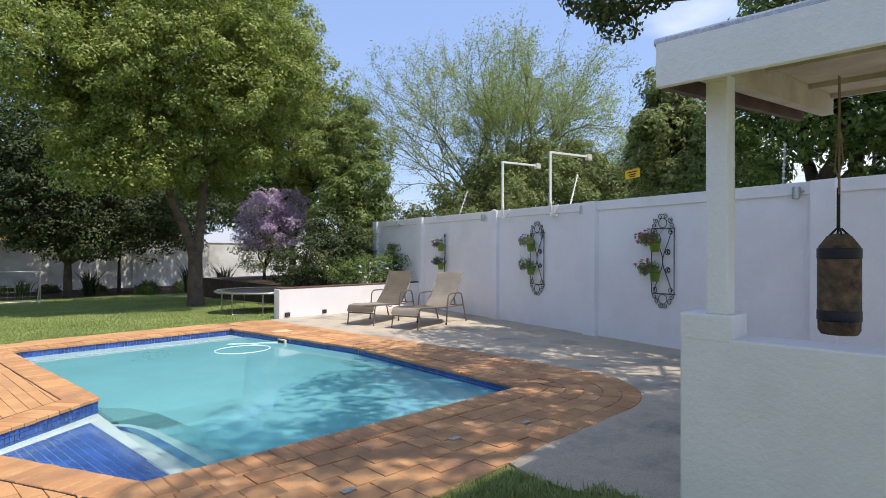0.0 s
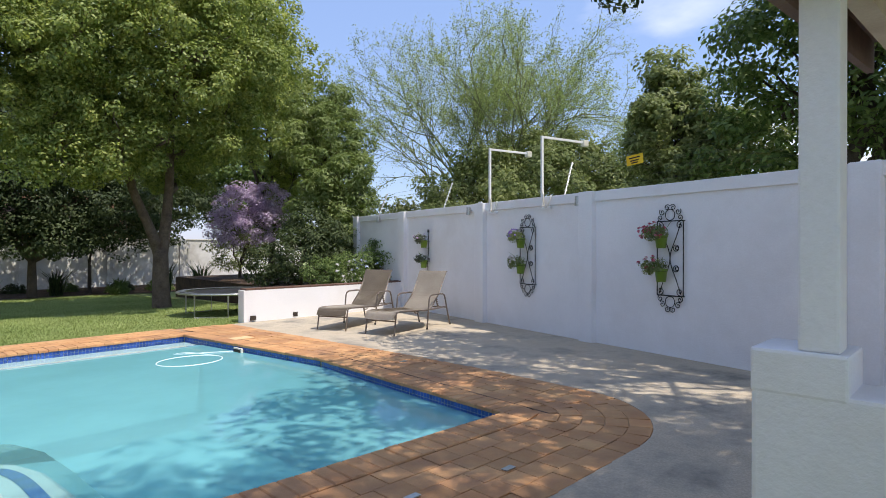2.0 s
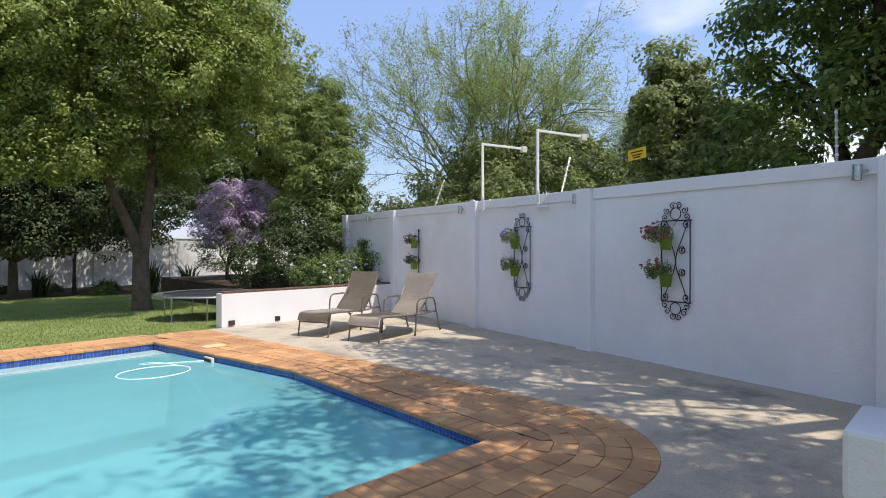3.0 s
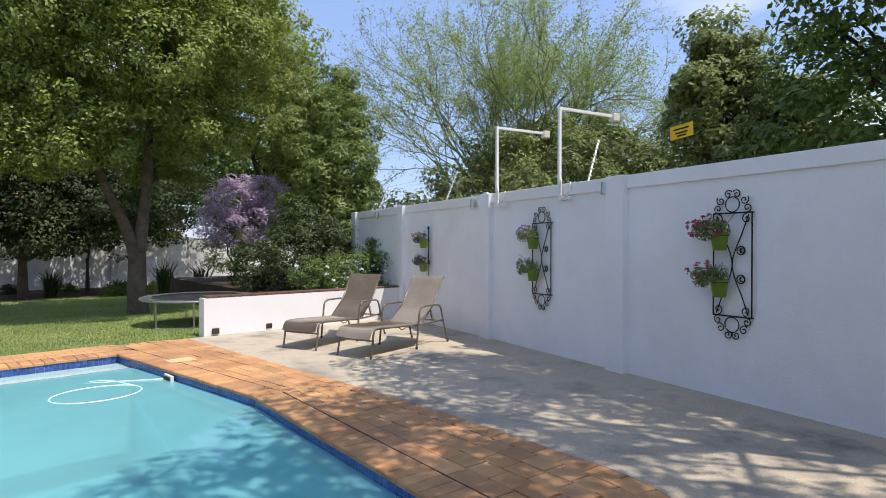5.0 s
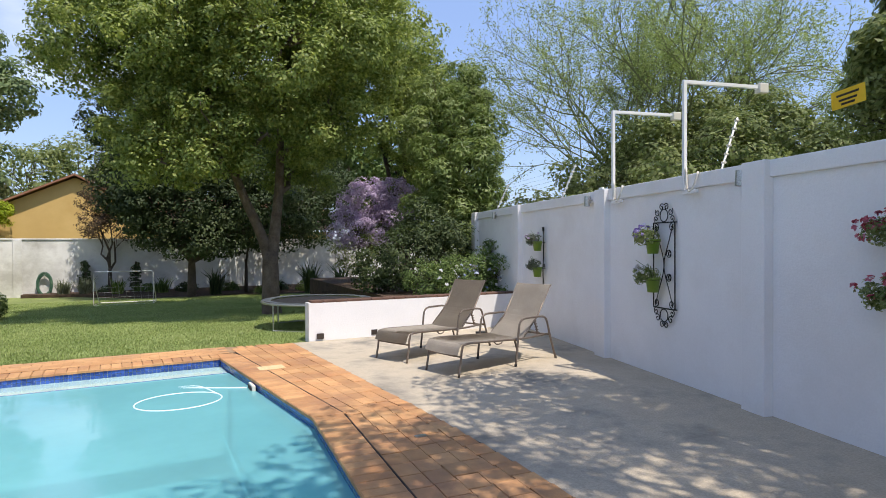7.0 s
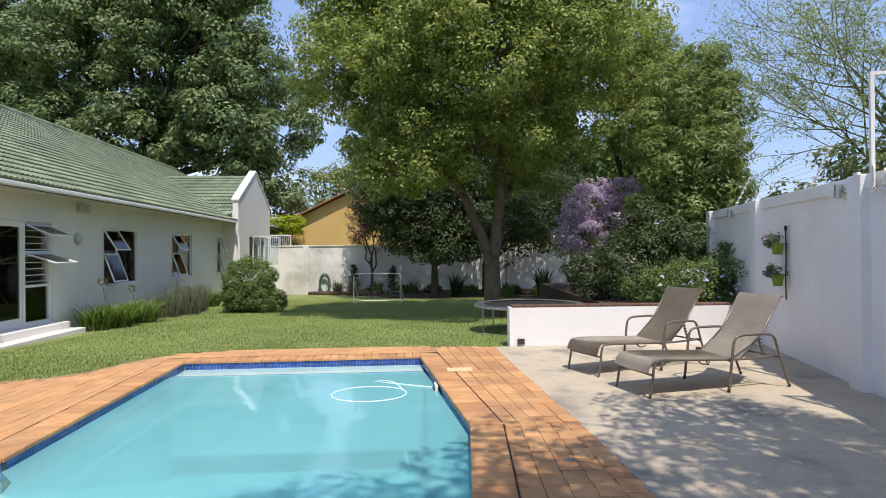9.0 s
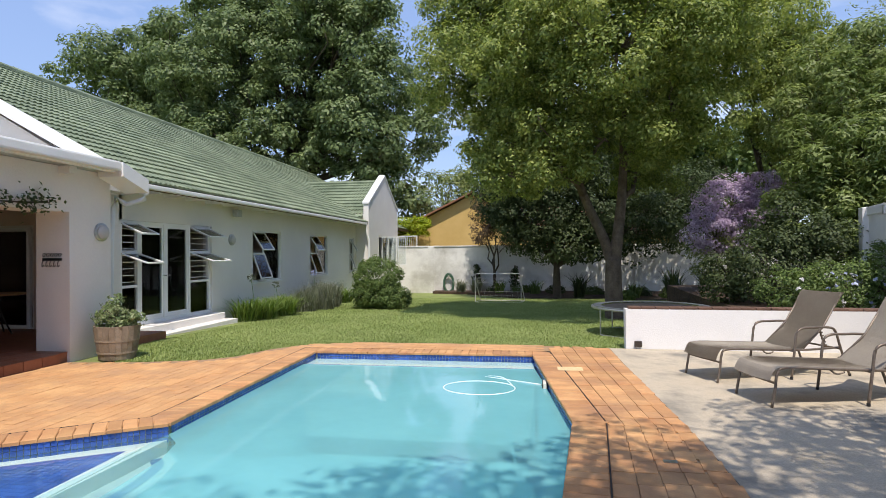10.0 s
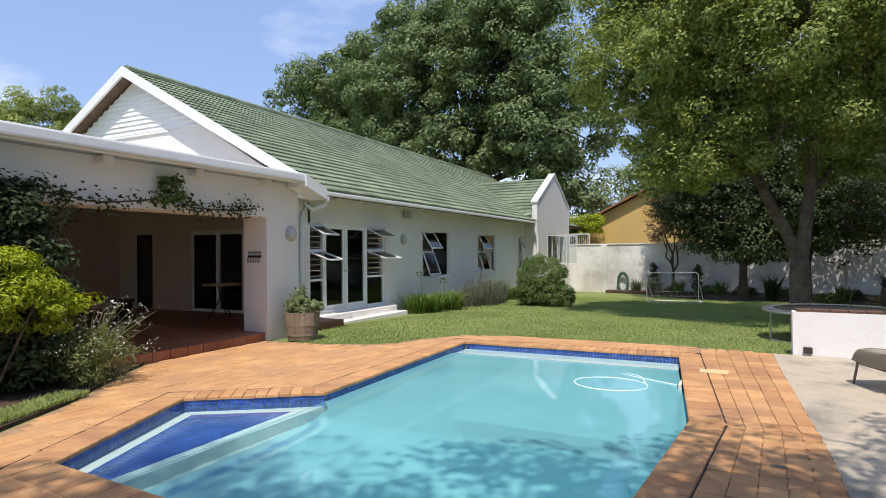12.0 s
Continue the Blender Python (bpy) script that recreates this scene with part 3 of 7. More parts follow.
    for k, (a, c) in enumerate(zip(inner, inner[1:] + inner[:1])):
        a, c = Vector(a), Vector(c)
        u = (c - a).normalized()
        o = Vector((u.y, -u.x)) * (0.11 if k < 3 else 0.09)
        o = o if (a + o - Vector((1.15, 5.0))).length > (a - o - Vector((1.15, 5.0))).length else -o
        bm = bmesh.new()
        prism(bm, [tuple(a - u * 0.07), tuple(c + u * 0.07), tuple(c + u * 0.07 + o), tuple(a - u * 0.07 + o)], -0.157, -0.1445 - 0.0006 * k)
        part("border_strip", bm, M_LEDGE, sh)
    rot = Matrix.Rotation(0.03, 4, 'Z')
    for i in range(-2, 20):
        for j in range(0, 42):
            p = Vector((0.48, 3.80, 0)) + rot @ Vector((i * 0.064 + 0.03, j * 0.064 + 0.03, 0))
            if inside(p, [(1.425, 6.11), (0.48, 5.53), (1.14, 3.93), (1.455, 3.86)]):
                sub("mosaic_tile", me, M_BLUE, sh, Matrix.Translation((p.x, p.y, -0.1525)) @ rot)
    # bench along the far wall
    bm = bmesh.new()
    box(bm, 1.48, 4.92, 9.82, 10.38, -1.2, -0.119, 0.012)
    part("bench", bm, mat("wet_aqua_cement", (0.56, 0.66, 0.64), (0.66, 0.75, 0.73), 3, 0.35, 0.1, 40), ob)
    bm = bmesh.new()
    box(bm, 1.50, 4.90, 9.86, 9.90, -0.13, -0.116)
    part("bench_edge", bm, M_BLUES, ob)
    # skimmer mouth, return fitting
    bm = boxes((5.02, 5.06, 8.66, 8.90, -0.19, -0.045), bev=0.008)
    sk = part("skimmer_mouth", bm, M_CREAMPVC, ob, "white plastic skimmer mouth")
    part("weir", boxes((5.01, 5.021, 8.685, 8.875, -0.17, -0.065)), M_DARK, sk)
    bm = bmesh.new()
    tube(bm, [(1.555, 8.15, -0.3), (1.63, 8.15, -0.3)], 0.05, 14)
    part("return_fitting", bm, M_WHITE, ob)
    return ob


pool()
WZ = -0.105


def water():
    """One surface; its shallow ends are clearer."""
    bm = bmesh.new()
    deep = [(1.96, 3.70), (4.93, 3.62), (5.27, 6.95), (4.926, 9.82), (1.473, 9.82), (1.56, 6.42)] + STEP[:3:-1]
    bench = [(1.473, 9.82), (4.926, 9.82), (4.90, 10.42), (1.46, 10.34)]
    for k, pts in enumerate((deep, STEP, SHELF, bench)):
        es = []
        vs = [bm.verts.new((*p, WZ)) for p in pts]
        for i in range(len(vs)):
            es.append(bm.edges.new((vs[i], vs[(i + 1) % len(vs)])))
        for f in bmesh.ops.triangle_fill(bm, edges=es, use_beauty=True)["geom"]:
            if isinstance(f, bmesh.types.BMFace):
                f.material_index = (0, 1, 2, 2)[k]
                f.normal_update()
                if f.normal.z < 0:
                    f.normal_flip()
    ob = part("water", bm, M_WATER)
    ob.data.materials.append(M_WATER_STEP)
    ob.data.materials.append(M_WATER_SHELF)
    tagged(ob, "still cloudy turquoise pool water, clear over the shelf", "water", kind="structure")


water()


# ---------- boundary wall on the road side ----------
def boundary_wall():
    ob = empty("wall_east", "white plastered boundary wall with shallow piers and coping band", "wall", kind="structure")
    ang = -math.atan(WALL_A)
    R = Matrix.Translation((WALL_B, 0, 0)) @ Matrix.Rotation(ang, 4, 'Z')
    k = 1 / math.cos(ang)

    def lb(b, bev=0.004):
        bm = bmesh.new()
        box(bm, *b, bev=bev)
        bmesh.ops.transform(bm, matrix=R, verts=bm.verts)
        return bm
    part("wall_body", lb((0.0, 0.22, -7 * k, 13.85 * k, -0.3, 2.30)), M_WALL, ob)
    part("coping", lb((-0.035, 0.25, -7 * k, 13.87 * k, 2.21, 2.37), 0.012), M_WALL, ob)
    for y in (-2.2, 1.35, 5.06, 7.83, 11.0, 13.72):
        part("pier", lb((-0.10, 0.1, (y - 0.14) * k, (y + 0.14) * k, -0.2, 2.373), 0.016), M_WALL, ob)
    return ob, R, k


WALL, WR, WK = boundary_wall()


def on_wall(y, z, out=0.0):
    """A pose on the boundary wall's face: x along the wall (to the far end), y out of the wall, z up."""
    p = WR @ Vector((-out, y * WK, z))
    ang = -math.atan(WALL_A)
    return Matrix.Translation(p) @ Matrix.Rotation(ang + math.pi / 2, 4, 'Z')


# ---------- low planter wall, back wall ----------
def planter_wall():
    ob = empty("planter_wall", "low white planter wall with a dark brick cap", "garden wall", kind="structure")
    bm = bmesh.new()
    prism(bm, [(6.38, 11.17), (10.75, 11.02), (10.75, 11.24), (6.38, 11.39)], -0.25, 0.63)
    part("wall_body", bm, M_WALL, ob)
    bm = bmesh.new()
    box(bm, -0.1, 0.1, -0.125, 0.125, 0, 0.035, 0.006)
    me = bpy.data.meshes.new("cap_brick")
    bm.to_mesh(me)
    bm.free()
    me.materials.append(M_CAPBRICK)
    d = Vector((4.15, -0.14, 0)).normalized()
    for i in range(20):
        p = Vector((6.53, 11.29, 0.63)) + d * i * 0.212
        sub("cap_brick", me, M_CAPBRICK, ob, Matrix.Translation(p) @ Matrix.Rotation(-0.034, 4, 'Z'))
    for x in (6.56, 7.52):
        bm = boxes((x - 0.05, x + 0.06, 11.12, 11.17, 0.03, 0.12))
        part("weep_hole", bm, M_DARK, ob)
    bm = bmesh.new()
    prism(bm, [(9.0, 11.3), (10.8, 11.25), (11.6, 14.5), (13.5, 22.0), (9.4, 22.0), (8.9, 15.3), (8.9, 13.1)], -0.6, 0.42)
    tagged(part("planter_soil", bm, M_SOIL), "dark bare soil of a raised flower bed", "flower bed", kind="structure")
    return ob


planter_wall()


def back_wall():
    ob = empty("wall_north", "weathered white garden wall along the back of the lawn", "wall", kind="structure")
    part("wall_body", boxes((-3.2, 21, 31.6, 31.82, -1.2, 1.87)), M_BACKWALL, ob)
    part("coping", boxes((-3.2, 21, 31.56, 31.86, 1.87, 1.93), bev=0.01), M_BACKWALL, ob)
    for x in (-0.4, 3.1, 6.6, 10.1, 13.6):
        part("pier", boxes((x - 0.16, x + 0.16, 31.55, 31.7, -1.2, 1.90), bev=0.01), M_BACKWALL, ob)
    bm = bmesh.new()
    prism(bm, [(-0.2, 31.6), (-0.2, 30.8), (1.6, 30.3), (3.2, 28.0), (5.0, 26.2), (7.2, 25.0), (9.5, 22.0), (14, 22.0), (21, 31.6)][::-1], -1.2, -0.42)
    tagged(part("border_soil", bm, M_SOIL), "shaded soil border below the garden trees", "flower bed", kind="structure")
    # side wall that closes the far right corner
    tagged(part("wall_north_east", boxes((11.6, 14.2, 15.0, 15.2, -0.3, 2.15)), M_BACKWALL), "weathered wall behind the shrubs", "wall", kind="structure")


back_wall()


# ---------- the house ----------
HX, EAVE_X, EAVE_Z, RIDGE_X, RIDGE_Z, Y_FRONT, Y_BACK = -2.79, -2.30, 2.95, -8.82, 6.50, 11.10, 37.0


def wall_y(bm, x0, x1, y0, y1, z0, z1, holes):
    """A wall along y with openings (ya, yb, za, zb) through it."""
    ys = sorted({y0, y1, *[h[0] for h in holes], *[h[1] for h in holes]})
    for a, b in zip(ys, ys[1:]):
        cut = sorted((h[2], h[3]) for h in holes if h[0] <= a and h[1] >= b)
        z = z0
        for c, d in cut:
            if c > z:
                box(bm, x0, x1, a, b, z, c)
            z = d
        if z < z1:
            box(bm, x0, x1, a, b, z, z1)


def wall_x(bm, y0, y1, x0, x1, z0, z1, holes):
    xs = sorted({x0, x1, *[h[0] for h in holes], *[h[1] for h in holes]})
    for a, b in zip(xs, xs[1:]):
        cut = sorted((h[2], h[3]) for h in holes if h[0] <= a and h[1] >= b)
        z = z0
        for c, d in cut:
            if c > z:
                box(bm, a, b, y0, y1, z, c)
            z = d
        if z < z1:
            box(bm, a, b, y0, y1, z, z1)


DOOR = (11.33, 14.50, 0.16, 2.23)
WIN1 = (16.58, 18.42, 0.78, 2.23)
WIN2 = (20.78, 22.50, 0.78, 2.23)
WIN3 = (25.15, 25.85, 0.78, 2.23)
slope = (RIDGE_Z - EAVE_Z) / (EAVE_X - RIDGE_X)


def tile_mesh(w=0.305, l=0.36):
    """One interlocking roof tile: x across, y up the slope."""
    me = bpy.data.meshes.new("roof_tile")
    prof = [(-0.5, 0.010), (-0.40, 0.032), (-0.28, 0.036), (-0.16, 0.014), (0.0, 0.010), (0.10, 0.032), (0.22, 0.036), (0.34, 0.014), (0.5, 0.010)]
    v, f = [], []
    for y, lift in ((0.0, 0.042), (l, 0.0)):
        v += [(x * w, y, h + lift) for x, h in prof]
    v += [(x * w, 0.006, h * 0.6 - 0.004) for x, h in prof]
    n = len(prof)
    for i in range(n - 1):
        f.append((i, i + 1, n + i + 1, n + i))
        f.append((2 * n + i, 2 * n + i + 1, i + 1, i))
    me.from_pydata(v, [], f)
    return me


def joined_tiles(name, mats, me, material, parent, label=""):
    base = np.array([v.co[:] for v in me.vertices])
    faces = [tuple(p.vertices) for p in me.polygons]
    V, F = [], []
    for m in mats:
        a = np.array(m)
        o = len(V) * len(base)
        V.append(base @ a[:3, :3].T + a[:3, 3])
        F += [tuple(i + o for i in p) for p in faces]
    mm = bpy.data.meshes.new(name)
    mm.from_pydata(np.concatenate(V).tolist(), [], F)
    mm.materials.append(material)
    ob = new(name, mm)
    ob.parent = parent
    return tagged(ob, label, kind="stuff")


def house():
    ob = empty("house", "white plastered single-storey house with green tiled roof", "house", kind="structure")
    # far_wall's openings are unseen, added to let daylight into the rooms
    for name, m, ar in (("garden_wall", M_HOUSE, (HX - 0.23, HX, 11.4, 26.2, -0.7, 2.95, [DOOR, WIN1, WIN2, WIN3])), ("far_wall", M_HOUSE, (-15.0, -14.77, 11.4, 37, -0.7, 2.95, [(12.0, 15.4, 0.3, 2.3), (17.0, 19.4, 0.8, 2.3), (21.0, 23.4, 0.8, 2.3)])), ("corner_wall", M_HOUSE, (HX - 0.23, HX, 10.9, 11.4, -0.7, 2.95, []))):
        bm = bmesh.new()
        wall_y(bm, *ar)
        part(name, bm, m, ob)
    bm = bmesh.new()
    wall_x(bm, 11.4, 11.63, -14.77, HX - 0.23, -0.7, 2.95, [(-6.5, -4.72, 0.13, 2.1), (-8.75, -8.05, 0.13, 2.1)])
    part("front_wall", bm, M_HOUSE, ob)
    part("back_wall", boxes((-14.77, HX - 0.23, 36.8, 37, -0.7, 2.95)), M_HOUSE, ob)
    part("partition", boxes((-14.77, HX - 0.23, 15.9, 16.0, 0.1, 2.7)), M_ROOM, ob)
    # openings added to pass that daylight on to the garden-side rooms
    bm = bmesh.new()
    wall_y(bm, -7.2, -7.1, 11.63, 36.8, 0.12, 2.7, [(11.9, 15.2, 0.12, 2.3), (17.2, 19.2, 0.12, 2.3), (21.2, 23.2, 0.12, 2.3)])
    part("partition", bm, M_ROOM, ob)
    part("interior_floor", boxes((-14.77, HX - 0.23, 11.63, 36.8, 0.02, 0.12)), M_TERRA, ob)
    tagged(part("ceiling", boxes((-15.0, HX - 0.01, 11.42, 37.0, 2.70, 2.76)), M_ROOM), "flat painted room ceiling", "ceiling", kind="structure")
    # front gable triangle with louvred vent
    bm = bmesh.new()
    za = 2.95
    tri = [(-14.8, za), (HX - 0.3, za), (RIDGE_X, RIDGE_Z - 0.22)]
    for y in (11.46, 11.66):
        bm.faces.new([bm.verts.new((x, y, z)) for x, z in (tri if y < 11.5 else tri[::-1])])
    part("gable_wall", bm, M_HOUSE, ob)
    lv = part("louvre_frame", boxes((-10.15, -7.45, 11.42, 11.46, 4.74, 4.80), bev=0.004), M_WHITE, ob)
    for i in range(9):
        z = 4.80 + 0.13 * i
        hw = (6.24 - z) / slope - 0.12
        if hw > 0.1:
            bm = bmesh.new()
            box(bm, RIDGE_X - hw, RIDGE_X + hw, -0.018, 0.018, 0, 0.15, 0.003, Matrix.Translation((0, 11.43, z)) @ Matrix.Rotation(radians(-16), 4, 'X'))
            part("louvre_slat", bm, M_WHITE, lv)
    # roof deck, barge boards, ridge
    rf = empty("roof", "green concrete tile roof with white barge boards", "roof", kind="structure")
    bm = bmesh.new()
    t = 0.12
    for sx in (1, -1):
        ex = RIDGE_X + sx * (EAVE_X - RIDGE_X)
        vs = [bm.verts.new(p) for y in (Y_FRONT + 0.03, Y_BACK) for p in ((RIDGE_X, y, RIDGE_Z - 0.05), (ex, y, EAVE_Z - 0.05), (ex, y, EAVE_Z - 0.05 - t), (RIDGE_X, y, RIDGE_Z - 0.05 - t))]
        for q in ((0, 1, 5, 4), (1, 2, 6, 5), (2, 3, 7, 6), (0, 3, 2, 1), (4, 5, 6, 7)):
            bm.faces.new([vs[i] for i in q])
    part("roof_deck", bm, M_BROWN, rf)
    for sx in (1, -1):
        ex = RIDGE_X + sx * (EAVE_X - RIDGE_X)
        bm = bmesh.new()
        vs = [bm.verts.new((x, y, z)) for y in (Y_FRONT - 0.03, Y_FRONT + 0.03) for x, z in ((RIDGE_X, RIDGE_Z + 0.06), (ex, EAVE_Z + 0.06), (ex, EAVE_Z - 0.2), (RIDGE_X, RIDGE_Z - 0.2))]
        for q in ((3, 2, 1, 0), (4, 5, 6, 7), (0, 1, 5, 4), (1, 2, 6, 5), (2, 3, 7, 6)):
            bm.faces.new([vs[i] for i in q])
        part("barge_board", bm, M_WHITE, rf)
    bm = bmesh.new()
    n = 62
    for i in range(n):
        y = Y_FRONT + 0.1 + i * 0.42
        tube(bm, [(RIDGE_X, y, RIDGE_Z + 0.0), (RIDGE_X, y + 0.44, RIDGE_Z - 0.012)], 0.13, 8)
    tagged(part("ridge_tiles", bm, M_TILES, rf), kind="stuff")
    me = tile_mesh()
    me.materials.append(M_TILE)
    ang = math.atan(slope)
    L = math.hypot(EAVE_X - RIDGE_X, RIDGE_Z - EAVE_Z)
    far = []
    rows = int(L / 0.32) + 1
    for c in range(int((Y_BACK - Y_FRONT) / 0.30)):
        for r in range(rows):
            s = r * 0.32 - 0.05
            y = Y_FRONT + 0.16 + c * 0.30
            m = Matrix.Translation((EAVE_X - s * math.cos(ang), y, EAVE_Z - 0.03 + s * math.sin(ang))) @ Matrix.Rotation(math.pi / 2, 4, 'Z') @ Matrix.Rotation(ang, 4, 'X')
            if c < 12:
                sub("roof_tile", me, M_TILE, rf, m)
            else:
                far.append(m)
    joined_tiles("far_roof_tiles", far, me, M_TILES, rf, "green interlocking roof tiles")
    # gutter and rafter ends below the eave
    gt = part("gutter", boxes((EAVE_X - 0.02, EAVE_X + 0.09, 11.15, 25.9, 2.80, 2.89), bev=0.02), M_WHITE, rf, "white painted eaves gutter")
    for y in np.arange(11.9, 25.8, 0.78):
        part("rafter_end", boxes((HX - 0.02, EAVE_X - 0.03, y - 0.025, y + 0.025, 2.76, 2.86)), M_WHITE, rf)
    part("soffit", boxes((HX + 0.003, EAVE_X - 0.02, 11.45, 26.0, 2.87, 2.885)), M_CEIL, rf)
    for y0, run in ((11.35, [(EAVE_X + 0.03, 11.35, 2.80), (EAVE_X + 0.03, 11.35, 2.62), (-2.55, 11.22, 2.5), (-2.70, 11.05, 2.42), (-2.72, 11.02, 0.02)]),
                    (25.9, [(EAVE_X + 0.05, 25.85, 2.82), (EAVE_X + 0.05, 25.85, 2.55), (-2.2, 25.9, 2.25), (-2.16, 25.93, 2.0), (-2.16, 25.93, -0.3)])):
        part("downpipe", tubes([smooth_path(run, 3)], 0.045, 10), M_WHITE, rf, "white downpipe", True)
    # cross wing with its parapet gable
    wy0, wy1, wyc, wz = 26.05, 31.55, 28.8, 5.05
    bm = bmesh.new()
    wall_y(bm, -2.43, -2.2, wy0, wy1, -0.9, 3.55, [(27.6, 30.6, 0.9, 2.38)])
    g = [(wy0, 3.55), (wy1, 3.55), (wy1, 3.72), (wyc + 0.12, 5.22), (wyc - 0.12, 5.22), (wy0, 3.72)]
    vs = [[bm.verts.new((x, y, z)) for y, z in g] for x in (-2.2, -2.43)]
    bm.faces.new(vs[0])
    bm.faces.new(vs[1][::-1])
    for i in range(len(g)):
        j = (i + 1) % len(g)
        bm.faces.new((vs[0][i], vs[1][i], vs[1][j], vs[0][j]))
    box(bm, HX, -2.43, wy0, wy0 + 0.22, -0.9, 3.3)
    part("wing_gable", bm, M_HOUSE, ob)
    for a, b in (((wy0 - 0.05, 3.74), (wyc, 5.28)), ((wyc, 5.28), (wy1 + 0.05, 3.74))):
        bm = bmesh.new()
        vs = [bm.verts.new((x, y, z + d)) for x in (-2.47, -2.16) for (y, z), d in ((a, 0), (b, 0), (b, 0.07), (a, 0.07))]
        for q in ((0, 1, 2, 3), (7, 6, 5, 4), (0, 4, 5, 1), (2, 6, 7, 3), (1, 5, 6, 2), (0, 3, 7, 4)):
            bm.faces.new([vs[i] for i in q])
        part("gable_coping", bm, M_WHITE, ob)
    # wing roof slopes
    sl = (5.0 - 3.15) / (wyc - wy0 + 0.2)
    wa = math.atan(sl)
    mats = []
    for c in range(22):
        x = -2.6 - c * 0.30
        for r in range(11):
            s = r * 0.32
            y, z = wy0 - 0.2 + s * math.cos(wa), 3.12 + s * math.sin(wa)
            if y < wyc + 0.02:
                mats.append(Matrix.Translation((x, y, z)) @ Matrix.Rotation(wa, 4, 'X'))
    joined_tiles("wing_roof_tiles", mats, me, M_TILES, rf, "green interlocking roof tiles")
    bm = bmesh.new()
    vs = [bm.verts.new(p) for p in ((-2.44, wy0 - 0.2, 3.08), (-2.44, wyc, 4.96), (-2.44, wy1, 3.1), (-9, wy0 - 0.2, 3.08), (-9, wyc, 4.96), (-9, wy1, 3.1))]
    bm.faces.new((vs[0], vs[1], vs[4], vs[3]))
    bm.faces.new((vs[1], vs[2], vs[5], vs[4]))
    part("wing_roof_deck", bm, M_TILES, rf)
    part("wing_ridge", tubes([[(-2.45, wyc, 5.0), (-7.4, wyc, 5.0)]], 0.12, 8), M_TILES, rf)
    return ob


house()


def pane(bm_parent, y0, y1, z0, z1, x, mname="pane"):
    p = part(mname, boxes((x - 0.004, x + 0.004, y0, y1, z0, z1)), M_GLASS, bm_parent)
    p.visible_shadow = False
    return p


def sash(parent, y0, y1, z0, z1, x, hinge, degrees_open, bars=0):
    """A steel-framed opening light, hinged at its top or on its side."""
    bm = bmesh.new()
    w, f = y1 - y0, 0.035
    h = z1 - z0
    if hinge == "top":
        M = Matrix.Translation((x, y0, z1)) @ Matrix.Rotation(radians(-degrees_open), 4, 'Y')
        o = (0, -h)
    else:
        M = Matrix.Translation((x, y0, z0)) @ Matrix.Rotation(radians(-degrees_open), 4, 'Z')
        o = (0, 0)
    z = o[1]
    for b in ((-0.015, 0.015, 0, f, z, z + h), (-0.015, 0.015, w - f, w, z, z + h), (-0.015, 0.015, f, w - f, z, z + f), (-0.015, 0.015, f, w - f, z + h - f, z + h)):
        box(bm, *b, bev=0.004, m=M)
    s = part("sash", bm, M_WHITE, parent, "open white sash")
    bm = bmesh.new()
    box(bm, -0.003, 0.003, f, w - f, z + f, z + h - f, m=M)
    g = part("pane", bm, M_GLASS, s)
    g.visible_shadow = False
    return s


def window(y0, y1, z0, z1, x, n):
    ob = empty("window_%d" % n, "white steel casement window with open top and side lights", "window", kind="structure")
    f = 0.045
    bm = bmesh.new()
    for b in ((x - 0.1, x - 0.05, y0, y0 + f, z0, z1), (x - 0.1, x - 0.05, y1 - f, y1, z0, z1), (x - 0.1, x - 0.05, y0 + f, y1 - f, z0, z0 + f), (x - 0.1, x - 0.05, y0 + f, y1 - f, z1 - f, z1)):
        box(bm, *b, bev=0.004)
    part("window_frame", bm, M_WHITE, ob)
    ym = y0 + (y1 - y0) * 0.42
    zt = z0 + (z1 - z0) * 0.55
    part("mullion", boxes((x - 0.095, x - 0.055, ym - 0.02, ym + 0.02, z0 + f, z1 - f)), M_WHITE, ob)
    part("transom", boxes((x - 0.093, x - 0.057, y0 + f, ym - 0.02, zt - 0.02, zt + 0.02)), M_WHITE, ob)
    pane(ob, ym + 0.02, y1 - f, z0 + f, z1 - f, x - 0.075)
    sash(ob, y0 + f, ym, zt, z1 - f, x - 0.03, "top", 32)
    sash(ob, y0 + f, ym, z0 + f, zt, x - 0.03, "top", 20)
    part("window_sill", boxes((x - 0.20, x + 0.03, y0 - 0.03, y1 + 0.03, z0 - 0.05, z0 - 0.002), bev=0.006), M_WHITE, ob)
    cur = bmesh.new()
    for i in range(9):
        y = y1 - 0.08 - i * 0.055
        tube(cur, [(x - 0.30 + 0.02 * (i % 2), y, z0 - 0.2), (x - 0.30 + 0.02 * (i % 2), y, z1 - 0.02)], 0.032, 6)
    part("curtain", cur, M_ROOM, ob, "pale hanging curtain", True)
    bars = bmesh.new()
    for k in range(4):
        z = z0 + 0.2 + k * 0.33
        box(bars, x - 0.16, x - 0.15, y0, ym, z, z + 0.012)
    part("burglar_bars", bars, M_WHITE, ob)
    return ob


window(*WIN1, HX, 1)
window(*WIN2, HX, 2)
window(*WIN3, HX, 3)


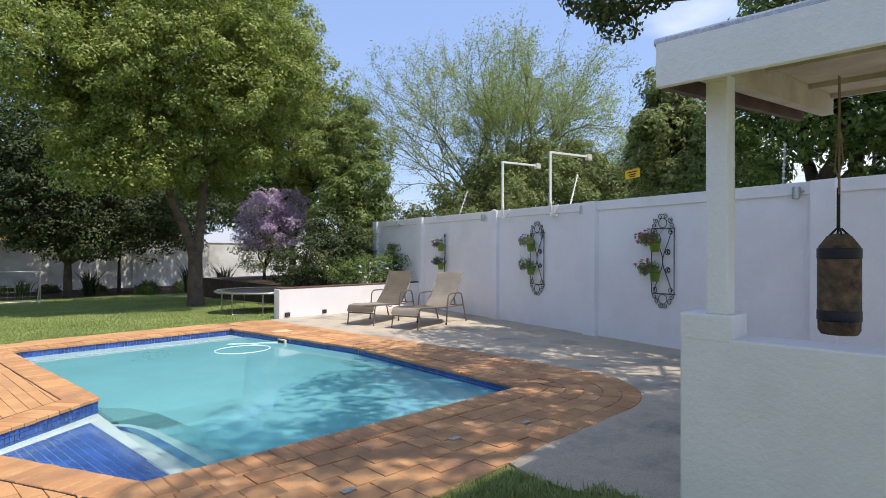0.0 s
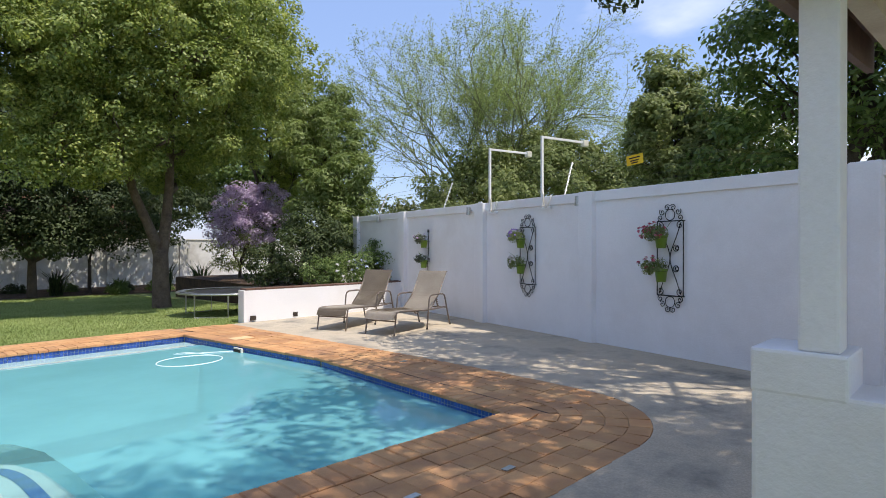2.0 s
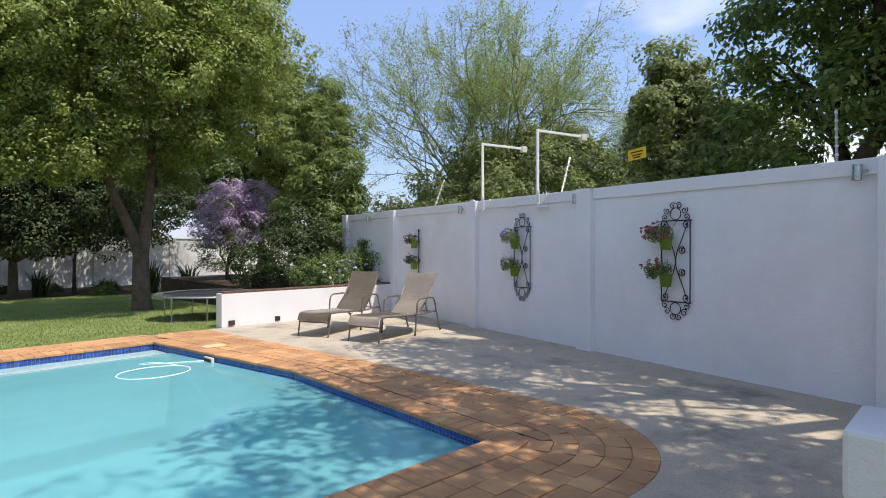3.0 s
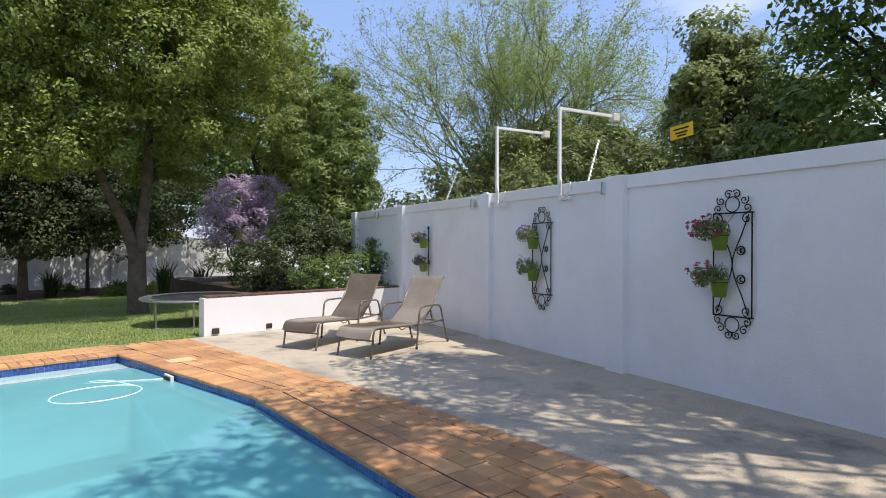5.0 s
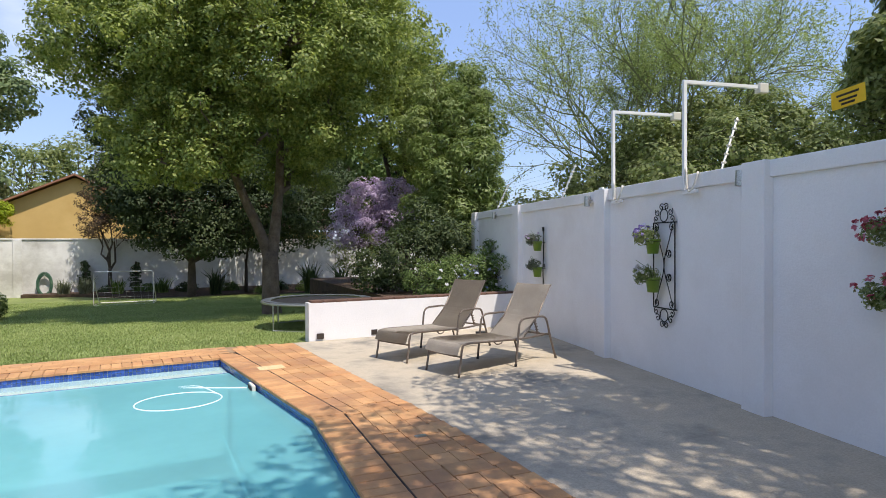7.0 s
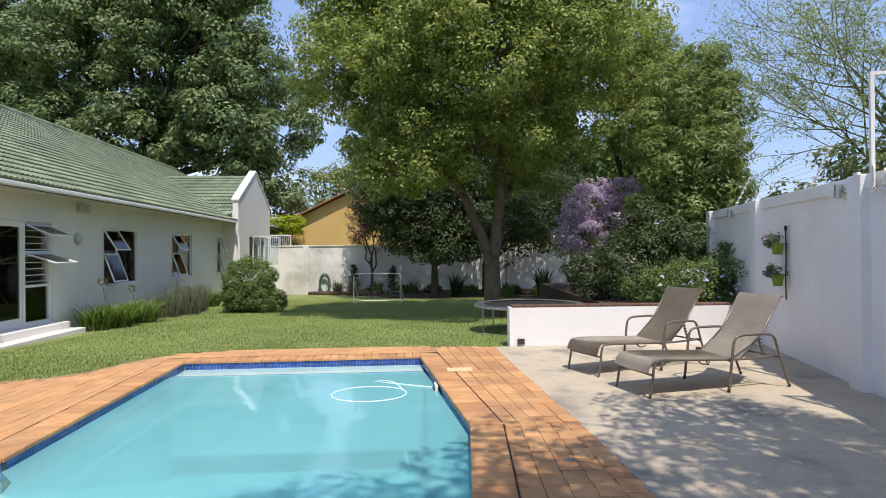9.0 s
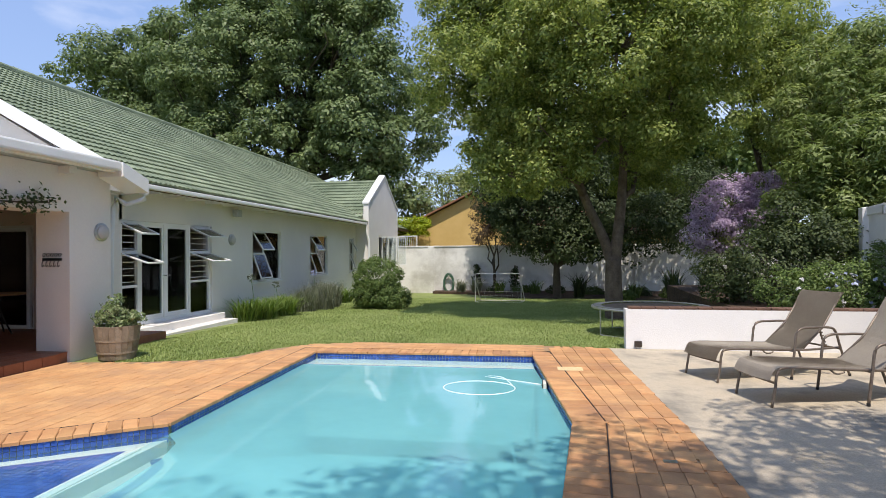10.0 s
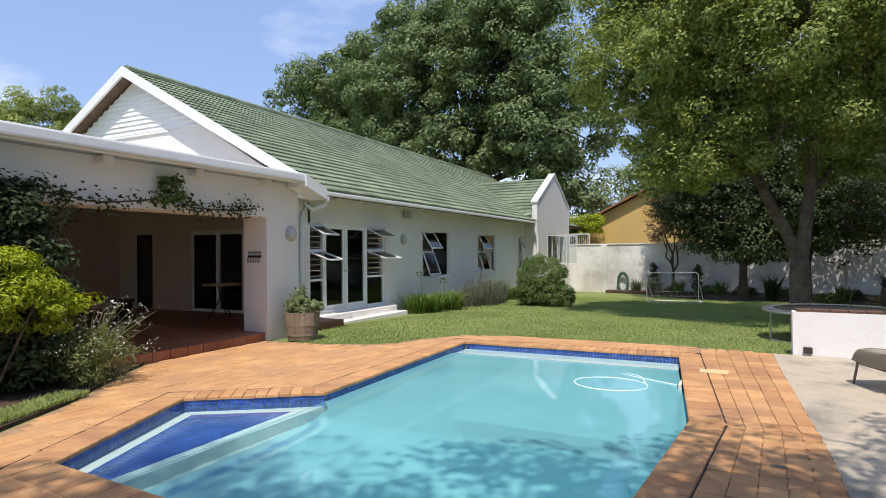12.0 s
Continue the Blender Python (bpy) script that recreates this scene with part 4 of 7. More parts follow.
def patio_door():
    y0, y1, z0, z1 = DOOR
    x = HX
    ob = empty("door_1", "white glazed double garden door with barred side lights", "door", kind="structure")
    ys = [y0, 11.93, 12.76, 13.64, y1]
    bm = bmesh.new()
    for a in ys:
        w = 0.05 if a in (y0, y1) else 0.04
        c = min(max(a, y0 + w / 2), y1 - w / 2)
        box(bm, x - 0.11, x - 0.04, c - w, c + w, z0, z1, bev=0.004)
    part("posts", bm, M_WHITE, ob)
    part("head", boxes((x - 0.112, x - 0.042, y0, y1, z1 - 0.05, z1 - 0.001), bev=0.003), M_WHITE, ob)
    part("threshold", boxes((x - 0.14, x - 0.03, y0, y1, z0 + 0.001, z0 + 0.07), bev=0.004), M_WHITE, ob)
    for a, b in ((ys[1], ys[2]), (ys[2], ys[3])):
        leaf = part("door_leaf", boxes((x - 0.10, x - 0.05, a + 0.042, a + 0.10, z0 + 0.07, z1 - 0.05), (x - 0.10, x - 0.05, b - 0.10, b - 0.042, z0 + 0.07, z1 - 0.05),
                    (x - 0.099, x - 0.051, a + 0.10, b - 0.10, z0 + 0.07, z0 + 0.17), (x - 0.099, x - 0.051, a + 0.10, b - 0.10, z1 - 0.11, z1 - 0.05)), M_WHITE, ob)
        pane(leaf, a + 0.10, b - 0.10, z0 + 0.17, z1 - 0.11, x - 0.075)
    part("door_handle", tubes([[(x - 0.05, 12.72, 1.12), (x + 0.02, 12.72, 1.12), (x + 0.02, 12.84, 1.12)]], 0.012, 8), M_STEEL, ob, "brushed steel lever")
    for a, b in ((ys[0] + 0.05, ys[1] - 0.04), (ys[3] + 0.04, ys[4] - 0.05)):
        for zz in (0.94, 1.62):
            part("transom", boxes((x - 0.108, x - 0.045, a, b, zz - 0.025, zz + 0.025)), M_WHITE, ob)
        pane(ob, a, b, z0 + 0.07, 0.915, x - 0.08)
        bars = bmesh.new()
        for k in range(9):
            z = 1.02 + k * 0.13
            box(bars, x - 0.125, x - 0.115, a, b, z, z + 0.014)
        part("burglar_bars", bars, M_WHITE, ob)
        sash(ob, a, b, 0.97, 1.59, x - 0.03, "top", 72)
        sash(ob, a, b, 1.65, 2.17, x - 0.03, "top", 66)
    st = empty("door_steps", "two low white plastered steps below the garden door", "steps", kind="structure")
    part("upper_step", boxes((HX, HX + 0.28, 11.45, 14.62, -0.3, 0.145), bev=0.012), M_HOUSE, st)
    part("lower_step", boxes((HX, HX + 0.56, 11.5, 14.70, -0.3, 0.0), bev=0.012), M_HOUSE, st)
    return ob


patio_door()


def wing_window():
    ob = empty("window_4", "white steel window on the wing with side-hung panes open", "window", kind="structure")
    x, y0, y1, z0, z1 = -2.2, 27.6, 30.6, 0.9, 2.38
    bm = bmesh.new()
    for b in ((x - 0.1, x - 0.05, y0, y0 + 0.05, z0, z1), (x - 0.1, x - 0.05, y1 - 0.05, y1, z0, z1), (x - 0.1, x - 0.05, y0, y1, z0, z0 + 0.05), (x - 0.1, x - 0.05, y0, y1, z1 - 0.05, z1),
              (x - 0.1, x - 0.05, 28.58, 28.63, z0, z1), (x - 0.1, x - 0.05, 29.58, 29.63, z0, z1)):
        box(bm, *b)
    part("window_frame", bm, M_WHITE, ob)
    pane(ob, 28.65, 29.55, z0, z1, x - 0.08)
    sash(ob, 27.65, 28.55, z0 + 0.05, z1 - 0.05, x - 0.03, "side", 62)
    sash(ob, 29.63, 30.53, z0 + 0.05, z1 - 0.05, x - 0.03, "side", 78)
    bars = bmesh.new()
    for k in range(7):
        box(bars, x - 0.14, x - 0.13, y0, y1, z0 + 0.15 + k * 0.19, z0 + 0.165 + k * 0.19)
    part("burglar_bars", bars, M_WHITE, ob)
    gate = empty("trellis_gate", "tall white wire gate panel between house and wall", "gate")
    gate.location = (-2.18, 31.57, -0.6)
    runs = [[(0, 0, 0), (0, 0, 3.05)], [(1.0, 0.1, 0), (1.0, 0.1, 3.05)], [(0, 0, 3.05), (1.0, 0.1, 3.05)]]
    for r_ in runs:
        part("frame_tube", tubes([r_], 0.025), M_WHITE, gate)
    for k in range(9):
        part("gate_bar", tubes([[(0.1 + k * 0.1, 0.01 + k * 0.01, 0.05), (0.1 + k * 0.1, 0.01 + k * 0.01, 3.05)]], 0.008, 6), M_WHITE, gate)


wing_window()


# ---------- covered patio beside the house ----------
def covered_patio():
    ob = empty("covered_patio", "white plastered covered patio with a flat roof", "patio", kind="structure")
    bm = bmesh.new()
    wall_y(bm, -2.40, -1.84, -2.0, 9.92, -0.5, 2.855, [(5.0, 9.08, -0.5, 2.2), (-1.2, 4.2, -0.5, 2.2)])
    part("pool_side_wall", bm, M_HOUSE, ob)
    part("return_wall", boxes((HX, -2.40, 9.70, 9.92, -0.5, 2.855)), M_HOUSE, ob)
    part("corner_wall", boxes((HX - 0.23, HX, 9.92, 10.9, -0.5, 2.855)), M_HOUSE, ob)
    part("side_wall", boxes((-9.6, -9.4, -2.0, 11.4, -0.5, 2.78)), M_HOUSE, ob)
    # unseen end wall; its wide opening is added to brighten the patio
    bm = bmesh.new()
    wall_x(bm, -2.0, -1.8, -9.4, -2.4, -0.5, 2.78, [(-8.6, -3.2, 0.13, 2.35)])
    part("end_wall", bm, M_HOUSE, ob)
    tagged(part("patio_ceiling", boxes((-9.38, -2.42, -1.78, 11.38, 2.70, 2.78)), M_ROOM), "plain painted patio ceiling", "ceiling", kind="structure")
    # added lining panels; the floor's warm bounce is put into their colour
    bm = bmesh.new()
    wall_x(bm, 11.37, 11.40, -9.38, -2.80, 0.13, 2.70, [(-6.55, -4.67, 0.13, 2.15), (-8.78, -8.02, 0.13, 2.12)])
    part("back_lining", bm, M_WARM, ob, "inner wall lining tinted like warm bounce light")
    part("side_lining", boxes((-9.40, -9.37, -1.8, 11.36, 0.13, 2.70)), M_WARM, ob)
    part("roof_sheet", boxes((-9.7, -1.55, -2.2, 10.15, 2.86, 2.92)), M_STEEL, ob)
    part("fascia", boxes((-1.56, -1.50, -2.2, 9.62, 2.84, 2.97), bev=0.005), M_WHITE, ob)
    bm = bmesh.new()
    box(bm, -1.52, -1.38, -2.2, 9.60, 2.86, 3.01, bev=0.03)
    part("roof_gutter", bm, M_WHITE, ob, "white box gutter")
    bm = bmesh.new()
    vs = [bm.verts.new(p) for y, dz in ((9.60, 0.0), (10.20, -0.20)) for p in ((-1.36, y, 3.0 + dz), (-1.36, y, 2.78 + dz), (-1.80, y, 2.78 + dz), (-1.80, y, 3.0 + dz))]
    for q in ((3, 2, 1, 0), (4, 5, 6, 7), (0, 1, 5, 4), (1, 2, 6, 5), (2, 3, 7, 6), (3, 0, 4, 7)):
        bm.faces.new([vs[i] for i in q])
    part("barge_end", bm, M_WHITE, ob, "white boxed barge end")
    for y in np.arange(-1.2, 9.6, 1.45):
        part("beam_end", boxes((-1.84, -1.66, y - 0.07, y + 0.07, 2.745, 2.853)), M_HOUSE, ob)
    fl = part("patio_floor", boxes((-9.4, -1.885, -1.8, 11.4, -0.3, 0.13)), M_TERRA, ob, "red clay tile floor")
    bm = bmesh.new()
    box(bm, -0.02, 0.02, -0.145, 0.145, -0.15, 0.0, 0.004)
    me = bpy.data.meshes.new("step_tile")
    bm.to_mesh(me)
    bm.free()
    me.materials.append(M_TERRA)
    for i in range(13):
        sub("step_tile", me, M_TERRA, fl, Matrix.Translation((-1.862, 5.15 + 0.30 * i, 0.138)))
    bm = bmesh.new()
    box(bm, -0.145, 0.145, -0.145, 0.145, 0.0, 0.012, 0.003)
    me2 = bpy.data.meshes.new("floor_tile")
    bm.to_mesh(me2)
    bm.free()
    me2.materials.append(M_TERRA)
    for i in range(12):
        for j in range(14):
            sub("floor_tile", me2, M_TERRA, fl, Matrix.Translation((-2.02 - 0.30 * i, 5.15 + 0.30 * j, 0.128)))
    # sliding door at the back
    d = empty("door_2", "dark glazed sliding door at the back of the patio", "door", kind="structure")
    bm = bmesh.new()
    for b in ((-6.5, -6.43, 11.33, 11.39, 0.14, 2.1), (-4.79, -4.72, 11.33, 11.39, 0.14, 2.1), (-6.43, -4.79, 11.33, 11.39, 2.03, 2.1), (-5.64, -5.56, 11.33, 11.39, 0.14, 2.03), (-6.43, -4.79, 11.33, 11.39, 0.14, 0.21)):
        box(bm, *b, bev=0.004)
    part("door_frame", bm, M_WHITE, d)
    g = part("pane", boxes((-6.43, -5.64, 11.35, 11.36, 0.21, 2.03), (-5.56, -4.79, 11.37, 11.38, 0.21, 2.03)), M_GLASS, d)
    g.visible_shadow = False
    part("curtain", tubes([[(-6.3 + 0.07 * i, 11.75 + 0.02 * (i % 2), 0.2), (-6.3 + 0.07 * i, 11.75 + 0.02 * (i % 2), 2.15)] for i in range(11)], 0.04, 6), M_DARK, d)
    d = empty("door_3", "dark stained timber door inside the patio", "door", kind="structure")
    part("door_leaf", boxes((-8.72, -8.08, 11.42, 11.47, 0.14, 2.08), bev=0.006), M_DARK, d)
    return ob


covered_patio()


# ---------- open shelter with the low wall ----------
def shelter():
    ob = empty("shelter", "white open-sided shelter with a low wall and timber roof", "shelter", kind="structure")
    part("low_wall", boxes((2.63, 2.86, -3.0, 0.963, -0.2, 1.09), bev=0.012), M_WALL, ob)
    part("wall_end_block", boxes((2.628, 2.862, 0.722, 0.965, 1.07, 1.20), bev=0.010), M_WALL, ob)
    part("post", boxes((2.64, 2.75, 0.745, 0.845, 1.2, 2.34), bev=0.008), M_WALL, ob)
    part("post", boxes((4.9, 5.0, -3.6, -3.5, -0.05, 2.60), bev=0.008), M_WALL, ob)
    k = 0.105

    def slanted(x0, x1, y0, y1, za, zb, m, name, label=""):
        bm = bmesh.new()
        vs = [bm.verts.new((x, y, z + (x - 2.45) * k)) for x in (x0, x1) for y in (y0, y1) for z in (za, zb)]
        for q in ((0, 1, 3, 2), (4, 6, 7, 5), (0, 4, 5, 1), (2, 3, 7, 6), (0, 2, 6, 4), (1, 5, 7, 3)):
            bm.faces.new([vs[i] for i in q])
        bmesh.ops.recalc_face_normals(bm, faces=bm.faces)
        return part(name, bm, m, ob, label)
    slanted(2.45, 5.1, -4.0, 1.0, 2.45, 2.49, M_BROWN, "roof_deck", "dark roof sheet")
    part("fascia", boxes((2.41, 2.45, -4.0, 0.99, 2.27, 2.475), bev=0.004), M_WALL, ob)
    slanted(2.45, 5.1, 0.955, 0.995, 2.27, 2.45, M_BROWN, "end_board", "unpainted dark timber board")
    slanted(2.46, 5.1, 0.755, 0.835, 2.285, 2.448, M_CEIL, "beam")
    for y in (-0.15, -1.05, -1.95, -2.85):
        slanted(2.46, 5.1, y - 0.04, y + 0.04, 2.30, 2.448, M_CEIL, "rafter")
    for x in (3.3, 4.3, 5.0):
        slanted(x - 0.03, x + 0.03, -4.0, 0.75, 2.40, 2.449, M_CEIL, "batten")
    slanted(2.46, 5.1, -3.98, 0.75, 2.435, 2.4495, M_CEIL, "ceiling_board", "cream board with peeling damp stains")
    part("roof_edge_strip", tubes([[(2.43, -4.0, 2.485), (2.43, 1.0, 2.485)]], 0.02, 8), M_STEEL, ob)


shelter()


def punching_bag():
    x, y = 3.62, 0.47
    ob = empty("punching_bag", "brown camouflage canvas punching bag with black bands on a rope", "punching bag", at=(x, y, 0))
    bm = bmesh.new()
    lathe(bm, [(0.05, 1.035), (0.088, 1.04), (0.102, 1.065), (0.105, 1.2), (0.105, 1.50), (0.098, 1.53), (0.06, 1.585), (0.025, 1.60)], 0, 0, 24)
    bag = part("bag", bm, M_CAMO, ob, smooth=True)
    for z0, z1 in ((1.115, 1.175), (1.46, 1.52)):
        bm = bmesh.new()
        lathe(bm, [(0.105, z0), (0.1075, z0 + 0.004), (0.1075, z1 - 0.004), (0.105, z1)], 0, 0, 24)
        part("band", bm, M_VINYL, bag, "black vinyl band", True)
    for a in range(4):
        c, s = math.cos(a * math.pi / 2 + 0.4), math.sin(a * math.pi / 2 + 0.4)
        part("strap", tubes([[(0.05 * c, 0.05 * s, 1.585), (0.01 * c, 0.01 * s, 1.63)]], 0.006, 6), M_VINYL, ob)
    part("hanging_cord", tubes([[(0, 0, 1.62), (0, 0, 1.86)], [(0.02, 0.01, 1.86), (0.03, 0.012, 1.62)]], 0.006, 6), M_VINYL, ob)
    part("rope", tubes([[(-0.01, 0.0, 1.82), (-0.015, 0.0, 2.48)], [(0.012, 0.0, 1.84), (0.02, 0.0, 2.48)], smooth_path([(-0.01, 0, 2.2), (-0.05, 0.01, 1.99), (-0.07, 0.0, 1.93), (0.0, 0.0, 1.93), (0.09, 0.01, 1.96), (0.10, 0, 2.03), (0.02, 0, 2.2)], 4)], 0.004, 6), M_ROPE, ob, "tan knotted rope")


punching_bag()


# ---------- sun loungers ----------
def lounger():
    """Lies along +x, its foot end at x = 0."""
    ob = empty("sun_lounger", "taupe sling sun lounger with raised back on bronze tube frame", "sun lounger", "sun loungers on the patio")
    h, zs = 0.30, 0.37
    back = [(1.18, zs - 0.02), (1.30, zs + 0.08), (1.50, 0.61), (1.74, 0.99), (1.79, 1.03), (1.83, 1.02)]
    seat = [(-0.02, zs - 0.10), (0.03, zs + 0.0), (0.12, zs + 0.03), (0.5, zs + 0.015), (0.9, zs - 0.005), (1.18, zs - 0.02)]

    def sling(prof, name):
        bm = bmesh.new()
        path = smooth_path([(x, 0, z) for x, z in prof], 5)
        rows = [[bm.verts.new((p.x, v * (h + 0.004), p.z - 0.012 * (1 - v * v))) for v in (-1, -0.5, 0, 0.5, 1)] for p in path]
        for a, b in zip(rows, rows[1:]):
            for k in range(4):
                bm.faces.new((a[k], b[k], b[k + 1], a[k + 1]))
        r = bmesh.ops.solidify(bm, geom=bm.faces[:], thickness=0.008)
        return part(name, bm, M_SLING, ob)
    sling(seat, "seat")
    sling(back, "backrest")
    for s in (-1, 1):
        y = s * h
        part("side_rail", tubes([smooth_path([(0.0, y, 0.0), (0.04, y, 0.20), (0.06, y, zs - 0.04), (0.14, y, zs + 0.02), (0.6, y, zs + 0.0), (1.2, y, zs - 0.03), (1.75, y, zs - 0.02)], 5)], 0.014, 8), M_BRONZE, ob, smooth=True)
        part("back_rail", tubes([[(1.2, y * 0.97, zs - 0.02), (1.5, y * 0.97, 0.61), (1.78, y * 0.97, 1.02)]], 0.013, 8), M_BRONZE, ob, smooth=True)
        ya = s * (h + 0.05)
        part("armrest", tubes([smooth_path([(0.98, ya, 0.0), (1.03, ya, 0.36), (1.06, ya, 0.55), (1.14, ya, 0.61), (1.3, ya, 0.615), (1.52, ya, 0.61), (1.62, ya, 0.56), (1.70, ya, 0.34), (1.83, ya, 0.0)], 4)], 0.015, 8), M_BRONZE, ob, smooth=True)
        part("foot_cap", tubes([[(0.98, ya, 0.0), (0.982, ya, 0.03)]], 0.018, 8), M_BLACK, ob)
        part("foot_cap", tubes([[(1.83, ya, 0.0), (1.825, ya, 0.03)]], 0.018, 8), M_BLACK, ob)
        part("ratchet", tubes([[(1.62, s * 0.2, 0.34), (1.52, s * 0.2, 0.62)]], 0.012, 6), M_BRONZE, ob)
        teeth = bmesh.new()
        for k in range(6):
            box(teeth, 1.60 - 0.015 * k, 1.64 - 0.015 * k, s * 0.2 - 0.012, s * 0.2 + 0.012, 0.36 + 0.04 * k, 0.376 + 0.04 * k)
        tagged(part("ratchet_teeth", teeth, M_BRONZE, ob), kind="stuff")
        part("hook", tubes([smooth_path([(0.62, y, zs - 0.01), (0.68, y, zs - 0.05), (0.76, y, zs - 0.04), (0.78, y, zs - 0.01)], 3)], 0.009, 6), M_BRONZE, ob)
    for p, q in (((0.045, -h, 0.24), (0.045, h, 0.24)), ((1.2, -h, zs - 0.03), (1.2, h, zs - 0.03)), ((1.79, -h, 1.015), (1.79, h, 1.015)), ((1.70, -h - 0.05, 0.34), (1.70, h + 0.05, 0.34)), ((1.03, -h - 0.05, 0.335), (1.03, h + 0.05, 0.335))):
        part("cross_bar", tubes([[p, q]], 0.012, 8), M_BRONZE, ob)
    return ob


L1 = lounger()
L1.matrix_basis = pose(6.94, 9.03, 0, 0, 0, 21)
L2 = copy_thing(L1, pose(7.165, 7.97, 0, 0, 0, 13.5))
bmk = boxes((-0.09, 0.09, -0.06, 0.06, 0, 0.09), bev=0.015)
bk = part("floor_socket_box", bmk, M_BLACK)
bk.location = (9.15, 10.2, -0.003)
tagged(bk, "small black plastic box on the concrete", "box")


# ---------- wrought iron racks with flowerpots ----------
def scroll(cx, cz, r, turns, a0, sgn=1, n=22):
    out = []
    for i in range(n):
        t = i / (n - 1)
        a = a0 + sgn * turns * 2 * math.pi * t
        q = r * (1 - 0.82 * t)
        out.append((cx + q * math.cos(a), 0.0, cz + q * math.sin(a)))
    return out


def rack():
    """x along the wall, -y towards the wall, z from its middle."""
    ob = empty("wall_plant_rack", "black wrought iron scrollwork plant rack on the white wall", "plant rack", "plant racks on the wall")
    w, h = 0.205, 0.51
    for p in ([(-w, 0, -h), (-w, 0, h)], [(w, 0, -h), (w, 0, h)], [(-w, 0, h), (w, 0, h)], [(-w, 0, -h), (w, 0, -h)]):
        part("frame_bar", tubes([p], 0.008, 6), M_IRON, ob)
    for s in (1, -1):
        runs = []
        z = s * h
        runs.append([(0.075 * math.cos(a), 0, z + s * (0.085 + 0.075 * math.sin(a) * s)) for a in [2 * math.pi * k / 20 for k in range(21)]])
        for q in (1, -1):
            runs.append(scroll(q * 0.155, z + s * 0.045, 0.045, 1.3, -s * math.pi / 2, s * q))
            runs.append(scroll(q * 0.125, z + s * 0.125, 0.048, 1.3, math.pi / 2 - q * 0.8, -q * s))
            runs.append(scroll(q * 0.045, z + s * 0.185, 0.045, 1.3, math.pi / 2 + q, -q * s))
            runs.append(scroll(q * 0.15, z - s * 0.06, 0.05, 1.2, s * math.pi / 2, q * s))
        for r_ in runs:
            part("scroll", tubes([r_], 0.006, 6), M_IRON, ob)
    for q in (1, -1):
        part("curved_bar", tubes([smooth_path([(q * 0.17, 0, h - 0.02), (q * 0.10, 0, 0.3), (q * 0.012, 0, 0.08), (q * 0.012, 0, -0.08), (q * 0.10, 0, -0.3), (q * 0.17, 0, -h + 0.02)], 5)], 0.006, 6), M_IRON, ob)
        for z in (0.14, -0.14):
            part("scroll", tubes([scroll(-0.10, z, 0.05, 1.2, 0, q)], 0.006, 6), M_IRON, ob)
    for z in (0.16, -0.30):
        part("pot_ring", tubes([[(0.06 + 0.085 * math.cos(a), 0.11 + 0.085 * math.sin(a), z + 0.13) for a in [2 * math.pi * k / 18 for k in range(19)]]], 0.005, 6), M_IRON, ob)
        part("stand_off", tubes([[(0.06, 0.0, z + 0.13), (0.06, 0.026, z + 0.13)]], 0.006, 6), M_IRON, ob)
    for x in (-w, w):
        for z in (-h, h):
            part("wall_stub", tubes([[(x, -0.03, z), (x, 0.002, z)]], 0.007, 6), M_IRON, ob)
    return ob


def hanging_pot(flower, seed, leaf, label, count):
    ob = empty("flowerpot", label, "flowerpot", "green pots on the racks")
    bm = bmesh.new()
    lathe(bm, [(0.058, -0.08), (0.062, -0.08), (0.082, 0.07), (0.09, 0.072), (0.09, 0.095), (0.076, 0.095), (0.072, 0.06)], 0, 0, 18)
    part("pot", bm, M_POT, ob, smooth=True)
    rng = np.random.RandomState(seed)
    for i in range(9):
        a = rng.uniform(0, 6.28)
        q = rng.uniform(0.1, 0.24)
        stem = bmesh.new()
        tube(stem, smooth_path([(0, 0, 0.06), (q * 0.4 * math.cos(a), q * 0.4 * math.sin(a) + 0.02, 0.18), (q * math.cos(a) + 0.05, abs(q * math.sin(a)) * 0.6 + 0.02, rng.uniform(0.05, 0.30))], 3), 0.003, 4)
        part("stem", stem, L_STRAP, ob)
    foliage("leaves", [(0.05, 0.05, 0.13, 0.17, 0.10, 0.10), (0.20, 0.04, 0.12, 0.10, 0.08, 0.09)], 60, 12, 0.045, 0.018, leaf, ob, seed, 0.04, 0.8, 0.2)
    foliage("blossom", [(0.06, 0.06, 0.17, 0.18, 0.10, 0.11), (0.24, 0.04, 0.15, 0.12, 0.08, 0.09)], count, 8, 0.042, 0.036, flower, ob, seed + 1, 0.02, 0.8, 0.7)
    return ob


RACK = rack()
RACK.matrix_basis = on_wall(3.60, 1.34, 0.035)
copy_thing(RACK, on_wall(6.46, 1.34, 0.035))


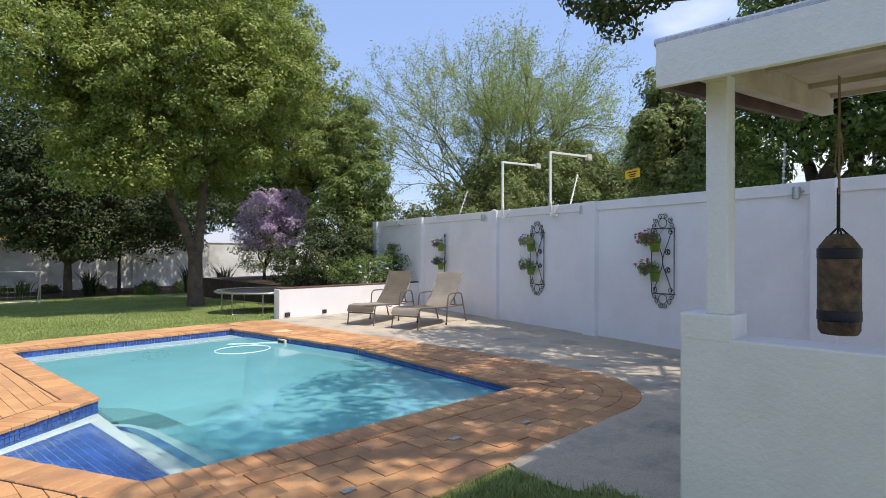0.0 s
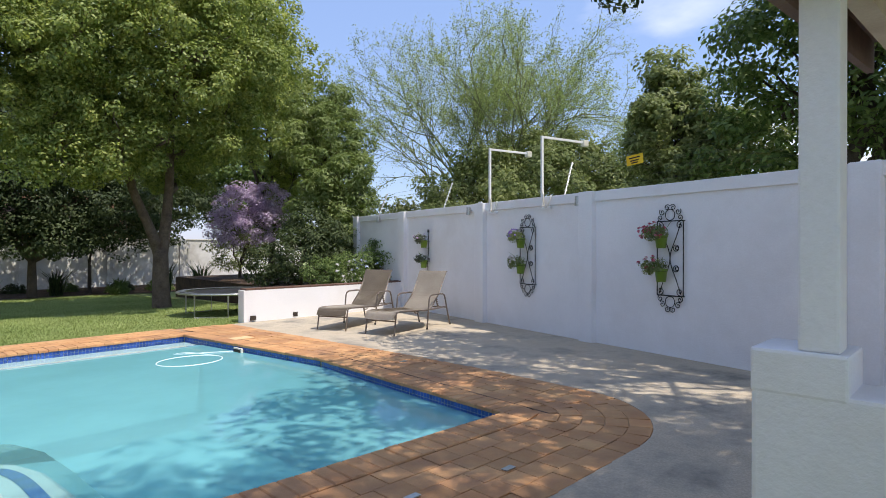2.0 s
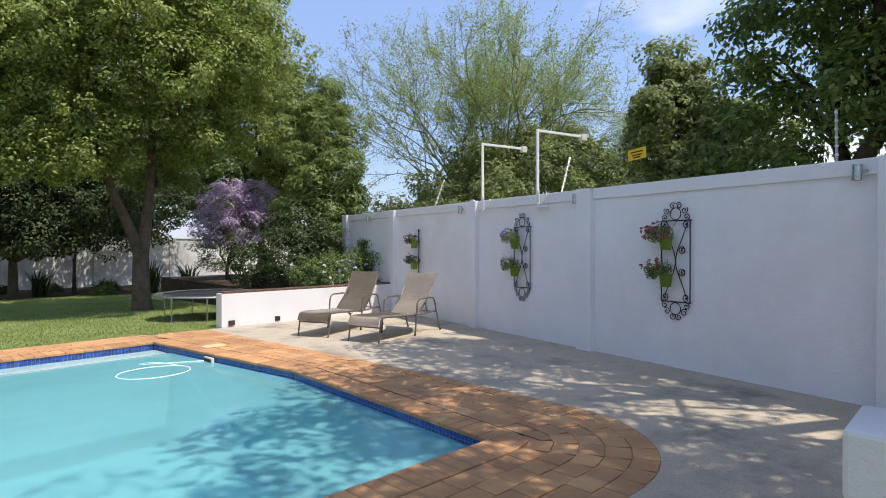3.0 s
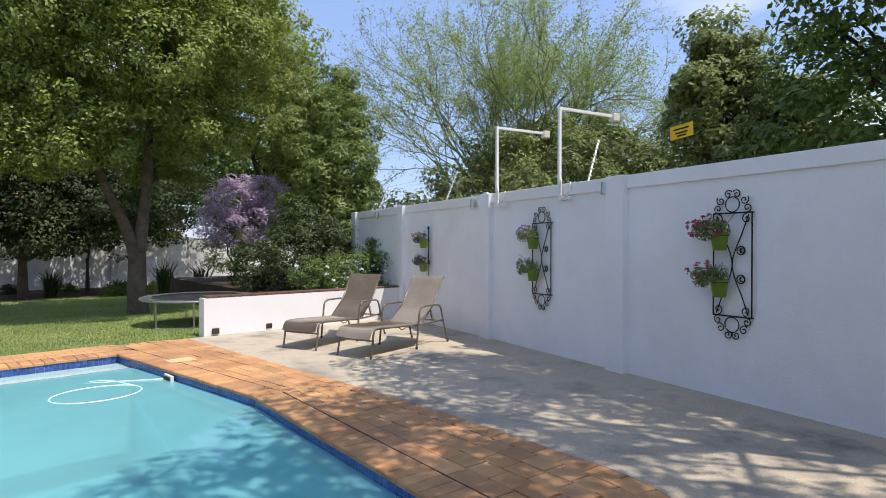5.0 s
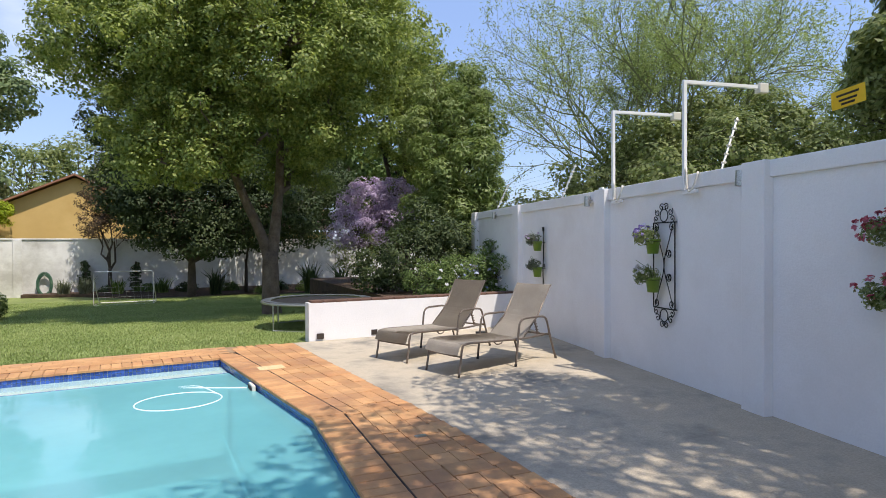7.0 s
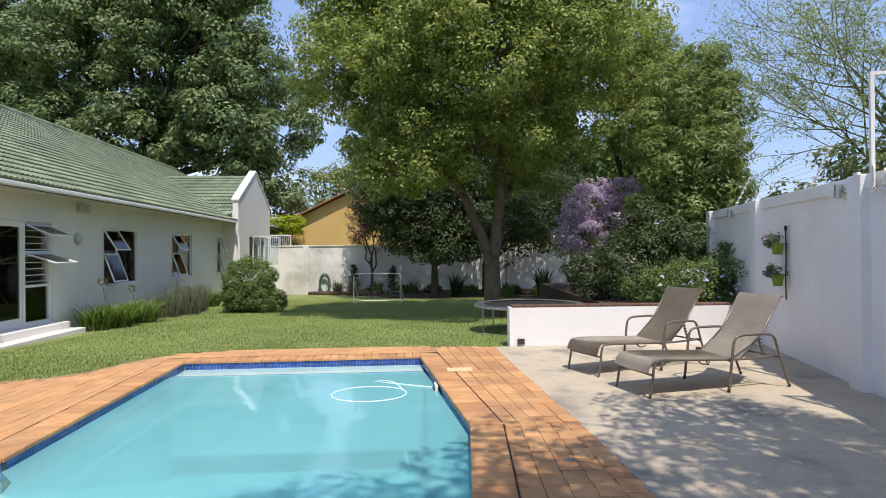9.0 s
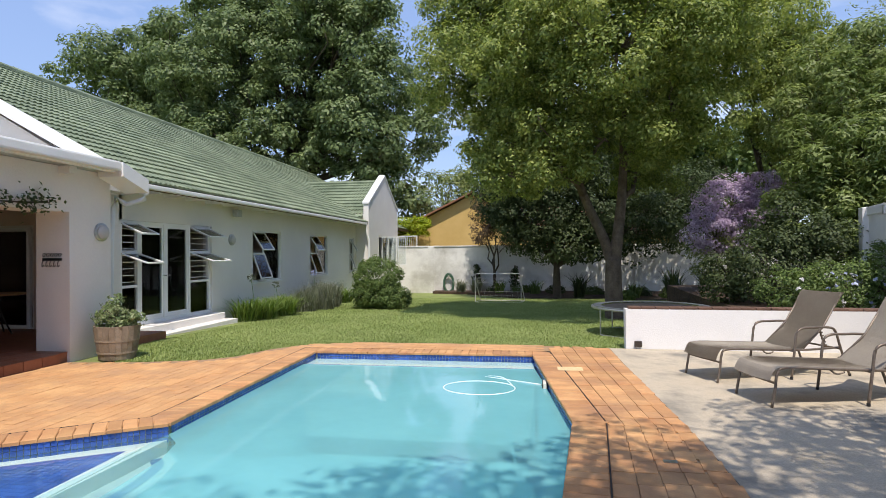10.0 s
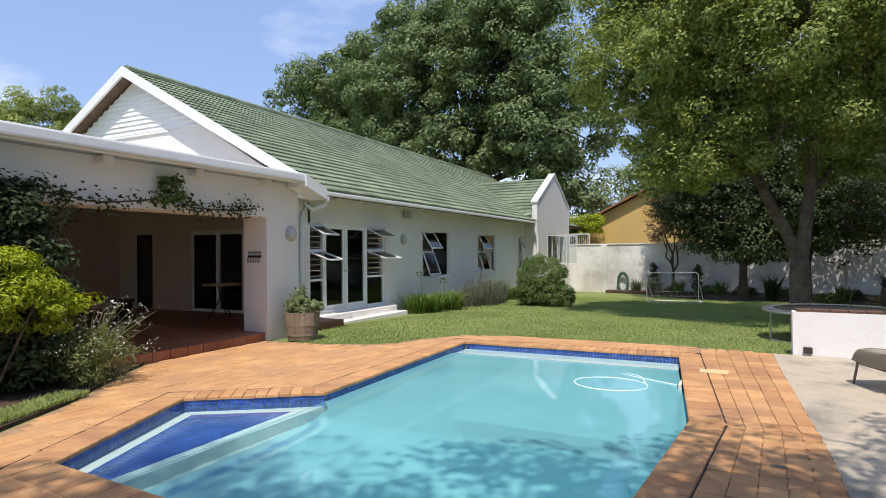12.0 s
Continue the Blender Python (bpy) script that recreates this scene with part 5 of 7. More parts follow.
def rod_rack():
    ob = empty("rod_plant_rack", "slim black iron rod plant holder on the white wall", "plant rack", "plant racks on the wall")
    part("rod", tubes([smooth_path([(0, 0, -0.52), (0.015, 0, -0.2), (-0.01, 0, 0.1), (0, 0, 0.50)], 4)], 0.009, 6), M_IRON, ob)
    part("finial", tubes([[(0, 0, 0.49), (0, 0, 0.56)]], 0.018, 8), M_IRON, ob)
    for z in (0.16, -0.30):
        part("pot_ring", tubes([[(0.06 + 0.085 * math.cos(a), 0.11 + 0.085 * math.sin(a), z + 0.13) for a in [2 * math.pi * k / 18 for k in range(19)]]], 0.005, 6), M_IRON, ob)
        part("stand_off", tubes([[(0.0, -0.04, z + 0.13), (0.04, 0.03, z + 0.13)]], 0.006, 6), M_IRON, ob)
    part("hook", tubes([scroll(-0.04, -0.13, 0.04, 1.1, 0)], 0.006, 6), M_IRON, ob)
    return ob


rod_rack().matrix_basis = on_wall(9.82, 1.34, 0.04)
for y, z, fl, sd, lf, lb in ((3.60, 0.22, L_RFLOWER, 3, L_MIX, "green plastic pot with trailing red and pink flowers"), (3.60, -0.24, L_RFLOWER, 5, L_MIX, "green plastic pot with sparse pink trailing plant"),
                             (6.46, 0.22, L_VFLOWER, 7, L_MIX, "green plastic pot with violet flowers"), (6.46, -0.24, L_WFLOWER, 9, L_MIX, "green plastic pot with trailing leafy plant"),
                             (9.78, 0.22, L_PURPLE, 11, L_LAV, "green plastic pot with pale trailing plant"), (9.78, -0.24, L_WFLOWER, 13, L_LAV, "green plastic pot with grey trailing plant")):
    p = hanging_pot(fl, sd, lf, lb, 22 if z > 0 and y < 9 else 7)
    p.matrix_basis = on_wall(y, 1.34, 0.035) @ Matrix.Translation((0.06, 0.11, z))


# ---------- wall lights, alarm beams, fence ----------
def wall_spot():
    ob = empty("wall_spotlight", "small brushed steel spotlight on the boundary wall", "wall light", "spotlights on the wall")
    part("base", tubes([[(0, -0.06, 0), (0, -0.035, 0)]], 0.05, 18), M_STEEL, ob, smooth=False)
    part("arm", tubes([smooth_path([(0, -0.05, 0), (0, 0.03, 0.01), (0.06, 0.07, 0.0)], 3)], 0.012, 8), M_STEEL, ob)
    hd = part("head", tubes([[(0.07, 0.08, 0.07), (0.075, 0.085, -0.08)]], 0.042, 16), M_STEEL, ob)
    part("lens", tubes([[(0.075, 0.085, -0.08), (0.075, 0.085, -0.083)]], 0.036, 16), M_LAMPG, hd)
    return ob


SP = wall_spot()
SP.matrix_basis = on_wall(5.16, 2.24, 0.0)
for y in (8.12, 1.58, 12.2):
    copy_thing(SP, on_wall(y, 2.24, 0.0))


def alarm_pole(y, ztop, arm):
    ob = empty("alarm_beam_pole", "white square tube pole with a sensor on its arm", "alarm pole", "alarm poles on the wall")
    ob.matrix_basis = on_wall(y, 2.19, 0.05)
    h = ztop - 2.19
    part("upright", boxes((-0.02, 0.02, 0.0, 0.04, 0, h), bev=0.004), M_WHITE, ob)
    part("foot", boxes((-0.22, 0.02, 0.0, 0.036, -0.04, -0.002), bev=0.004), M_WHITE, ob)
    part("arm", boxes((-0.018, 0.018, -arm, 0.0, h - 0.04, h), bev=0.004), M_WHITE, ob)
    part("sensor", boxes((-0.045, 0.045, -arm - 0.12, -arm, h - 0.09, h + 0.025), bev=0.012), M_CREAMPVC, ob, "cream plastic sensor box")
    part("cable", tubes([smooth_path([(-0.03, 0.02, 0.25), (-0.05, 0.03, 0.05), (-0.10, 0.03, -0.02), (-0.17, 0.03, 0.05), (-0.20, 0.0, 0.19)], 4)], 0.012, 8), M_CREAMPVC, ob, "loose white conduit", True)
    return ob


alarm_pole(7.50, 3.42, 0.90)
alarm_pole(6.05, 3.42, 0.95)
bmv = bmesh.new()
box(bmv, -0.05, 0.05, -0.02, 0.02, -0.14, 0.14, 0.01)
sg = part("wall_bracket", bmv, M_WHITE)
sg.matrix_basis = on_wall(7.80, 2.26, 0.075)
tagged(sg, "white angled plate beside the alarm pole", "bracket")


def fence():
    ob = empty("electric_fence", "electric fence of slanted brackets and thin wires above wall", "electric fence")
    tops = []
    ys = (-4.5, -1.6, 1.9, 5.7, 9.4, 12.6)
    for y in ys:
        a, b = WR @ Vector((0.11, y * WK, 2.37)), WR @ Vector((0.45, (y + 0.15) * WK, 2.98))
        c = part("bracket", tubes([[a, b]], 0.014, 6), M_STEEL, ob)
        for k in range(6):
            p = a.lerp(b, 0.14 + 0.16 * k)
            part("insulator", tubes([[p - Vector((0.02, 0, -0.005)), p + Vector((0.03, 0, 0.01))]], 0.016, 8), M_CREAMPVC, c)
        tops.append((a, b))
    for k in range(6):
        pts = [a.lerp(b, 0.14 + 0.16 * k) + Vector((0, 0, 0.015)) for a, b in tops]
        part("wire", tubes([pts], 0.0014, 4), M_DARK, ob)
    s = empty("warning_sign", "yellow rectangular warning sign hung on fence wires", "sign")
    s.matrix_basis = on_wall(4.28, 2.79, -0.10) @ Matrix.Rotation(radians(4), 4, 'Y')
    part("plate", boxes((-0.15, 0.15, -0.004, 0.004, -0.075, 0.075), bev=0.003), M_YELLOW, s)
    for z, w in ((0.03, 0.10), (-0.012, 0.08), (-0.045, 0.06)):
        part("text_bar", boxes((-w, w, 0.004, 0.006, z - 0.009, z + 0.009)), M_DARK, s)


fence()


# ---------- garden things ----------
def trampoline():
    cx, cy, r, z = 7.2, 13.45, 1.12, 0.46
    ob = empty("trampoline", "low round trampoline with grey pad and steel legs", "trampoline", at=(cx, cy, 0))
    ring = [(r * math.cos(2 * math.pi * k / 40), r * math.sin(2 * math.pi * k / 40), z) for k in range(41)]
    part("rim", tubes([ring], 0.024, 8), M_STEEL, ob, smooth=True)
    bm = bmesh.new()
    c0 = [bm.verts.new((0.99 * p[0], 0.99 * p[1], z + 0.03)) for p in ring[:-1]]
    c1 = [bm.verts.new((0.84 * p[0], 0.84 * p[1], z + 0.025)) for p in ring[:-1]]
    for k in range(40):
        bm.faces.new((c0[k], c0[(k + 1) % 40], c1[(k + 1) % 40], c1[k]))
    bmesh.ops.solidify(bm, geom=bm.faces[:], thickness=0.02)
    part("pad", bm, mat("faded_blue_pad", (0.13, 0.15, 0.17), (0.21, 0.24, 0.26), 3, 0.7), ob)
    bm = bmesh.new()
    bm.faces.new([bm.verts.new((0.84 * p[0], 0.84 * p[1], z)) for p in ring[:-1]])
    part("mat", bm, M_BLACK, ob)
    for k in range(3):
        a = radians(180 + 25 + 120 * k)
        b = a + radians(38)
        zf = lawn_z(cy + r * math.sin(a)) - 0.0
        run = [(r * math.cos(a), r * math.sin(a), z), (r * math.cos(a), r * math.sin(a), zf + 0.02), (r * math.cos(b), r * math.sin(b), zf + 0.02), (r * math.cos(b), r * math.sin(b), z)]
        part("leg", tubes([run], 0.02, 8), M_STEEL, ob)


trampoline()


def goal():
    x0, x1, y0, y1 = 2.72, 4.46, 23.6, 24.9
    z = lawn_z(24.2)
    ob = empty("football_goal", "small white tube football goal on the lawn", "goal", at=(x0, y0, z))
    W, D, H = x1 - x0, 1.0, 1.12
    for r_ in ([(0, 0, 0.02), (0, 0, H - 0.08), (0.06, 0, H), (W - 0.06, 0, H), (W, 0, H - 0.08), (W, 0, 0.02)], [(0, 0, 0.02), (0.12, D, 0.02), (W + 0.12, D, 0.02), (W, 0, 0.02)], [(0, 0, H * 0.75), (0.12, D, 0.02)], [(W, 0, H * 0.75), (W + 0.12, D, 0.02)], [(0, 0, 0.02), (W, 0, 0.02)]):
        part("tube", tubes([r_], 0.016, 8), M_CREAMPVC, ob)
    net = []
    for k in range(9):
        x = W * k / 8
        net.append([(x, 0, H), (x + 0.1, D, 0.03)])
    for k in range(7):
        t = k / 6
        net.append([(0.1 * t, D * t, H * (1 - t) + 0.03 * t), (W + 0.1 * t, D * t, H * (1 - t) + 0.03 * t)])
    part("net", tubes(net, 0.003, 3), M_CREAMPVC, ob, "thin sagging net")


goal()


def barrel():
    x, y = -1.33, 9.42
    ob = empty("barrel_planter", "weathered half barrel planter with variegated shrub", "planter", at=(x, y, 0))
    me = None
    bm = bmesh.new()
    n = 22
    half = math.pi / n * 0.96
    r0, r1, H = 0.25, 0.32, 0.50
    vs = []
    for z, q in ((0, r0), (0.25, (r0 + r1) / 2 + 0.008), (H, r1)):
        for rr in (q, q - 0.025):
            for a in (-half, half):
                vs.append(bm.verts.new((rr * math.cos(a), rr * math.sin(a), z)))
    for i in (0, 4):
        a = vs[i:i + 8]
        bm.faces.new((a[0], a[1], a[5], a[4]))
        bm.faces.new((a[3], a[2], a[6], a[7]))
        bm.faces.new((a[2], a[0], a[4], a[6]))
        bm.faces.new((a[1], a[3], a[7], a[5]))
    bm.faces.new((vs[8], vs[9], vs[11], vs[10]))
    me = bpy.data.meshes.new("stave")
    bm.to_mesh(me)
    bm.free()
    me.materials.append(M_BARREL)
    for k in range(n):
        sub("stave", me, M_BARREL, ob, Matrix.Rotation(2 * math.pi * k / n, 4, 'Z'))
    for z in (0.10, 0.28):
        q = r0 + (r1 - r0) * z / H + 0.008
        bm = bmesh.new()
        lathe(bm, [(q - 0.004, z - 0.012), (q + 0.003, z - 0.012), (q + 0.005, z + 0.012), (q - 0.004, z + 0.012)], 0, 0, 28)
        part("hoop", bm, M_BARREL, ob)
    bm = bmesh.new()
    lathe(bm, [(0.20, 0.40), (0.285, 0.44), (0.1, 0.46)], 0, 0, 20)
    part("soil", bm, M_SOIL, ob)
    foliage("leaves", [(0, 0, 0.62, 0.30, 0.30, 0.17), (-0.05, 0, 0.80, 0.14, 0.14, 0.16), (0.2, 0.05, 0.60, 0.18, 0.18, 0.12)], 170, 11, 0.055, 0.032, L_POTP, ob, 21, 0.06, 0.8, 0.3)
    st = bmesh.new()
    rng = np.random.RandomState(4)
    for k in range(12):
        limb(st, (0, 0, 0.42), (rng.uniform(-0.22, 0.22), rng.uniform(-0.22, 0.22), rng.uniform(0.6, 0.85)), 0.008, 0.003, rng, 5)
    part("stems", st, M_TWIG, ob)


barrel()


def bulkhead(y, z, x):
    ob = empty("bulkhead_light", "round grey bulkhead wall light", "wall light", "round wall lights")
    ob.matrix_basis = Matrix.Translation((x, y, z))
    bm = bmesh.new()
    lathe(bm, [(0.13, 0), (0.145, 0.0), (0.145, 0.03), (0.12, 0.04)], 0, 0, 24)
    bmesh.ops.rotate(bm, matrix=Matrix.Rotation(math.pi / 2, 3, 'Y'), verts=bm.verts)
    part("base_ring", bm, M_STEEL, ob, smooth=False)
    bm = bmesh.new()
    lathe(bm, [(0.12, 0.035), (0.11, 0.07), (0.07, 0.095), (0.02, 0.1)], 0, 0, 24)
    bmesh.ops.rotate(bm, matrix=Matrix.Rotation(math.pi / 2, 3, 'Y'), verts=bm.verts)
    part("glass", bm, M_LAMPG, ob, "frosted glass dome", True)


bulkhead(9.70, 1.92, -1.84)
bulkhead(15.42, 1.93, HX)


def floodlight():
    ob = empty("floodlight", "small grey floodlight under the eave", "floodlight", at=(HX, 15.5, 2.62))
    part("bracket", tubes([[(0, 0, 0.05), (0.12, 0, 0.05)]], 0.015, 8), M_STEEL, ob)
    part("housing", boxes((0.06, 0.2, -0.13, 0.13, -0.09, 0.09), bev=0.02), M_STEEL, ob)
    part("lens", boxes((0.2, 0.206, -0.11, 0.11, -0.07, 0.07)), M_LAMPG, ob)


floodlight()


def pool_hose():
    ob = empty("pool_hose", "pale blue ribbed pool cleaner hose floating in loops", "pool hose", at=(4.24, 8.62, -0.108))
    ring = [(0.44 * math.cos(a), 0.36 * math.sin(a), 0.0) for a in np.linspace(0.2, 2 * math.pi + 0.25, 44)]
    tail = smooth_path([ring[-1], (0.25, 0.62, 0.0), (-0.05, 0.70, -0.01), (0.2, 0.55, 0.0), (0.75, 0.22, 0.01)], 6)
    part("hose", tubes([ring + tail[1:]], 0.010, 8), M_HOSE, ob, smooth=True)
    down = smooth_path([(0.28, -0.30, -0.02), (0.45, -0.9, -0.5), (0.60, -1.6, -1.0), (0.68, -2.0, -1.30)], 5)
    part("lower_hose", tubes([down], 0.012, 8), M_PLASTER, ob, smooth=True)
    cl = empty("pool_cleaner", "disc shaped pool cleaner on the pool floor", "pool cleaner", at=(4.92, 6.60, DEPTH))
    bm = bmesh.new()
    lathe(bm, [(0.30, 0.0), (0.31, 0.02), (0.2, 0.04), (0.08, 0.06)], 0, 0, 24)
    part("disc", bm, M_GREENHOSE, cl)
    part("neck", tubes([[(0, 0, 0.05), (0, 0.05, 0.2)]], 0.06, 12), M_GREENHOSE, cl)


pool_hose()


def hose_reel():
    ob = empty("hose_reel", "coiled green garden hose hung on the back wall", "garden hose", at=(0.55, 31.5, 0))
    for k in range(5):
        r = 0.26 + 0.025 * k
        part("coil", tubes([[(r * 0.8 * math.cos(a), -0.05 - 0.03 * (k % 2), -0.05 + r * 1.5 * math.sin(a)) for a in np.linspace(0, 2 * math.pi, 30)]], 0.02, 6), M_GREENHOSE, ob)
    part("hanger", tubes([[(0, 0.06, 0.36), (0, -0.12, 0.36)]], 0.02, 8), M_STEEL, ob)


hose_reel()


def table():
    ob = empty("round_table", "small round varnished pine table in the patio", "table", at=(-4.75, 10.7, 0.14))
    bm = bmesh.new()
    lathe(bm, [(0.40, 0.70), (0.42, 0.71), (0.42, 0.73), (0.40, 0.74)], 0, 0, 24)
    part("tabletop", bm, M_WOOD, ob)
    for k in range(3):
        a = 2 * math.pi * k / 3
        part("leg", tubes([smooth_path([(0.08 * math.cos(a), 0.08 * math.sin(a), 0.70), (0.05 * math.cos(a), 0.05 * math.sin(a), 0.4), (0.28 * math.cos(a), 0.28 * math.sin(a), 0.0)], 4)], 0.014, 6), M_IRON, ob)
    b = empty("patio_bench", "dark timber bench inside the patio", "bench", at=(-7.0, 9.3, 0.14))
    part("seat", boxes((-0.9, 0.9, -0.22, 0.22, 0.40, 0.45), bev=0.01), M_DARK, b)
    for x in (-0.8, 0.8):
        part("leg", boxes((x - 0.04, x + 0.04, -0.2, 0.2, 0, 0.40)), M_DARK, b)
    h = empty("iron_wall_hook", "black scrolled iron hook board on the reveal", "wall hook", at=(-2.12, 9.075, 1.5))
    part("plate", boxes((-0.16, 0.16, -0.012, 0.0, -0.02, 0.02)), M_IRON, h)
    for k in range(5):
        part("hook", tubes([smooth_path([(-0.13 + k * 0.065, -0.01, 0.0), (-0.13 + k * 0.065, -0.05, -0.06), (-0.13 + k * 0.065, -0.04, -0.11), (-0.13 + k * 0.065, -0.015, -0.08)], 3)], 0.006, 6), M_IRON, h)
        part("scroll", tubes([[(q[0], -0.01, q[2]) for q in scroll(-0.13 + k * 0.065, 0.06, 0.035, 1.2, 0)]], 0.005, 5), M_IRON, h)


table()


# ---------- neighbour's house beyond the back wall ----------
def neighbour():
    ob = empty("neighbour_house", "ochre plastered house with red clay tile roof beyond the wall", "house")
    bm = bmesh.new()
    g = [(-3.2, -1.5), (6.0, -1.5), (6.0, 2.6), (1.4, 5.0), (-3.2, 2.75)]
    vs = [[bm.verts.new((x, y, z)) for x, z in g] for y in (35.6, 47)]
    bm.faces.new(vs[0])
    bm.faces.new(vs[1][::-1])
    for i in range(5):
        j = (i + 1) % 5
        bm.faces.new((vs[0][i], vs[1][i], vs[1][j], vs[0][j]))
    part("wall", bm, M_OCHRE, ob)
    for x0, z0, x1, z1 in ((1.4, 5.08, -4.0, 2.42), (1.4, 5.08, 6.8, 2.26)):
        bm = bmesh.new()
        vs = [bm.verts.new((x, y, z + d)) for y in (35.2, 47.4) for x, z, d in ((x0, z0, 0), (x1, z1, 0), (x1, z1, 0.09), (x0, z0, 0.09))]
        for q in ((0, 1, 2, 3), (7, 6, 5, 4), (3, 2, 6, 7), (1, 0, 4, 5), (2, 1, 5, 6)):
            bm.faces.new([vs[i] for i in q])
        part("roof", bm, M_REDTILE, ob)
    bm = boxes((5.5, 15, 37, 44, -1.5, 2.4))
    part("side_wing", bm, M_OCHRE, ob)
    bm = bmesh.new()
    vs = [bm.verts.new(p) for p in ((5.2, 36.6, 2.5), (15.2, 36.6, 2.5), (15.2, 40.5, 4.6), (5.2, 40.5, 4.6), (5.2, 44.4, 2.5), (15.2, 44.4, 2.5))]
    bm.faces.new((vs[0], vs[1], vs[2], vs[3]))
    bm.faces.new((vs[3], vs[2], vs[5], vs[4]))
    part("wing_roof", bm, M_REDTILE, ob)


neighbour()


# ---------- trees ----------
def gz(y):
    return lawn_z(y)


def garden_tree():
    """The large light green tree on the lawn, forked low."""
    bx, by = 6.96, 16.9
    z = gz(by)
    blobs = [(6.9, 16.7, 7.6, 3.4, 3.2, 2.4), (4.6, 16.3, 6.4, 2.3, 2.6, 2.3), (8.8, 15.9, 6.7, 2.1, 2.2, 2.2), (6.8, 14.9, 6.0, 2.6, 1.8, 2.2), (5.0, 17.6, 9.6, 2.4, 2.4, 1.9), (8.0, 17.4, 9.9, 2.2, 2.4, 1.9),
             (8.2, 15.5, 4.6, 1.4, 1.5, 1.3), (4.3, 16.9, 4.4, 1.4, 1.8, 1.4), (10.3, 18.9, 8.6, 1.5, 1.5, 1.2), (6.6, 18.6, 6.0, 2.8, 2.0, 2.5), (3.4, 17.2, 8.2, 1.3, 1.6, 1.5), (6.6, 15.4, 4.2, 1.5, 1.2, 1.0), (3.3, 17.0, 6.3, 1.4, 1.6, 1.5),
             (4.3, 16.0, 3.5, 0.9, 1.1, 0.8), (5.5, 15.4, 3.6, 0.9, 0.9, 0.7), (7.9, 18.2, 3.7, 1.1, 1.0, 0.8)]
    ob = empty("garden_tree", "tall garden tree with forked trunk and lumpy bright green crown", "tree", at=(bx, by, z))
    rel = [(b[0] - bx, b[1] - by, b[2] - z, *b[3:]) for b in blobs]
    _, c = foliage("crown", lumpy(rel, 10, 101, 0.40), 3400, 78, 0.098, 0.058, L_MAIN, ob, 101, 0.27, 0.75, 0.7, spread=0.30)
    rng = np.random.RandomState(8)
    bm = bmesh.new()
    tube(bm, smooth_path([(0.05, 0, -0.15), (0.02, 0, 0.15), (0, 0, 0.7), (0.0, 0, 1.6)], 4), 0.27, 14, 0.19)
    part("trunk", bm, M_BARK, ob, smooth=True)
    bm = bmesh.new()
    f1 = smooth_path([(0, 0, 1.3), (-0.25, 0, 2.1), (-0.75, -0.1, 3.2), (-1.2, -0.2, 4.6), (-1.8, -0.2, 6.4)], 4)
    f2 = smooth_path([(0, 0, 1.3), (0.12, 0, 2.2), (0.25, 0.05, 3.4), (0.3, 0.0, 5.0), (0.6, 0.1, 7.4)], 4)
    tube(bm, f1, 0.15, 12, 0.06)
    tube(bm, f2, 0.17, 12, 0.06)
    for b in rel:
        s = min(f1 + f2, key=lambda p: (p - Vector(b[:3])).length + 0.5 * max(0, p.z - b[2] + 1))
        limb(bm, s, b[:3], 0.085, 0.03, rng)
    for p in c[rng.choice(len(c), 130, replace=False)]:
        b = min(rel, key=lambda q: (Vector(q[:3]) - Vector(p)).length)
        limb(bm, Vector(b[:3]) * 0.8 + Vector(p) * 0.2, p, 0.03, 0.008, rng, 5, 0.06, 4)
    part("branchwork", bm, M_BARK, ob, smooth=True)


garden_tree()

tree("dark_tree", "dark evergreen tree with several stems before the back wall", (5.9, 26.3, gz(26.3)), 1.5, 0.15,
     [(5.2, 26.2, 4.0, 2.6, 2.2, 2.3), (4.1, 26.8, 3.9, 1.4, 1.4, 1.4), (7.4, 26.2, 3.4, 2.0, 1.8, 2.0), (4.6, 26.2, 6.2, 2.4, 2.0, 1.7), (9.2, 26.6, 3.0, 1.6, 1.4, 1.8), (6.2, 25.6, 2.0, 1.6, 1.2, 0.9), (5.0, 26.2, 2.2, 1.1, 1.1, 0.8), (10.8, 27.4, 3.4, 1.6, 1.3, 1.9), (4.6, 29.7, 4.3, 1.4, 1.2, 1.3), (6.6, 29.9, 3.8, 1.8, 1.2, 1.4), (9.6, 29.8, 4.0, 1.8, 1.2, 1.5), (12.6, 29.4, 4.0, 1.8, 1.3, 1.7), (7.6, 27.4, 5.8, 2.2, 1.8, 1.7)], 1250, 64, 0.15, 0.075, L_DARK, M_TWIG, 202, 0.40, twigs=70)
tree("bronze_shrub_tree", "bronze-leaved tall shrub leaning over the back wall", (3.0, 30.6, gz(30.6)), 1.2, 0.08,
     [(2.9, 30.6, 3.7, 0.95, 0.9, 1.1), (2.5, 30.6, 2.6, 0.6, 0.6, 0.6), (3.6, 30.4, 2.7, 0.8, 0.8, 0.8), (3.4, 30.4, 4.9, 0.9, 0.9, 0.9)], 220, 48, 0.11, 0.05, L_RED, M_TWIG, 203, 0.26, twigs=40, category="shrub")
tree("slender_tree", "slender multi-stemmed tree beside the back wall", (8.2, 27.8, gz(27.8)), 1.3, 0.07,
     [(8.3, 27.6, 3.2, 1.1, 1.0, 1.5), (7.9, 27.8, 2.0, 0.8, 0.7, 0.8), (9.0, 27.8, 4.6, 1.2, 1.1, 1.2)], 170, 46, 0.11, 0.05, L_BIG, M_TWIG, 204, 0.28, twigs=40)

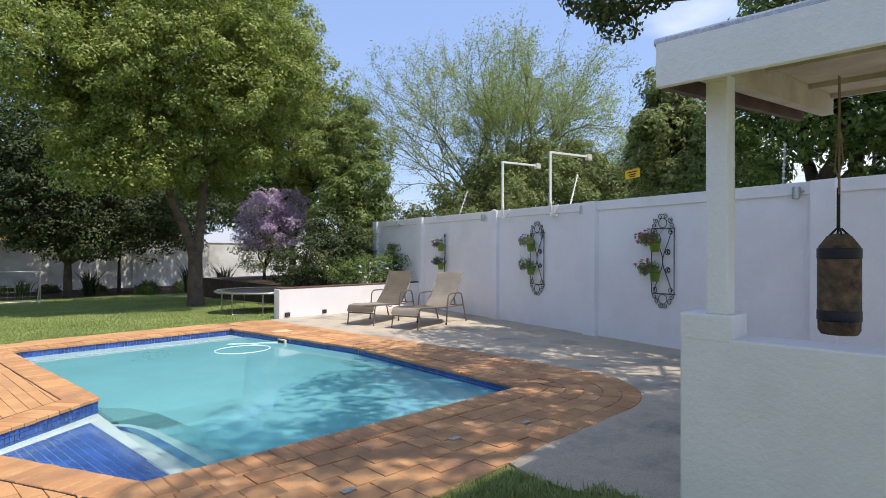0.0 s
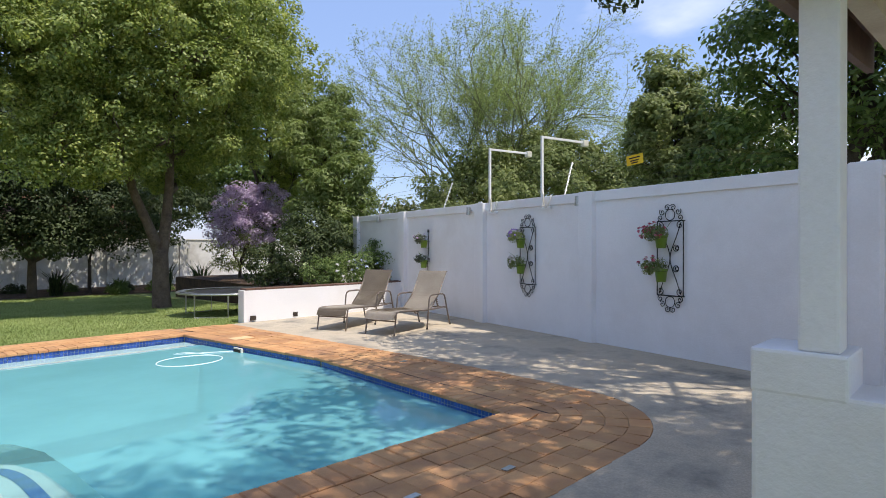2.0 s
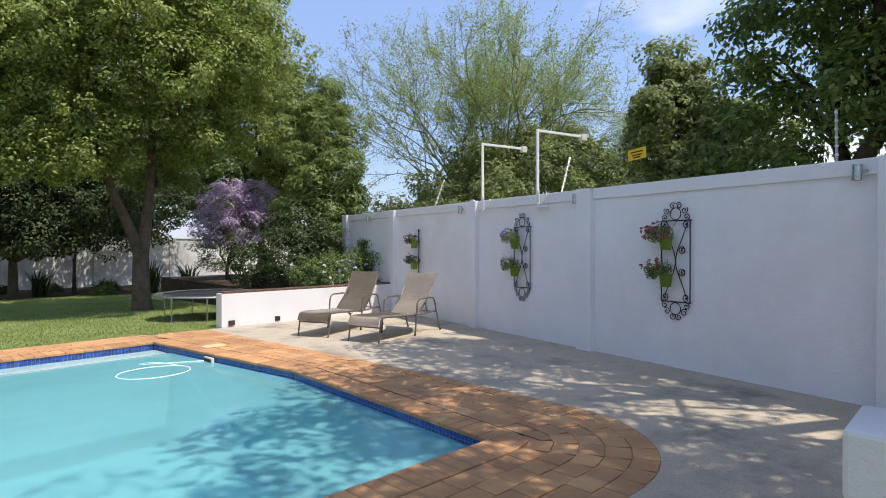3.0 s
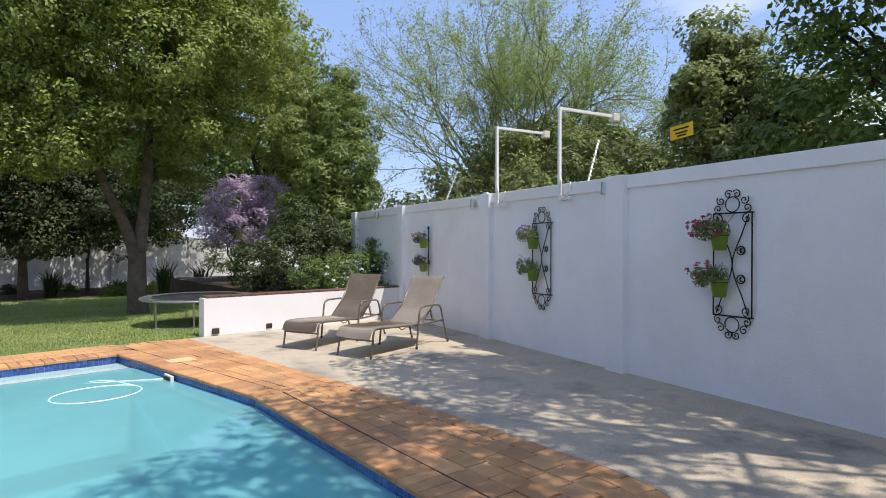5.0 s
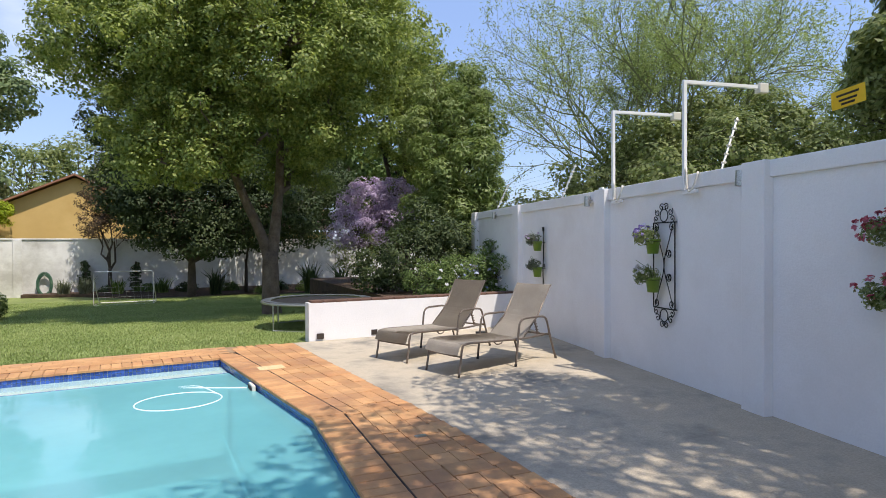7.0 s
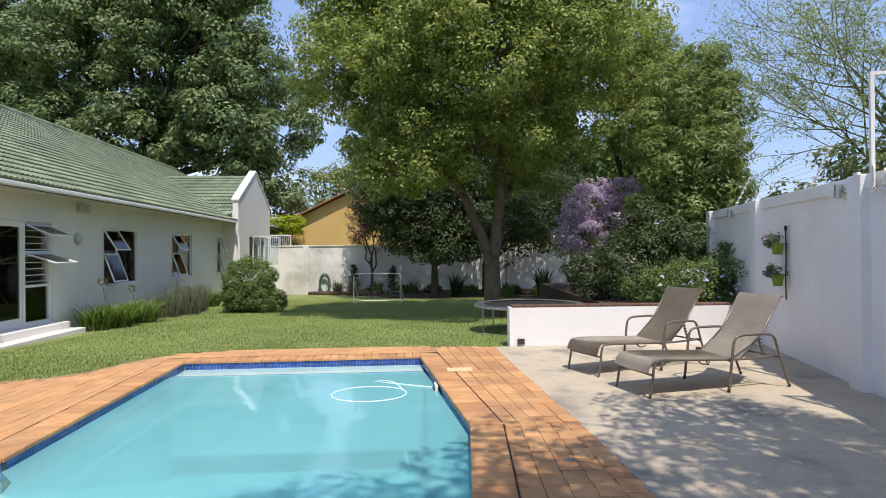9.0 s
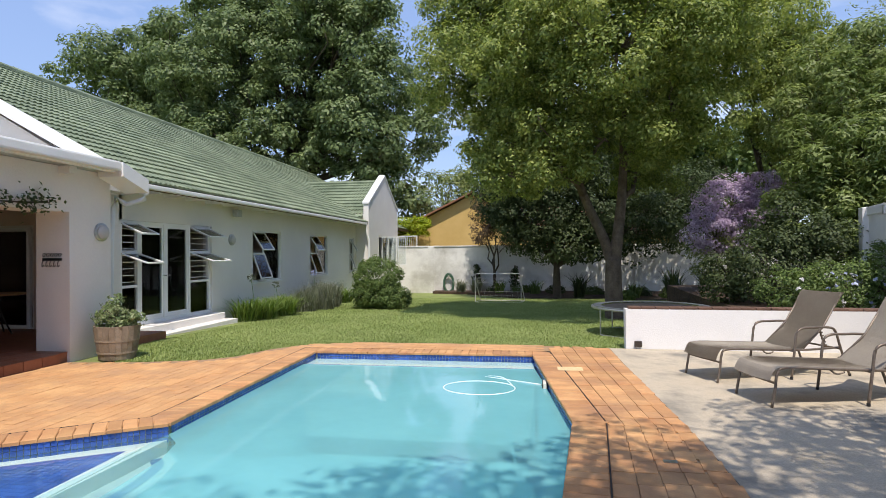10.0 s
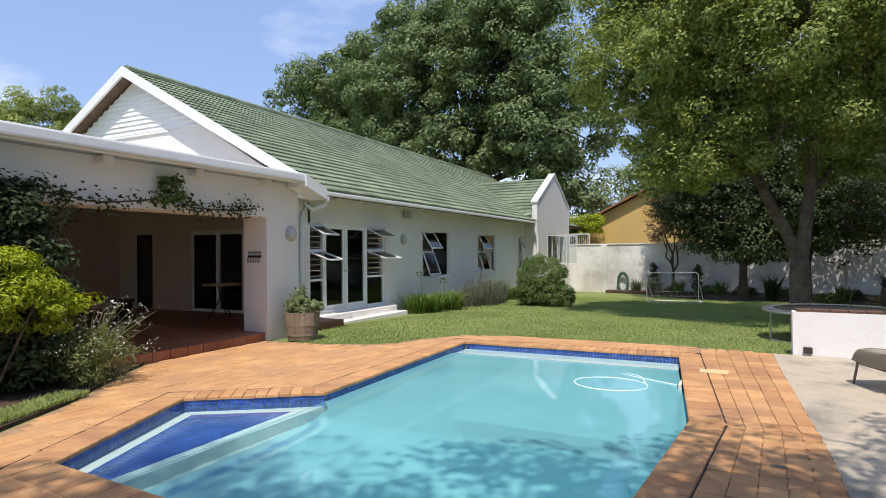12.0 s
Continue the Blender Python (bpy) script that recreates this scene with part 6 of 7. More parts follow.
# tall trees behind the house
tree("great_tree", "very tall broad tree with billowing dark green crown", (-12.5, 41, -0.6), 6.0, 0.55,
     [(-20.3, 41, 11.4, 4.2, 4.0, 3.8), (-16.2, 40, 15.4, 4.4, 4.0, 3.9), (-12, 40, 11.2, 4.6, 4.2, 3.6), (-9.6, 39, 16.6, 4.4, 3.8, 3.6), (-5.8, 39.5, 13.0, 3.6, 3.6, 3.4), (-8.2, 38.5, 9.2, 4.0, 3.4, 2.8), (-15.0, 39, 8.6, 4.2, 3.6, 2.6), (-3.6, 38.5, 9.6, 2.9, 2.8, 2.6), (-20.5, 40, 7.2, 3.2, 3.0, 2.4), (-12.6, 41, 19.2, 3.8, 3.4, 2.6), (-6.4, 39, 17.4, 2.8, 2.8, 2.6), (-4.6, 37.8, 6.2, 2.8, 2.2, 2.4)],
     1300, 110, 0.30, 0.17, L_GREAT, M_TWIG, 301, 0.72, twigs=160, shell=0.7, flat=0.7, spread=0.25, lump=9)
tree("great_tree", "tall broad tree with dark crown behind the house roof", (-28, 46, -0.6), 6.0, 0.5,
     [(-27, 45, 12.5, 5, 4.5, 4), (-32, 46, 11, 4, 4, 4), (-24, 44, 9, 4, 4, 3.2), (-24, 44, 16.6, 4.2, 4, 3.8), (-29.4, 45, 16.6, 4, 4, 3.6), (-19.6, 43, 19.4, 3.6, 3.4, 2.8)], 900, 80, 0.34, 0.18, L_GREAT, M_TWIG, 302, 0.75, twigs=60, shell=0.7, lump=7)
tree("conifer_tree", "bright green feathery conifer behind the patio roof", (-23.0, 16.6, -0.3), 4.0, 0.22,
     [(-23.0, 16.6, 7.2, 1.7, 1.7, 1.7), (-22.2, 17.1, 8.2, 1.1, 1.1, 1.1), (-24.2, 16.2, 8.0, 1.0, 1.0, 1.4), (-23.4, 15.0, 6.8, 1.0, 1.0, 1.4)], 260, 46, 0.22, 0.06, L_MAIN, M_TWIG, 303, 0.3, twigs=40)
tree("far_tree", "grey-green tree in the neighbouring garden", (-2.5, 52, -0.6), 3.0, 0.3,
     [(-2.5, 52, 6.0, 3.4, 3, 3.0), (1.4, 53, 7.0, 3.4, 3, 3.2), (6, 54, 8, 4, 3, 3.4)], 320, 40, 0.34, 0.16, L_MIX, M_TWIG, 304, 0.75, twigs=50)
tree("yellow_shrub_tree", "sunlit yellow-green shrub beyond the back wall", (-2.6, 34.4, -0.6), 1.6, 0.08,
     [(-2.7, 34.4, 2.7, 0.8, 0.7, 0.9), (-1.7, 34.6, 3.1, 0.7, 0.6, 0.6)], 110, 40, 0.14, 0.07, L_YELLOW, M_TWIG, 305, 0.24, twigs=20, category="shrub")
tree("backdrop_tree", "dense green tree behind the garden wall", (12.5, 34.5, -0.6), 3.0, 0.3,
     [(11, 34.5, 6.4, 3.6, 2.6, 3.8), (15, 34, 5.6, 3.4, 2.6, 3.6), (19, 34, 5.2, 3.2, 2.6, 3.4), (8.6, 34.6, 8.2, 3.4, 2.6, 2.8)], 800, 60, 0.28, 0.15, L_BIG, M_TWIG, 306, 0.6, twigs=60, lump=6)

# raised bed: purple bush, tall shrubs, low flowers
PB = tree("purple_bush", "flowering bush covered in lilac blossom on dark stems", (10.45, 19.2, -0.1), 1.0, 0.06,
          [(10.45, 19.0, 2.8, 1.1, 0.9, 0.9), (11.45, 19.0, 3.1, 0.8, 0.8, 0.7), (9.9, 18.8, 2.1, 0.8, 0.8, 0.6), (10.9, 18.6, 2.3, 1.0, 0.8, 0.7)], 380, 46, 0.08, 0.05, L_PURPLE, M_TWIG, 401, 0.17, twigs=50, category="bush", crown="blossom")
foliage("leaves", [(-0.2, -0.2, 1.5, 1.0, 0.9, 0.7), (0.6, -0.2, 1.9, 0.9, 0.8, 0.7), (0.2, 0.1, 2.4, 1.0, 0.9, 0.8)], 230, 34, 0.09, 0.04, L_MIX, PB, 402, 0.2)
tree("tall_shrub", "tall leafy shrub with narrow leaves in the raised bed", (11.6, 15.9, 0.4), 1.4, 0.10,
     [(11.1, 15.5, 2.0, 1.1, 1.0, 1.3), (11.9, 15.7, 3.6, 1.2, 1.1, 1.4), (12.3, 15.6, 2.4, 0.9, 1.0, 1.5), (12.6, 17.4, 5.4, 1.3, 1.3, 1.5), (12.6, 16.0, 4.6, 0.7, 0.8, 1.1), (13.0, 18.0, 6.6, 1.1, 1.2, 1.0)], 560, 70, 0.17, 0.05, L_BAMBOO, M_TWIG, 403, 0.28, twigs=110, category="shrub", shell=0.65, lump=6)
tree("second_tree", "light green leafy tree behind the raised bed", (12.6, 20.8, -0.1), 2.0, 0.14,
     [(12.2, 20.6, 6.2, 1.8, 1.6, 1.9), (13.2, 20.4, 4.2, 1.6, 1.4, 1.7), (12.6, 21.0, 8.2, 1.5, 1.5, 1.4), (11.0, 21.4, 8.4, 1.7, 1.5, 1.4), (13.9, 20.4, 5.4, 1.2, 1.3, 1.4), (13.2, 20.8, 7.0, 1.2, 1.3, 1.2)], 900, 78, 0.11, 0.062, L_MAIN, M_TWIG, 409, 0.28, twigs=60, shell=0.7, spread=0.28, lump=7)
tree("leafy_shrub", "dense dark green shrub in the raised bed", (9.9, 14.6, 0.4), 0.5, 0.06,
     [(9.9, 14.5, 1.25, 0.9, 0.8, 0.85), (10.6, 14.1, 1.35, 0.8, 0.7, 0.9), (9.3, 15.2, 1.0, 0.7, 0.7, 0.6), (10.5, 15.0, 2.0, 0.8, 0.8, 0.8)], 330, 46, 0.085, 0.045, L_DARK, M_TWIG, 404, 0.2, twigs=40, category="shrub")
tree("leafy_shrub", "mid green shrub with pale flowers behind the planter wall", (10.4, 12.5, 0.4), 0.3, 0.04,
     [(10.3, 12.6, 0.95, 0.75, 0.6, 0.45), (9.6, 13.1, 0.85, 0.6, 0.5, 0.4), (10.75, 12.0, 0.95, 0.35, 0.4, 0.55), (10.9, 12.5, 1.35, 0.25, 0.3, 0.4)], 240, 40, 0.06, 0.035, L_BIG, M_TWIG, 405, 0.13, twigs=40, category="shrub")
FL = empty("white_flower_patch", "small white and pale blue flowers in the raised bed", "flowers", at=(10.2, 12.3, 0.42))
foliage("flowers", [(0, 0, 0.45, 0.9, 0.4, 0.35), (0.5, -0.3, 0.5, 0.3, 0.3, 0.4)], 34, 8, 0.05, 0.045, L_WFLOWER, FL, 406, 0.03)
foliage("blue_flowers", [(0.2, -0.1, 0.5, 0.7, 0.4, 0.35)], 26, 8, 0.045, 0.04, L_BFLOWER, FL, 407, 0.03)
foliage("leaves", [(0.2, 0, 0.25, 0.9, 0.5, 0.22)], 70, 26, 0.06, 0.03, L_BIG, FL, 408, 0.12)

# behind the boundary wall
def feathery_tree():
    bx, by = 18.4, 14.6
    ob = empty("feathery_tree", "tall airy tree with fine pale leaves and many thin branches", "tree", at=(bx, by, 0))
    rng = np.random.RandomState(55)
    bm = bmesh.new()
    tips = []

    def grow(p, d, L, r, lev):
        q = p + d * L
        m = p.lerp(q, 0.5) + Vector(rng.normal(0, 0.06, 3)) * L
        tube(bm, [p, m, q], r, 6 if lev < 2 else 4, r * 0.62, False)
        if lev >= 1:
            tips.extend([m, q])
        if lev < 5:
            for k in range(3 if lev < 4 else 2):
                e = (d * 0.9 + Vector(rng.normal(0, 0.37, 3)) + Vector((0, 0, 0.02))).normalized()
                grow(m.lerp(q, rng.uniform(0.2, 1.0)), e, L * rng.uniform(0.62, 0.82), r * 0.58, lev + 1)
    for k in range(8):
        a = 2 * math.pi * k / 8
        sp = rng.uniform(0.05, 0.30)
        grow(Vector((0.7 * math.cos(a), 0.7 * math.sin(a), 0)), Vector((sp * math.cos(a), sp * math.sin(a), 1.0)).normalized(), rng.uniform(3.4, 4.5), 0.085, 0)
    part("branchwork", bm, M_PALETWIG, ob)
    T = np.array([t[:] for t in tips])
    idx = np.repeat(np.arange(len(T)), 16)
    r2 = np.random.RandomState(56)
    pos = T[idx] + r2.normal(0, 0.10, (len(idx), 3))
    me = leaves_mesh("leaves", pos, np.tile((0, 0, 1.0), (len(idx), 1)), 0.10, 0.032, r2, 0.8)
    me.materials.append(L_FEATHER)
    o = new("leaves", me)
    o.parent = ob


feathery_tree()
tree("round_tree", "rounded mid-green tree behind the boundary wall", (16.6, 11.2, 0), 1.6, 0.14,
     [(16.2, 11.4, 3.6, 1.8, 1.6, 1.5), (17.6, 10.0, 3.4, 1.6, 1.4, 1.6), (15.6, 13.6, 2.9, 1.5, 1.4, 1.2), (18.6, 8.8, 3.2, 1.5, 1.4, 1.4), (15.8, 15.8, 2.4, 1.6, 1.4, 1.0), (17.4, 13.6, 4.2, 1.9, 1.6, 1.4), (18.2, 11.6, 4.6, 1.6, 1.5, 1.3)], 760, 66, 0.15, 0.075, L_MIX, M_TWIG, 501, 0.32, twigs=80, shell=0.65, lump=6)
tree("conical_tree", "conical olive-green tree behind the boundary wall", (14.6, 5.9, 0), 1.6, 0.16,
     [(14.6, 5.9, 3.2, 1.3, 1.3, 1.4), (14.6, 6.0, 4.5, 1.0, 1.0, 1.1), (14.9, 6.1, 5.5, 0.6, 0.6, 0.9), (15.2, 4.8, 3.6, 1.2, 1.2, 1.2)], 560, 70, 0.13, 0.065, L_MIX, M_TWIG, 502, 0.25, twigs=60, shell=0.65, lump=7)
tree("dark_spreading_tree", "large dark evergreen tree overhanging the boundary wall", (13.4, 2.4, 0), 2.2, 0.3,
     [(13.6, 2.8, 4.4, 2.0, 1.9, 1.8), (12.6, 0.8, 4.8, 2.0, 1.9, 1.9), (13.0, -1.4, 4.4, 2.0, 1.9, 2.0), (12.4, 1.8, 6.4, 2.0, 2.0, 1.5), (12.6, -3.4, 4.2, 1.9, 1.9, 2.0), (12.2, -0.4, 3.2, 1.4, 2.0, 1.0), (15.0, 0.5, 3.2, 2.0, 2.4, 1.6)],
     1000, 60, 0.15, 0.075, L_BIG, M_TWIG, 503, 0.36, twigs=100, shell=0.6, lump=7)
# overhead crown whose shade falls on the patio and the pool
tree("shade_tree", "large spreading tree over the shelter casting dappled shade", (9.4, -2.6, 0), 4.2, 0.3,
     [(8.4, 0.3, 7.4, 2.0, 2.2, 1.0), (5.6, 0.6, 7.6, 1.9, 2.0, 0.9), (3.9, -1.9, 11.2, 1.5, 1.6, 0.8), (9.4, 2.3, 6.9, 1.5, 1.3, 0.9), (7.2, 2.3, 7.4, 1.5, 1.2, 0.7), (6.4, -1.9, 7.8, 2.2, 1.8, 0.9), (8.6, 4.2, 5.75, 1.2, 0.9, 0.45), (5.4, -0.9, 7.6, 1.3, 1.0, 0.7)],
     310, 110, 0.13, 0.066, L_DARK, M_TWIG, 504, 0.40, twigs=90, shell=0.2)


# ---------- borders and beds ----------
def strap_plant(name, label, x, y, z, n, h, w, material, seed, r=0.2, bend=0.9, category="plant"):
    rng = np.random.RandomState(seed)
    ob = empty(name, label, category, at=(x, y, z))
    p = np.zeros((n, 3))
    a = rng.uniform(0, 6.28, n)
    q = r * np.sqrt(rng.rand(n))
    p[:, 0], p[:, 1] = q * np.cos(a), q * np.sin(a)
    blades("leaves", p, h, w, material, rng, ob, bend)
    return ob


rng0 = np.random.RandomState(77)
for i, (x, y) in enumerate([(-2.25, 15.15), (-2.0, 15.6), (-2.2, 16.2), (-1.95, 16.8), (-2.25, 17.3), (-2.3, 23.0)]):
    strap_plant("agapanthus", "clump of arching strap-leaved agapanthus by the house wall", x, y, gz(y), 170, 0.56, 0.035, L_STRAP, 600 + i, 0.28, 1.25)
for i, (x, y, h) in enumerate([(-2.15, 15.3, 1.05), (-2.05, 16.5, 0.85), (-2.1, 19.4, 1.15)]):
    ob = empty("agapanthus_flower", "spent grey-blue agapanthus flower head on a tall stalk", "flower", at=(x, y, gz(y)))
    part("stalk", tubes([smooth_path([(0, 0, 0), (0.02, 0.02, h * 0.5), (-0.03, 0.0, h)], 3)], 0.008, 6), L_STRAP, ob)
    foliage("head", [(-0.03, 0, h + 0.03, 0.10, 0.10, 0.09)], 26, 6, 0.05, 0.02, L_BFLOWER if i == 2 else L_LAV, ob, 620 + i, 0.015, 1, 0.8)
for i, (x, y, s) in enumerate([(-2.05, 18.4, 0.75), (-1.9, 19.3, 0.95), (-2.05, 20.3, 0.9), (-2.3, 21.4, 0.8)]):
    ob = strap_plant("lavender_bush", "grey-green lavender bush along the house wall", x, y, gz(y), 620, 0.95 * s, 0.014, L_LAV, 640 + i, 0.5 * s, 0.45, "bush")
    foliage("leaves", [(0, 0, 0.35 * s, 0.5 * s, 0.5 * s, 0.35 * s)], 110, 16, 0.07, 0.016, L_LAV, ob, 650 + i, 0.09)
rb = empty("round_bush", "clipped round dark green bush on the lawn edge", "bush", at=(0.0, 19.9, gz(19.9)))
foliage("leaves", [(-0.15, 0.1, 0.95, 0.80, 0.8, 0.72), (-0.2, 0.0, 0.45, 0.80, 0.7, 0.45), (0.45, -0.25, 0.38, 0.55, 0.5, 0.36)], 620, 34, 0.075, 0.042, L_BIG, rb, 660, 0.10, 0.9, 0.75)
part("stems", tubes([[(0, 0, -0.1), (0.1, 0.1, 0.8)], [(0, 0, -0.1), (-0.3, 0, 0.7)], [(0.1, 0, -0.1), (0.5, -0.2, 0.4)]], 0.03, 6), M_TWIG, rb)
for i, (x, y, h, m) in enumerate([(6.9, 27.2, 1.0, L_DARK), (10.4, 25.6, 1.3, L_DARK), (3.3, 29.6, 0.7, L_STRAP), (5.0, 29.4, 0.7, L_BIG), (1.3, 30.7, 0.7, L_LAV), (11.4, 24.4, 1.2, L_DARK), (2.1, 30.4, 0.8, L_LAV), (9.2, 27.2, 0.6, L_BIG)]):
    strap_plant("flax_plant", "spiky strap-leaved plant against the back wall", x, y, gz(y) + 0.02, 90, h, 0.06, m, 670 + i, 0.22, 0.6)
for i, (x, y, r) in enumerate([(4.4, 30.4, 0.5), (6.0, 29.8, 0.5), (7.6, 29.2, 0.5), (9.6, 28.4, 0.5), (10.8, 27.2, 0.6), (12.0, 26.0, 0.7), (8.6, 25.6, 0.35), (3.0, 30.9, 0.4)]):
    ob = empty("border_shrub", "low dark shrub in the shaded back border", "shrub", at=(x, y, gz(y)))
    foliage("leaves", [(0, 0, 0.2, r, r * 0.8, r * 0.5)], 60, 26, 0.09, 0.045, L_DARK if i % 2 else L_BIG, ob, 690 + i, 0.13)
for i, (x, h) in enumerate([(2.05, 1.5), (4.0, 1.45)]):
    ob = empty("climbing_plant", "climber on a dark stake against the back wall", "plant", at=(x, 31.3, gz(31.3)))
    part("stake", tubes([[(0, 0, -0.1), (0, 0.05, h)]], 0.04, 8), M_TWIG, ob)
    foliage("leaves", [(0, 0, h * 0.5, 0.2, 0.15, h * 0.5)], 60, 24, 0.09, 0.05, L_DARK, ob, 710 + i, 0.1)


def front_bed():
    bm = bmesh.new()
    prism(bm, [(-0.1, 3.9), (-0.58, 4.86), (-1.62, 6.3), (-1.86, 6.7), (-1.86, 2.0), (0.2, 2.0), (0.22, 3.2)][::-1], -0.15, 0.02)
    tagged(part("bed_soil", bm, M_SOIL), "dark soil of the bed beside the paving", "flower bed", kind="structure")
    g = empty("gaura_plant", "wispy flowering plant with white blossoms beside the paving", "plant", at=(-1.28, 5.55, 0.02))
    rng = np.random.RandomState(30)
    st = bmesh.new()
    tips = []
    for k in range(130):
        a, q = rng.uniform(0, 6.28), rng.uniform(0.15, 0.75)
        h = rng.uniform(0.4, 1.0)
        b = (rng.normal(0, 0.12), rng.normal(0, 0.12), 0)
        e = Vector((q * math.cos(a) + 0.08, q * math.sin(a), h))
        tube(st, smooth_path([b, (e.x * 0.45, e.y * 0.45, h * 0.65), e], 4), 0.004, 4, 0.0015, False)
        tips.append(e)
    tagged(part("stems", st, L_MIX, g), kind="stuff")
    foliage("leaves", [(0.05, 0, 0.33, 0.5, 0.5, 0.32)], 170, 12, 0.07, 0.012, L_MIX, g, 31, 0.1)
    T = np.repeat(np.array([t[:] for t in tips]), 4, 0)
    r2 = np.random.RandomState(32)
    me = leaves_mesh("flowers", T + r2.normal(0, 0.03, T.shape), np.tile((0, 0, 1.0), (len(T), 1)), 0.026, 0.02, r2, 0.8)
    me.materials.append(L_WFLOWER)
    o = tagged(new("flowers", me), kind="stuff")
    o.parent = g
    y = empty("golden_shrub", "bright yellow-green leafy shrub in the front bed", "shrub", at=(-1.30, 4.52, 0.02))
    foliage("leaves", lumpy([(-0.05, 0.1, 1.22, 0.42, 0.5, 0.42), (0.0, 0.25, 0.95, 0.48, 0.55, 0.38), (0.1, 0.62, 1.0, 0.25, 0.4, 0.22), (0.0, -0.2, 1.45, 0.3, 0.3, 0.25)], 7, 331, 0.36), 330, 26, 0.085, 0.022, L_YELLOW, y, 33, 0.11)
    for e in ((0, 0.1, 1.2), (-0.3, 0.3, 1.1), (0.25, 0.3, 1.0)):
        part("stem", tubes([[(0, 0, -0.02), e]], 0.015, 6), M_TWIG, y)
    d = empty("dark_climber", "dark green rambling creeper covering the patio pier", "climber", at=(-1.6, 4.6, 0.02))
    foliage("leaves", [(-0.15, 0.0, 1.9, 0.32, 0.55, 0.55), (-0.1, 0.1, 0.7, 0.45, 0.75, 0.65), (-0.1, 0.5, 1.3, 0.35, 0.5, 0.6), (-0.1, -0.6, 1.6, 0.4, 0.6, 0.9), (-0.12, 0.45, 2.12, 0.26, 0.5, 0.3), (0.0, 0.5, 0.45, 0.4, 0.5, 0.4)], 620, 28, 0.075, 0.045, L_DARK, d, 34, 0.14)
    run = smooth_path([(-0.15, -0.6, 0.0), (-0.15, -0.3, 1.6), (-0.17, 0.5, 2.25), (-0.16, 1.4, 2.22), (-0.17, 2.4, 2.33), (-0.16, 2.9, 2.24), (-0.17, 3.6, 2.25), (-0.16, 4.0, 2.28)], 5)
    part("vine_stem", tubes([run], 0.012, 6), M_TWIG, d)
    rv = np.random.RandomState(35)
    pts = np.array([p[:] for p in run[8:]])
    idx = np.repeat(np.arange(len(pts)), 22)
    me = leaves_mesh("vine_leaves", pts[idx] + rv.normal(0, 0.085, (len(idx), 3)) * (0.6, 1.4, 1.0), np.tile((0.6, 0, 0.7), (len(idx), 1)), 0.075, 0.045, rv, 0.6)
    me.materials.append(L_DARK)
    o = new("vine_leaves", me)
    o.parent = d
    foliage("vine_tuft", [(-0.12, 2.45, 2.47, 0.08, 0.25, 0.2)], 26, 14, 0.075, 0.045, L_BIG, d, 36, 0.06)


front_bed()


# ---------- grass ----------
def grass():
    rng = np.random.RandomState(90)
    n = 210000
    x = rng.uniform(-2.0, 8.8, n)
    y = 11.0 + 15.5 * rng.rand(n) ** 1.4
    keep = np.ones(n, bool)
    keep &= ~((x > 6.3) & (y < 11.45))
    keep &= ~((x < -1.9) & (y < 15))
    keep &= np.array([not inside(p, PAVE) for p in zip(x, y)])
    keep &= ~((x > 5.4) & (y < 11.25))
    keep &= ~((x > 6.4) & (y < 12.0) & (y < 11.4))
    x, y = x[keep], y[keep]
    z = np.array([lawn_z(v) for v in y])
    g = blades("lawn_grass", np.stack([x, y, z], 1), 0.036, 0.010, M_BLADE, rng, None, 0.8)
    tagged(g, "short mown green lawn grass", "grass", kind="stuff")
    n = 14000
    x, y = rng.uniform(-1.9, 0.9, n), rng.uniform(9.2, 11.2, n)
    k = np.array([not inside(p, PAVE) and not (p[0] < -1.3 and p[1] < 9.6) for p in zip(x, y)])
    g = blades("side_grass", np.stack([x, y, np.full(n, -0.02)], 1)[k], 0.036, 0.010, M_BLADE, rng, None, 0.8)
    tagged(g, "short mown grass beside the paving", "grass", kind="stuff")
    n = 16000
    x, y = rng.uniform(1.2, 3.1, n), rng.uniform(0.9, 2.33, n)
    k = np.array([q < 2.27 and (p < 2.93 or q < 1.7) for p, q in zip(x, y)])
    g = blades("path_grass", np.stack([x, y, np.full(n, -0.02)], 1)[k], 0.07, 0.007, M_BLADE, rng, None, 0.9)
    tagged(g, "rough tuft of grass at the paving corner", "grass", kind="stuff")

    n = 5000
    t, q = rng.rand(n), rng.rand(n) ** 1.5 * 0.35
    x, y = -0.10 - 0.62 * t - q, 3.7 + 1.5 * t - 0.4 * q
    g = blades("edge_grass", np.stack([x, y, np.full(n, 0.01)], 1), 0.06, 0.008, M_BLADE, rng, None, 0.9)
    tagged(g, "thin grass creeping over the bed's edge", "grass", kind="stuff")


grass()


# ---------- brick paving ----------
def brick_mesh(name, l, w, h=0.05, bev=0.005):
    bm = bmesh.new()
    vs = []
    for z, i in ((-h, 0.0), (-bev, 0.0), (0.0, bev)):
        vs.append([bm.verts.new((sx * (l / 2 - i), sy * (w / 2 - i), z)) for sx, sy in ((-1, -1), (1, -1), (1, 1), (-1, 1))])
    for a, b in zip(vs, vs[1:]):
        for k in range(4):
            bm.faces.new((a[k], a[(k + 1) % 4], b[(k + 1) % 4], b[k]))
    bm.faces.new(vs[-1])
    me = bpy.data.meshes.new(name)
    bm.to_mesh(me)
    bm.free()
    return me


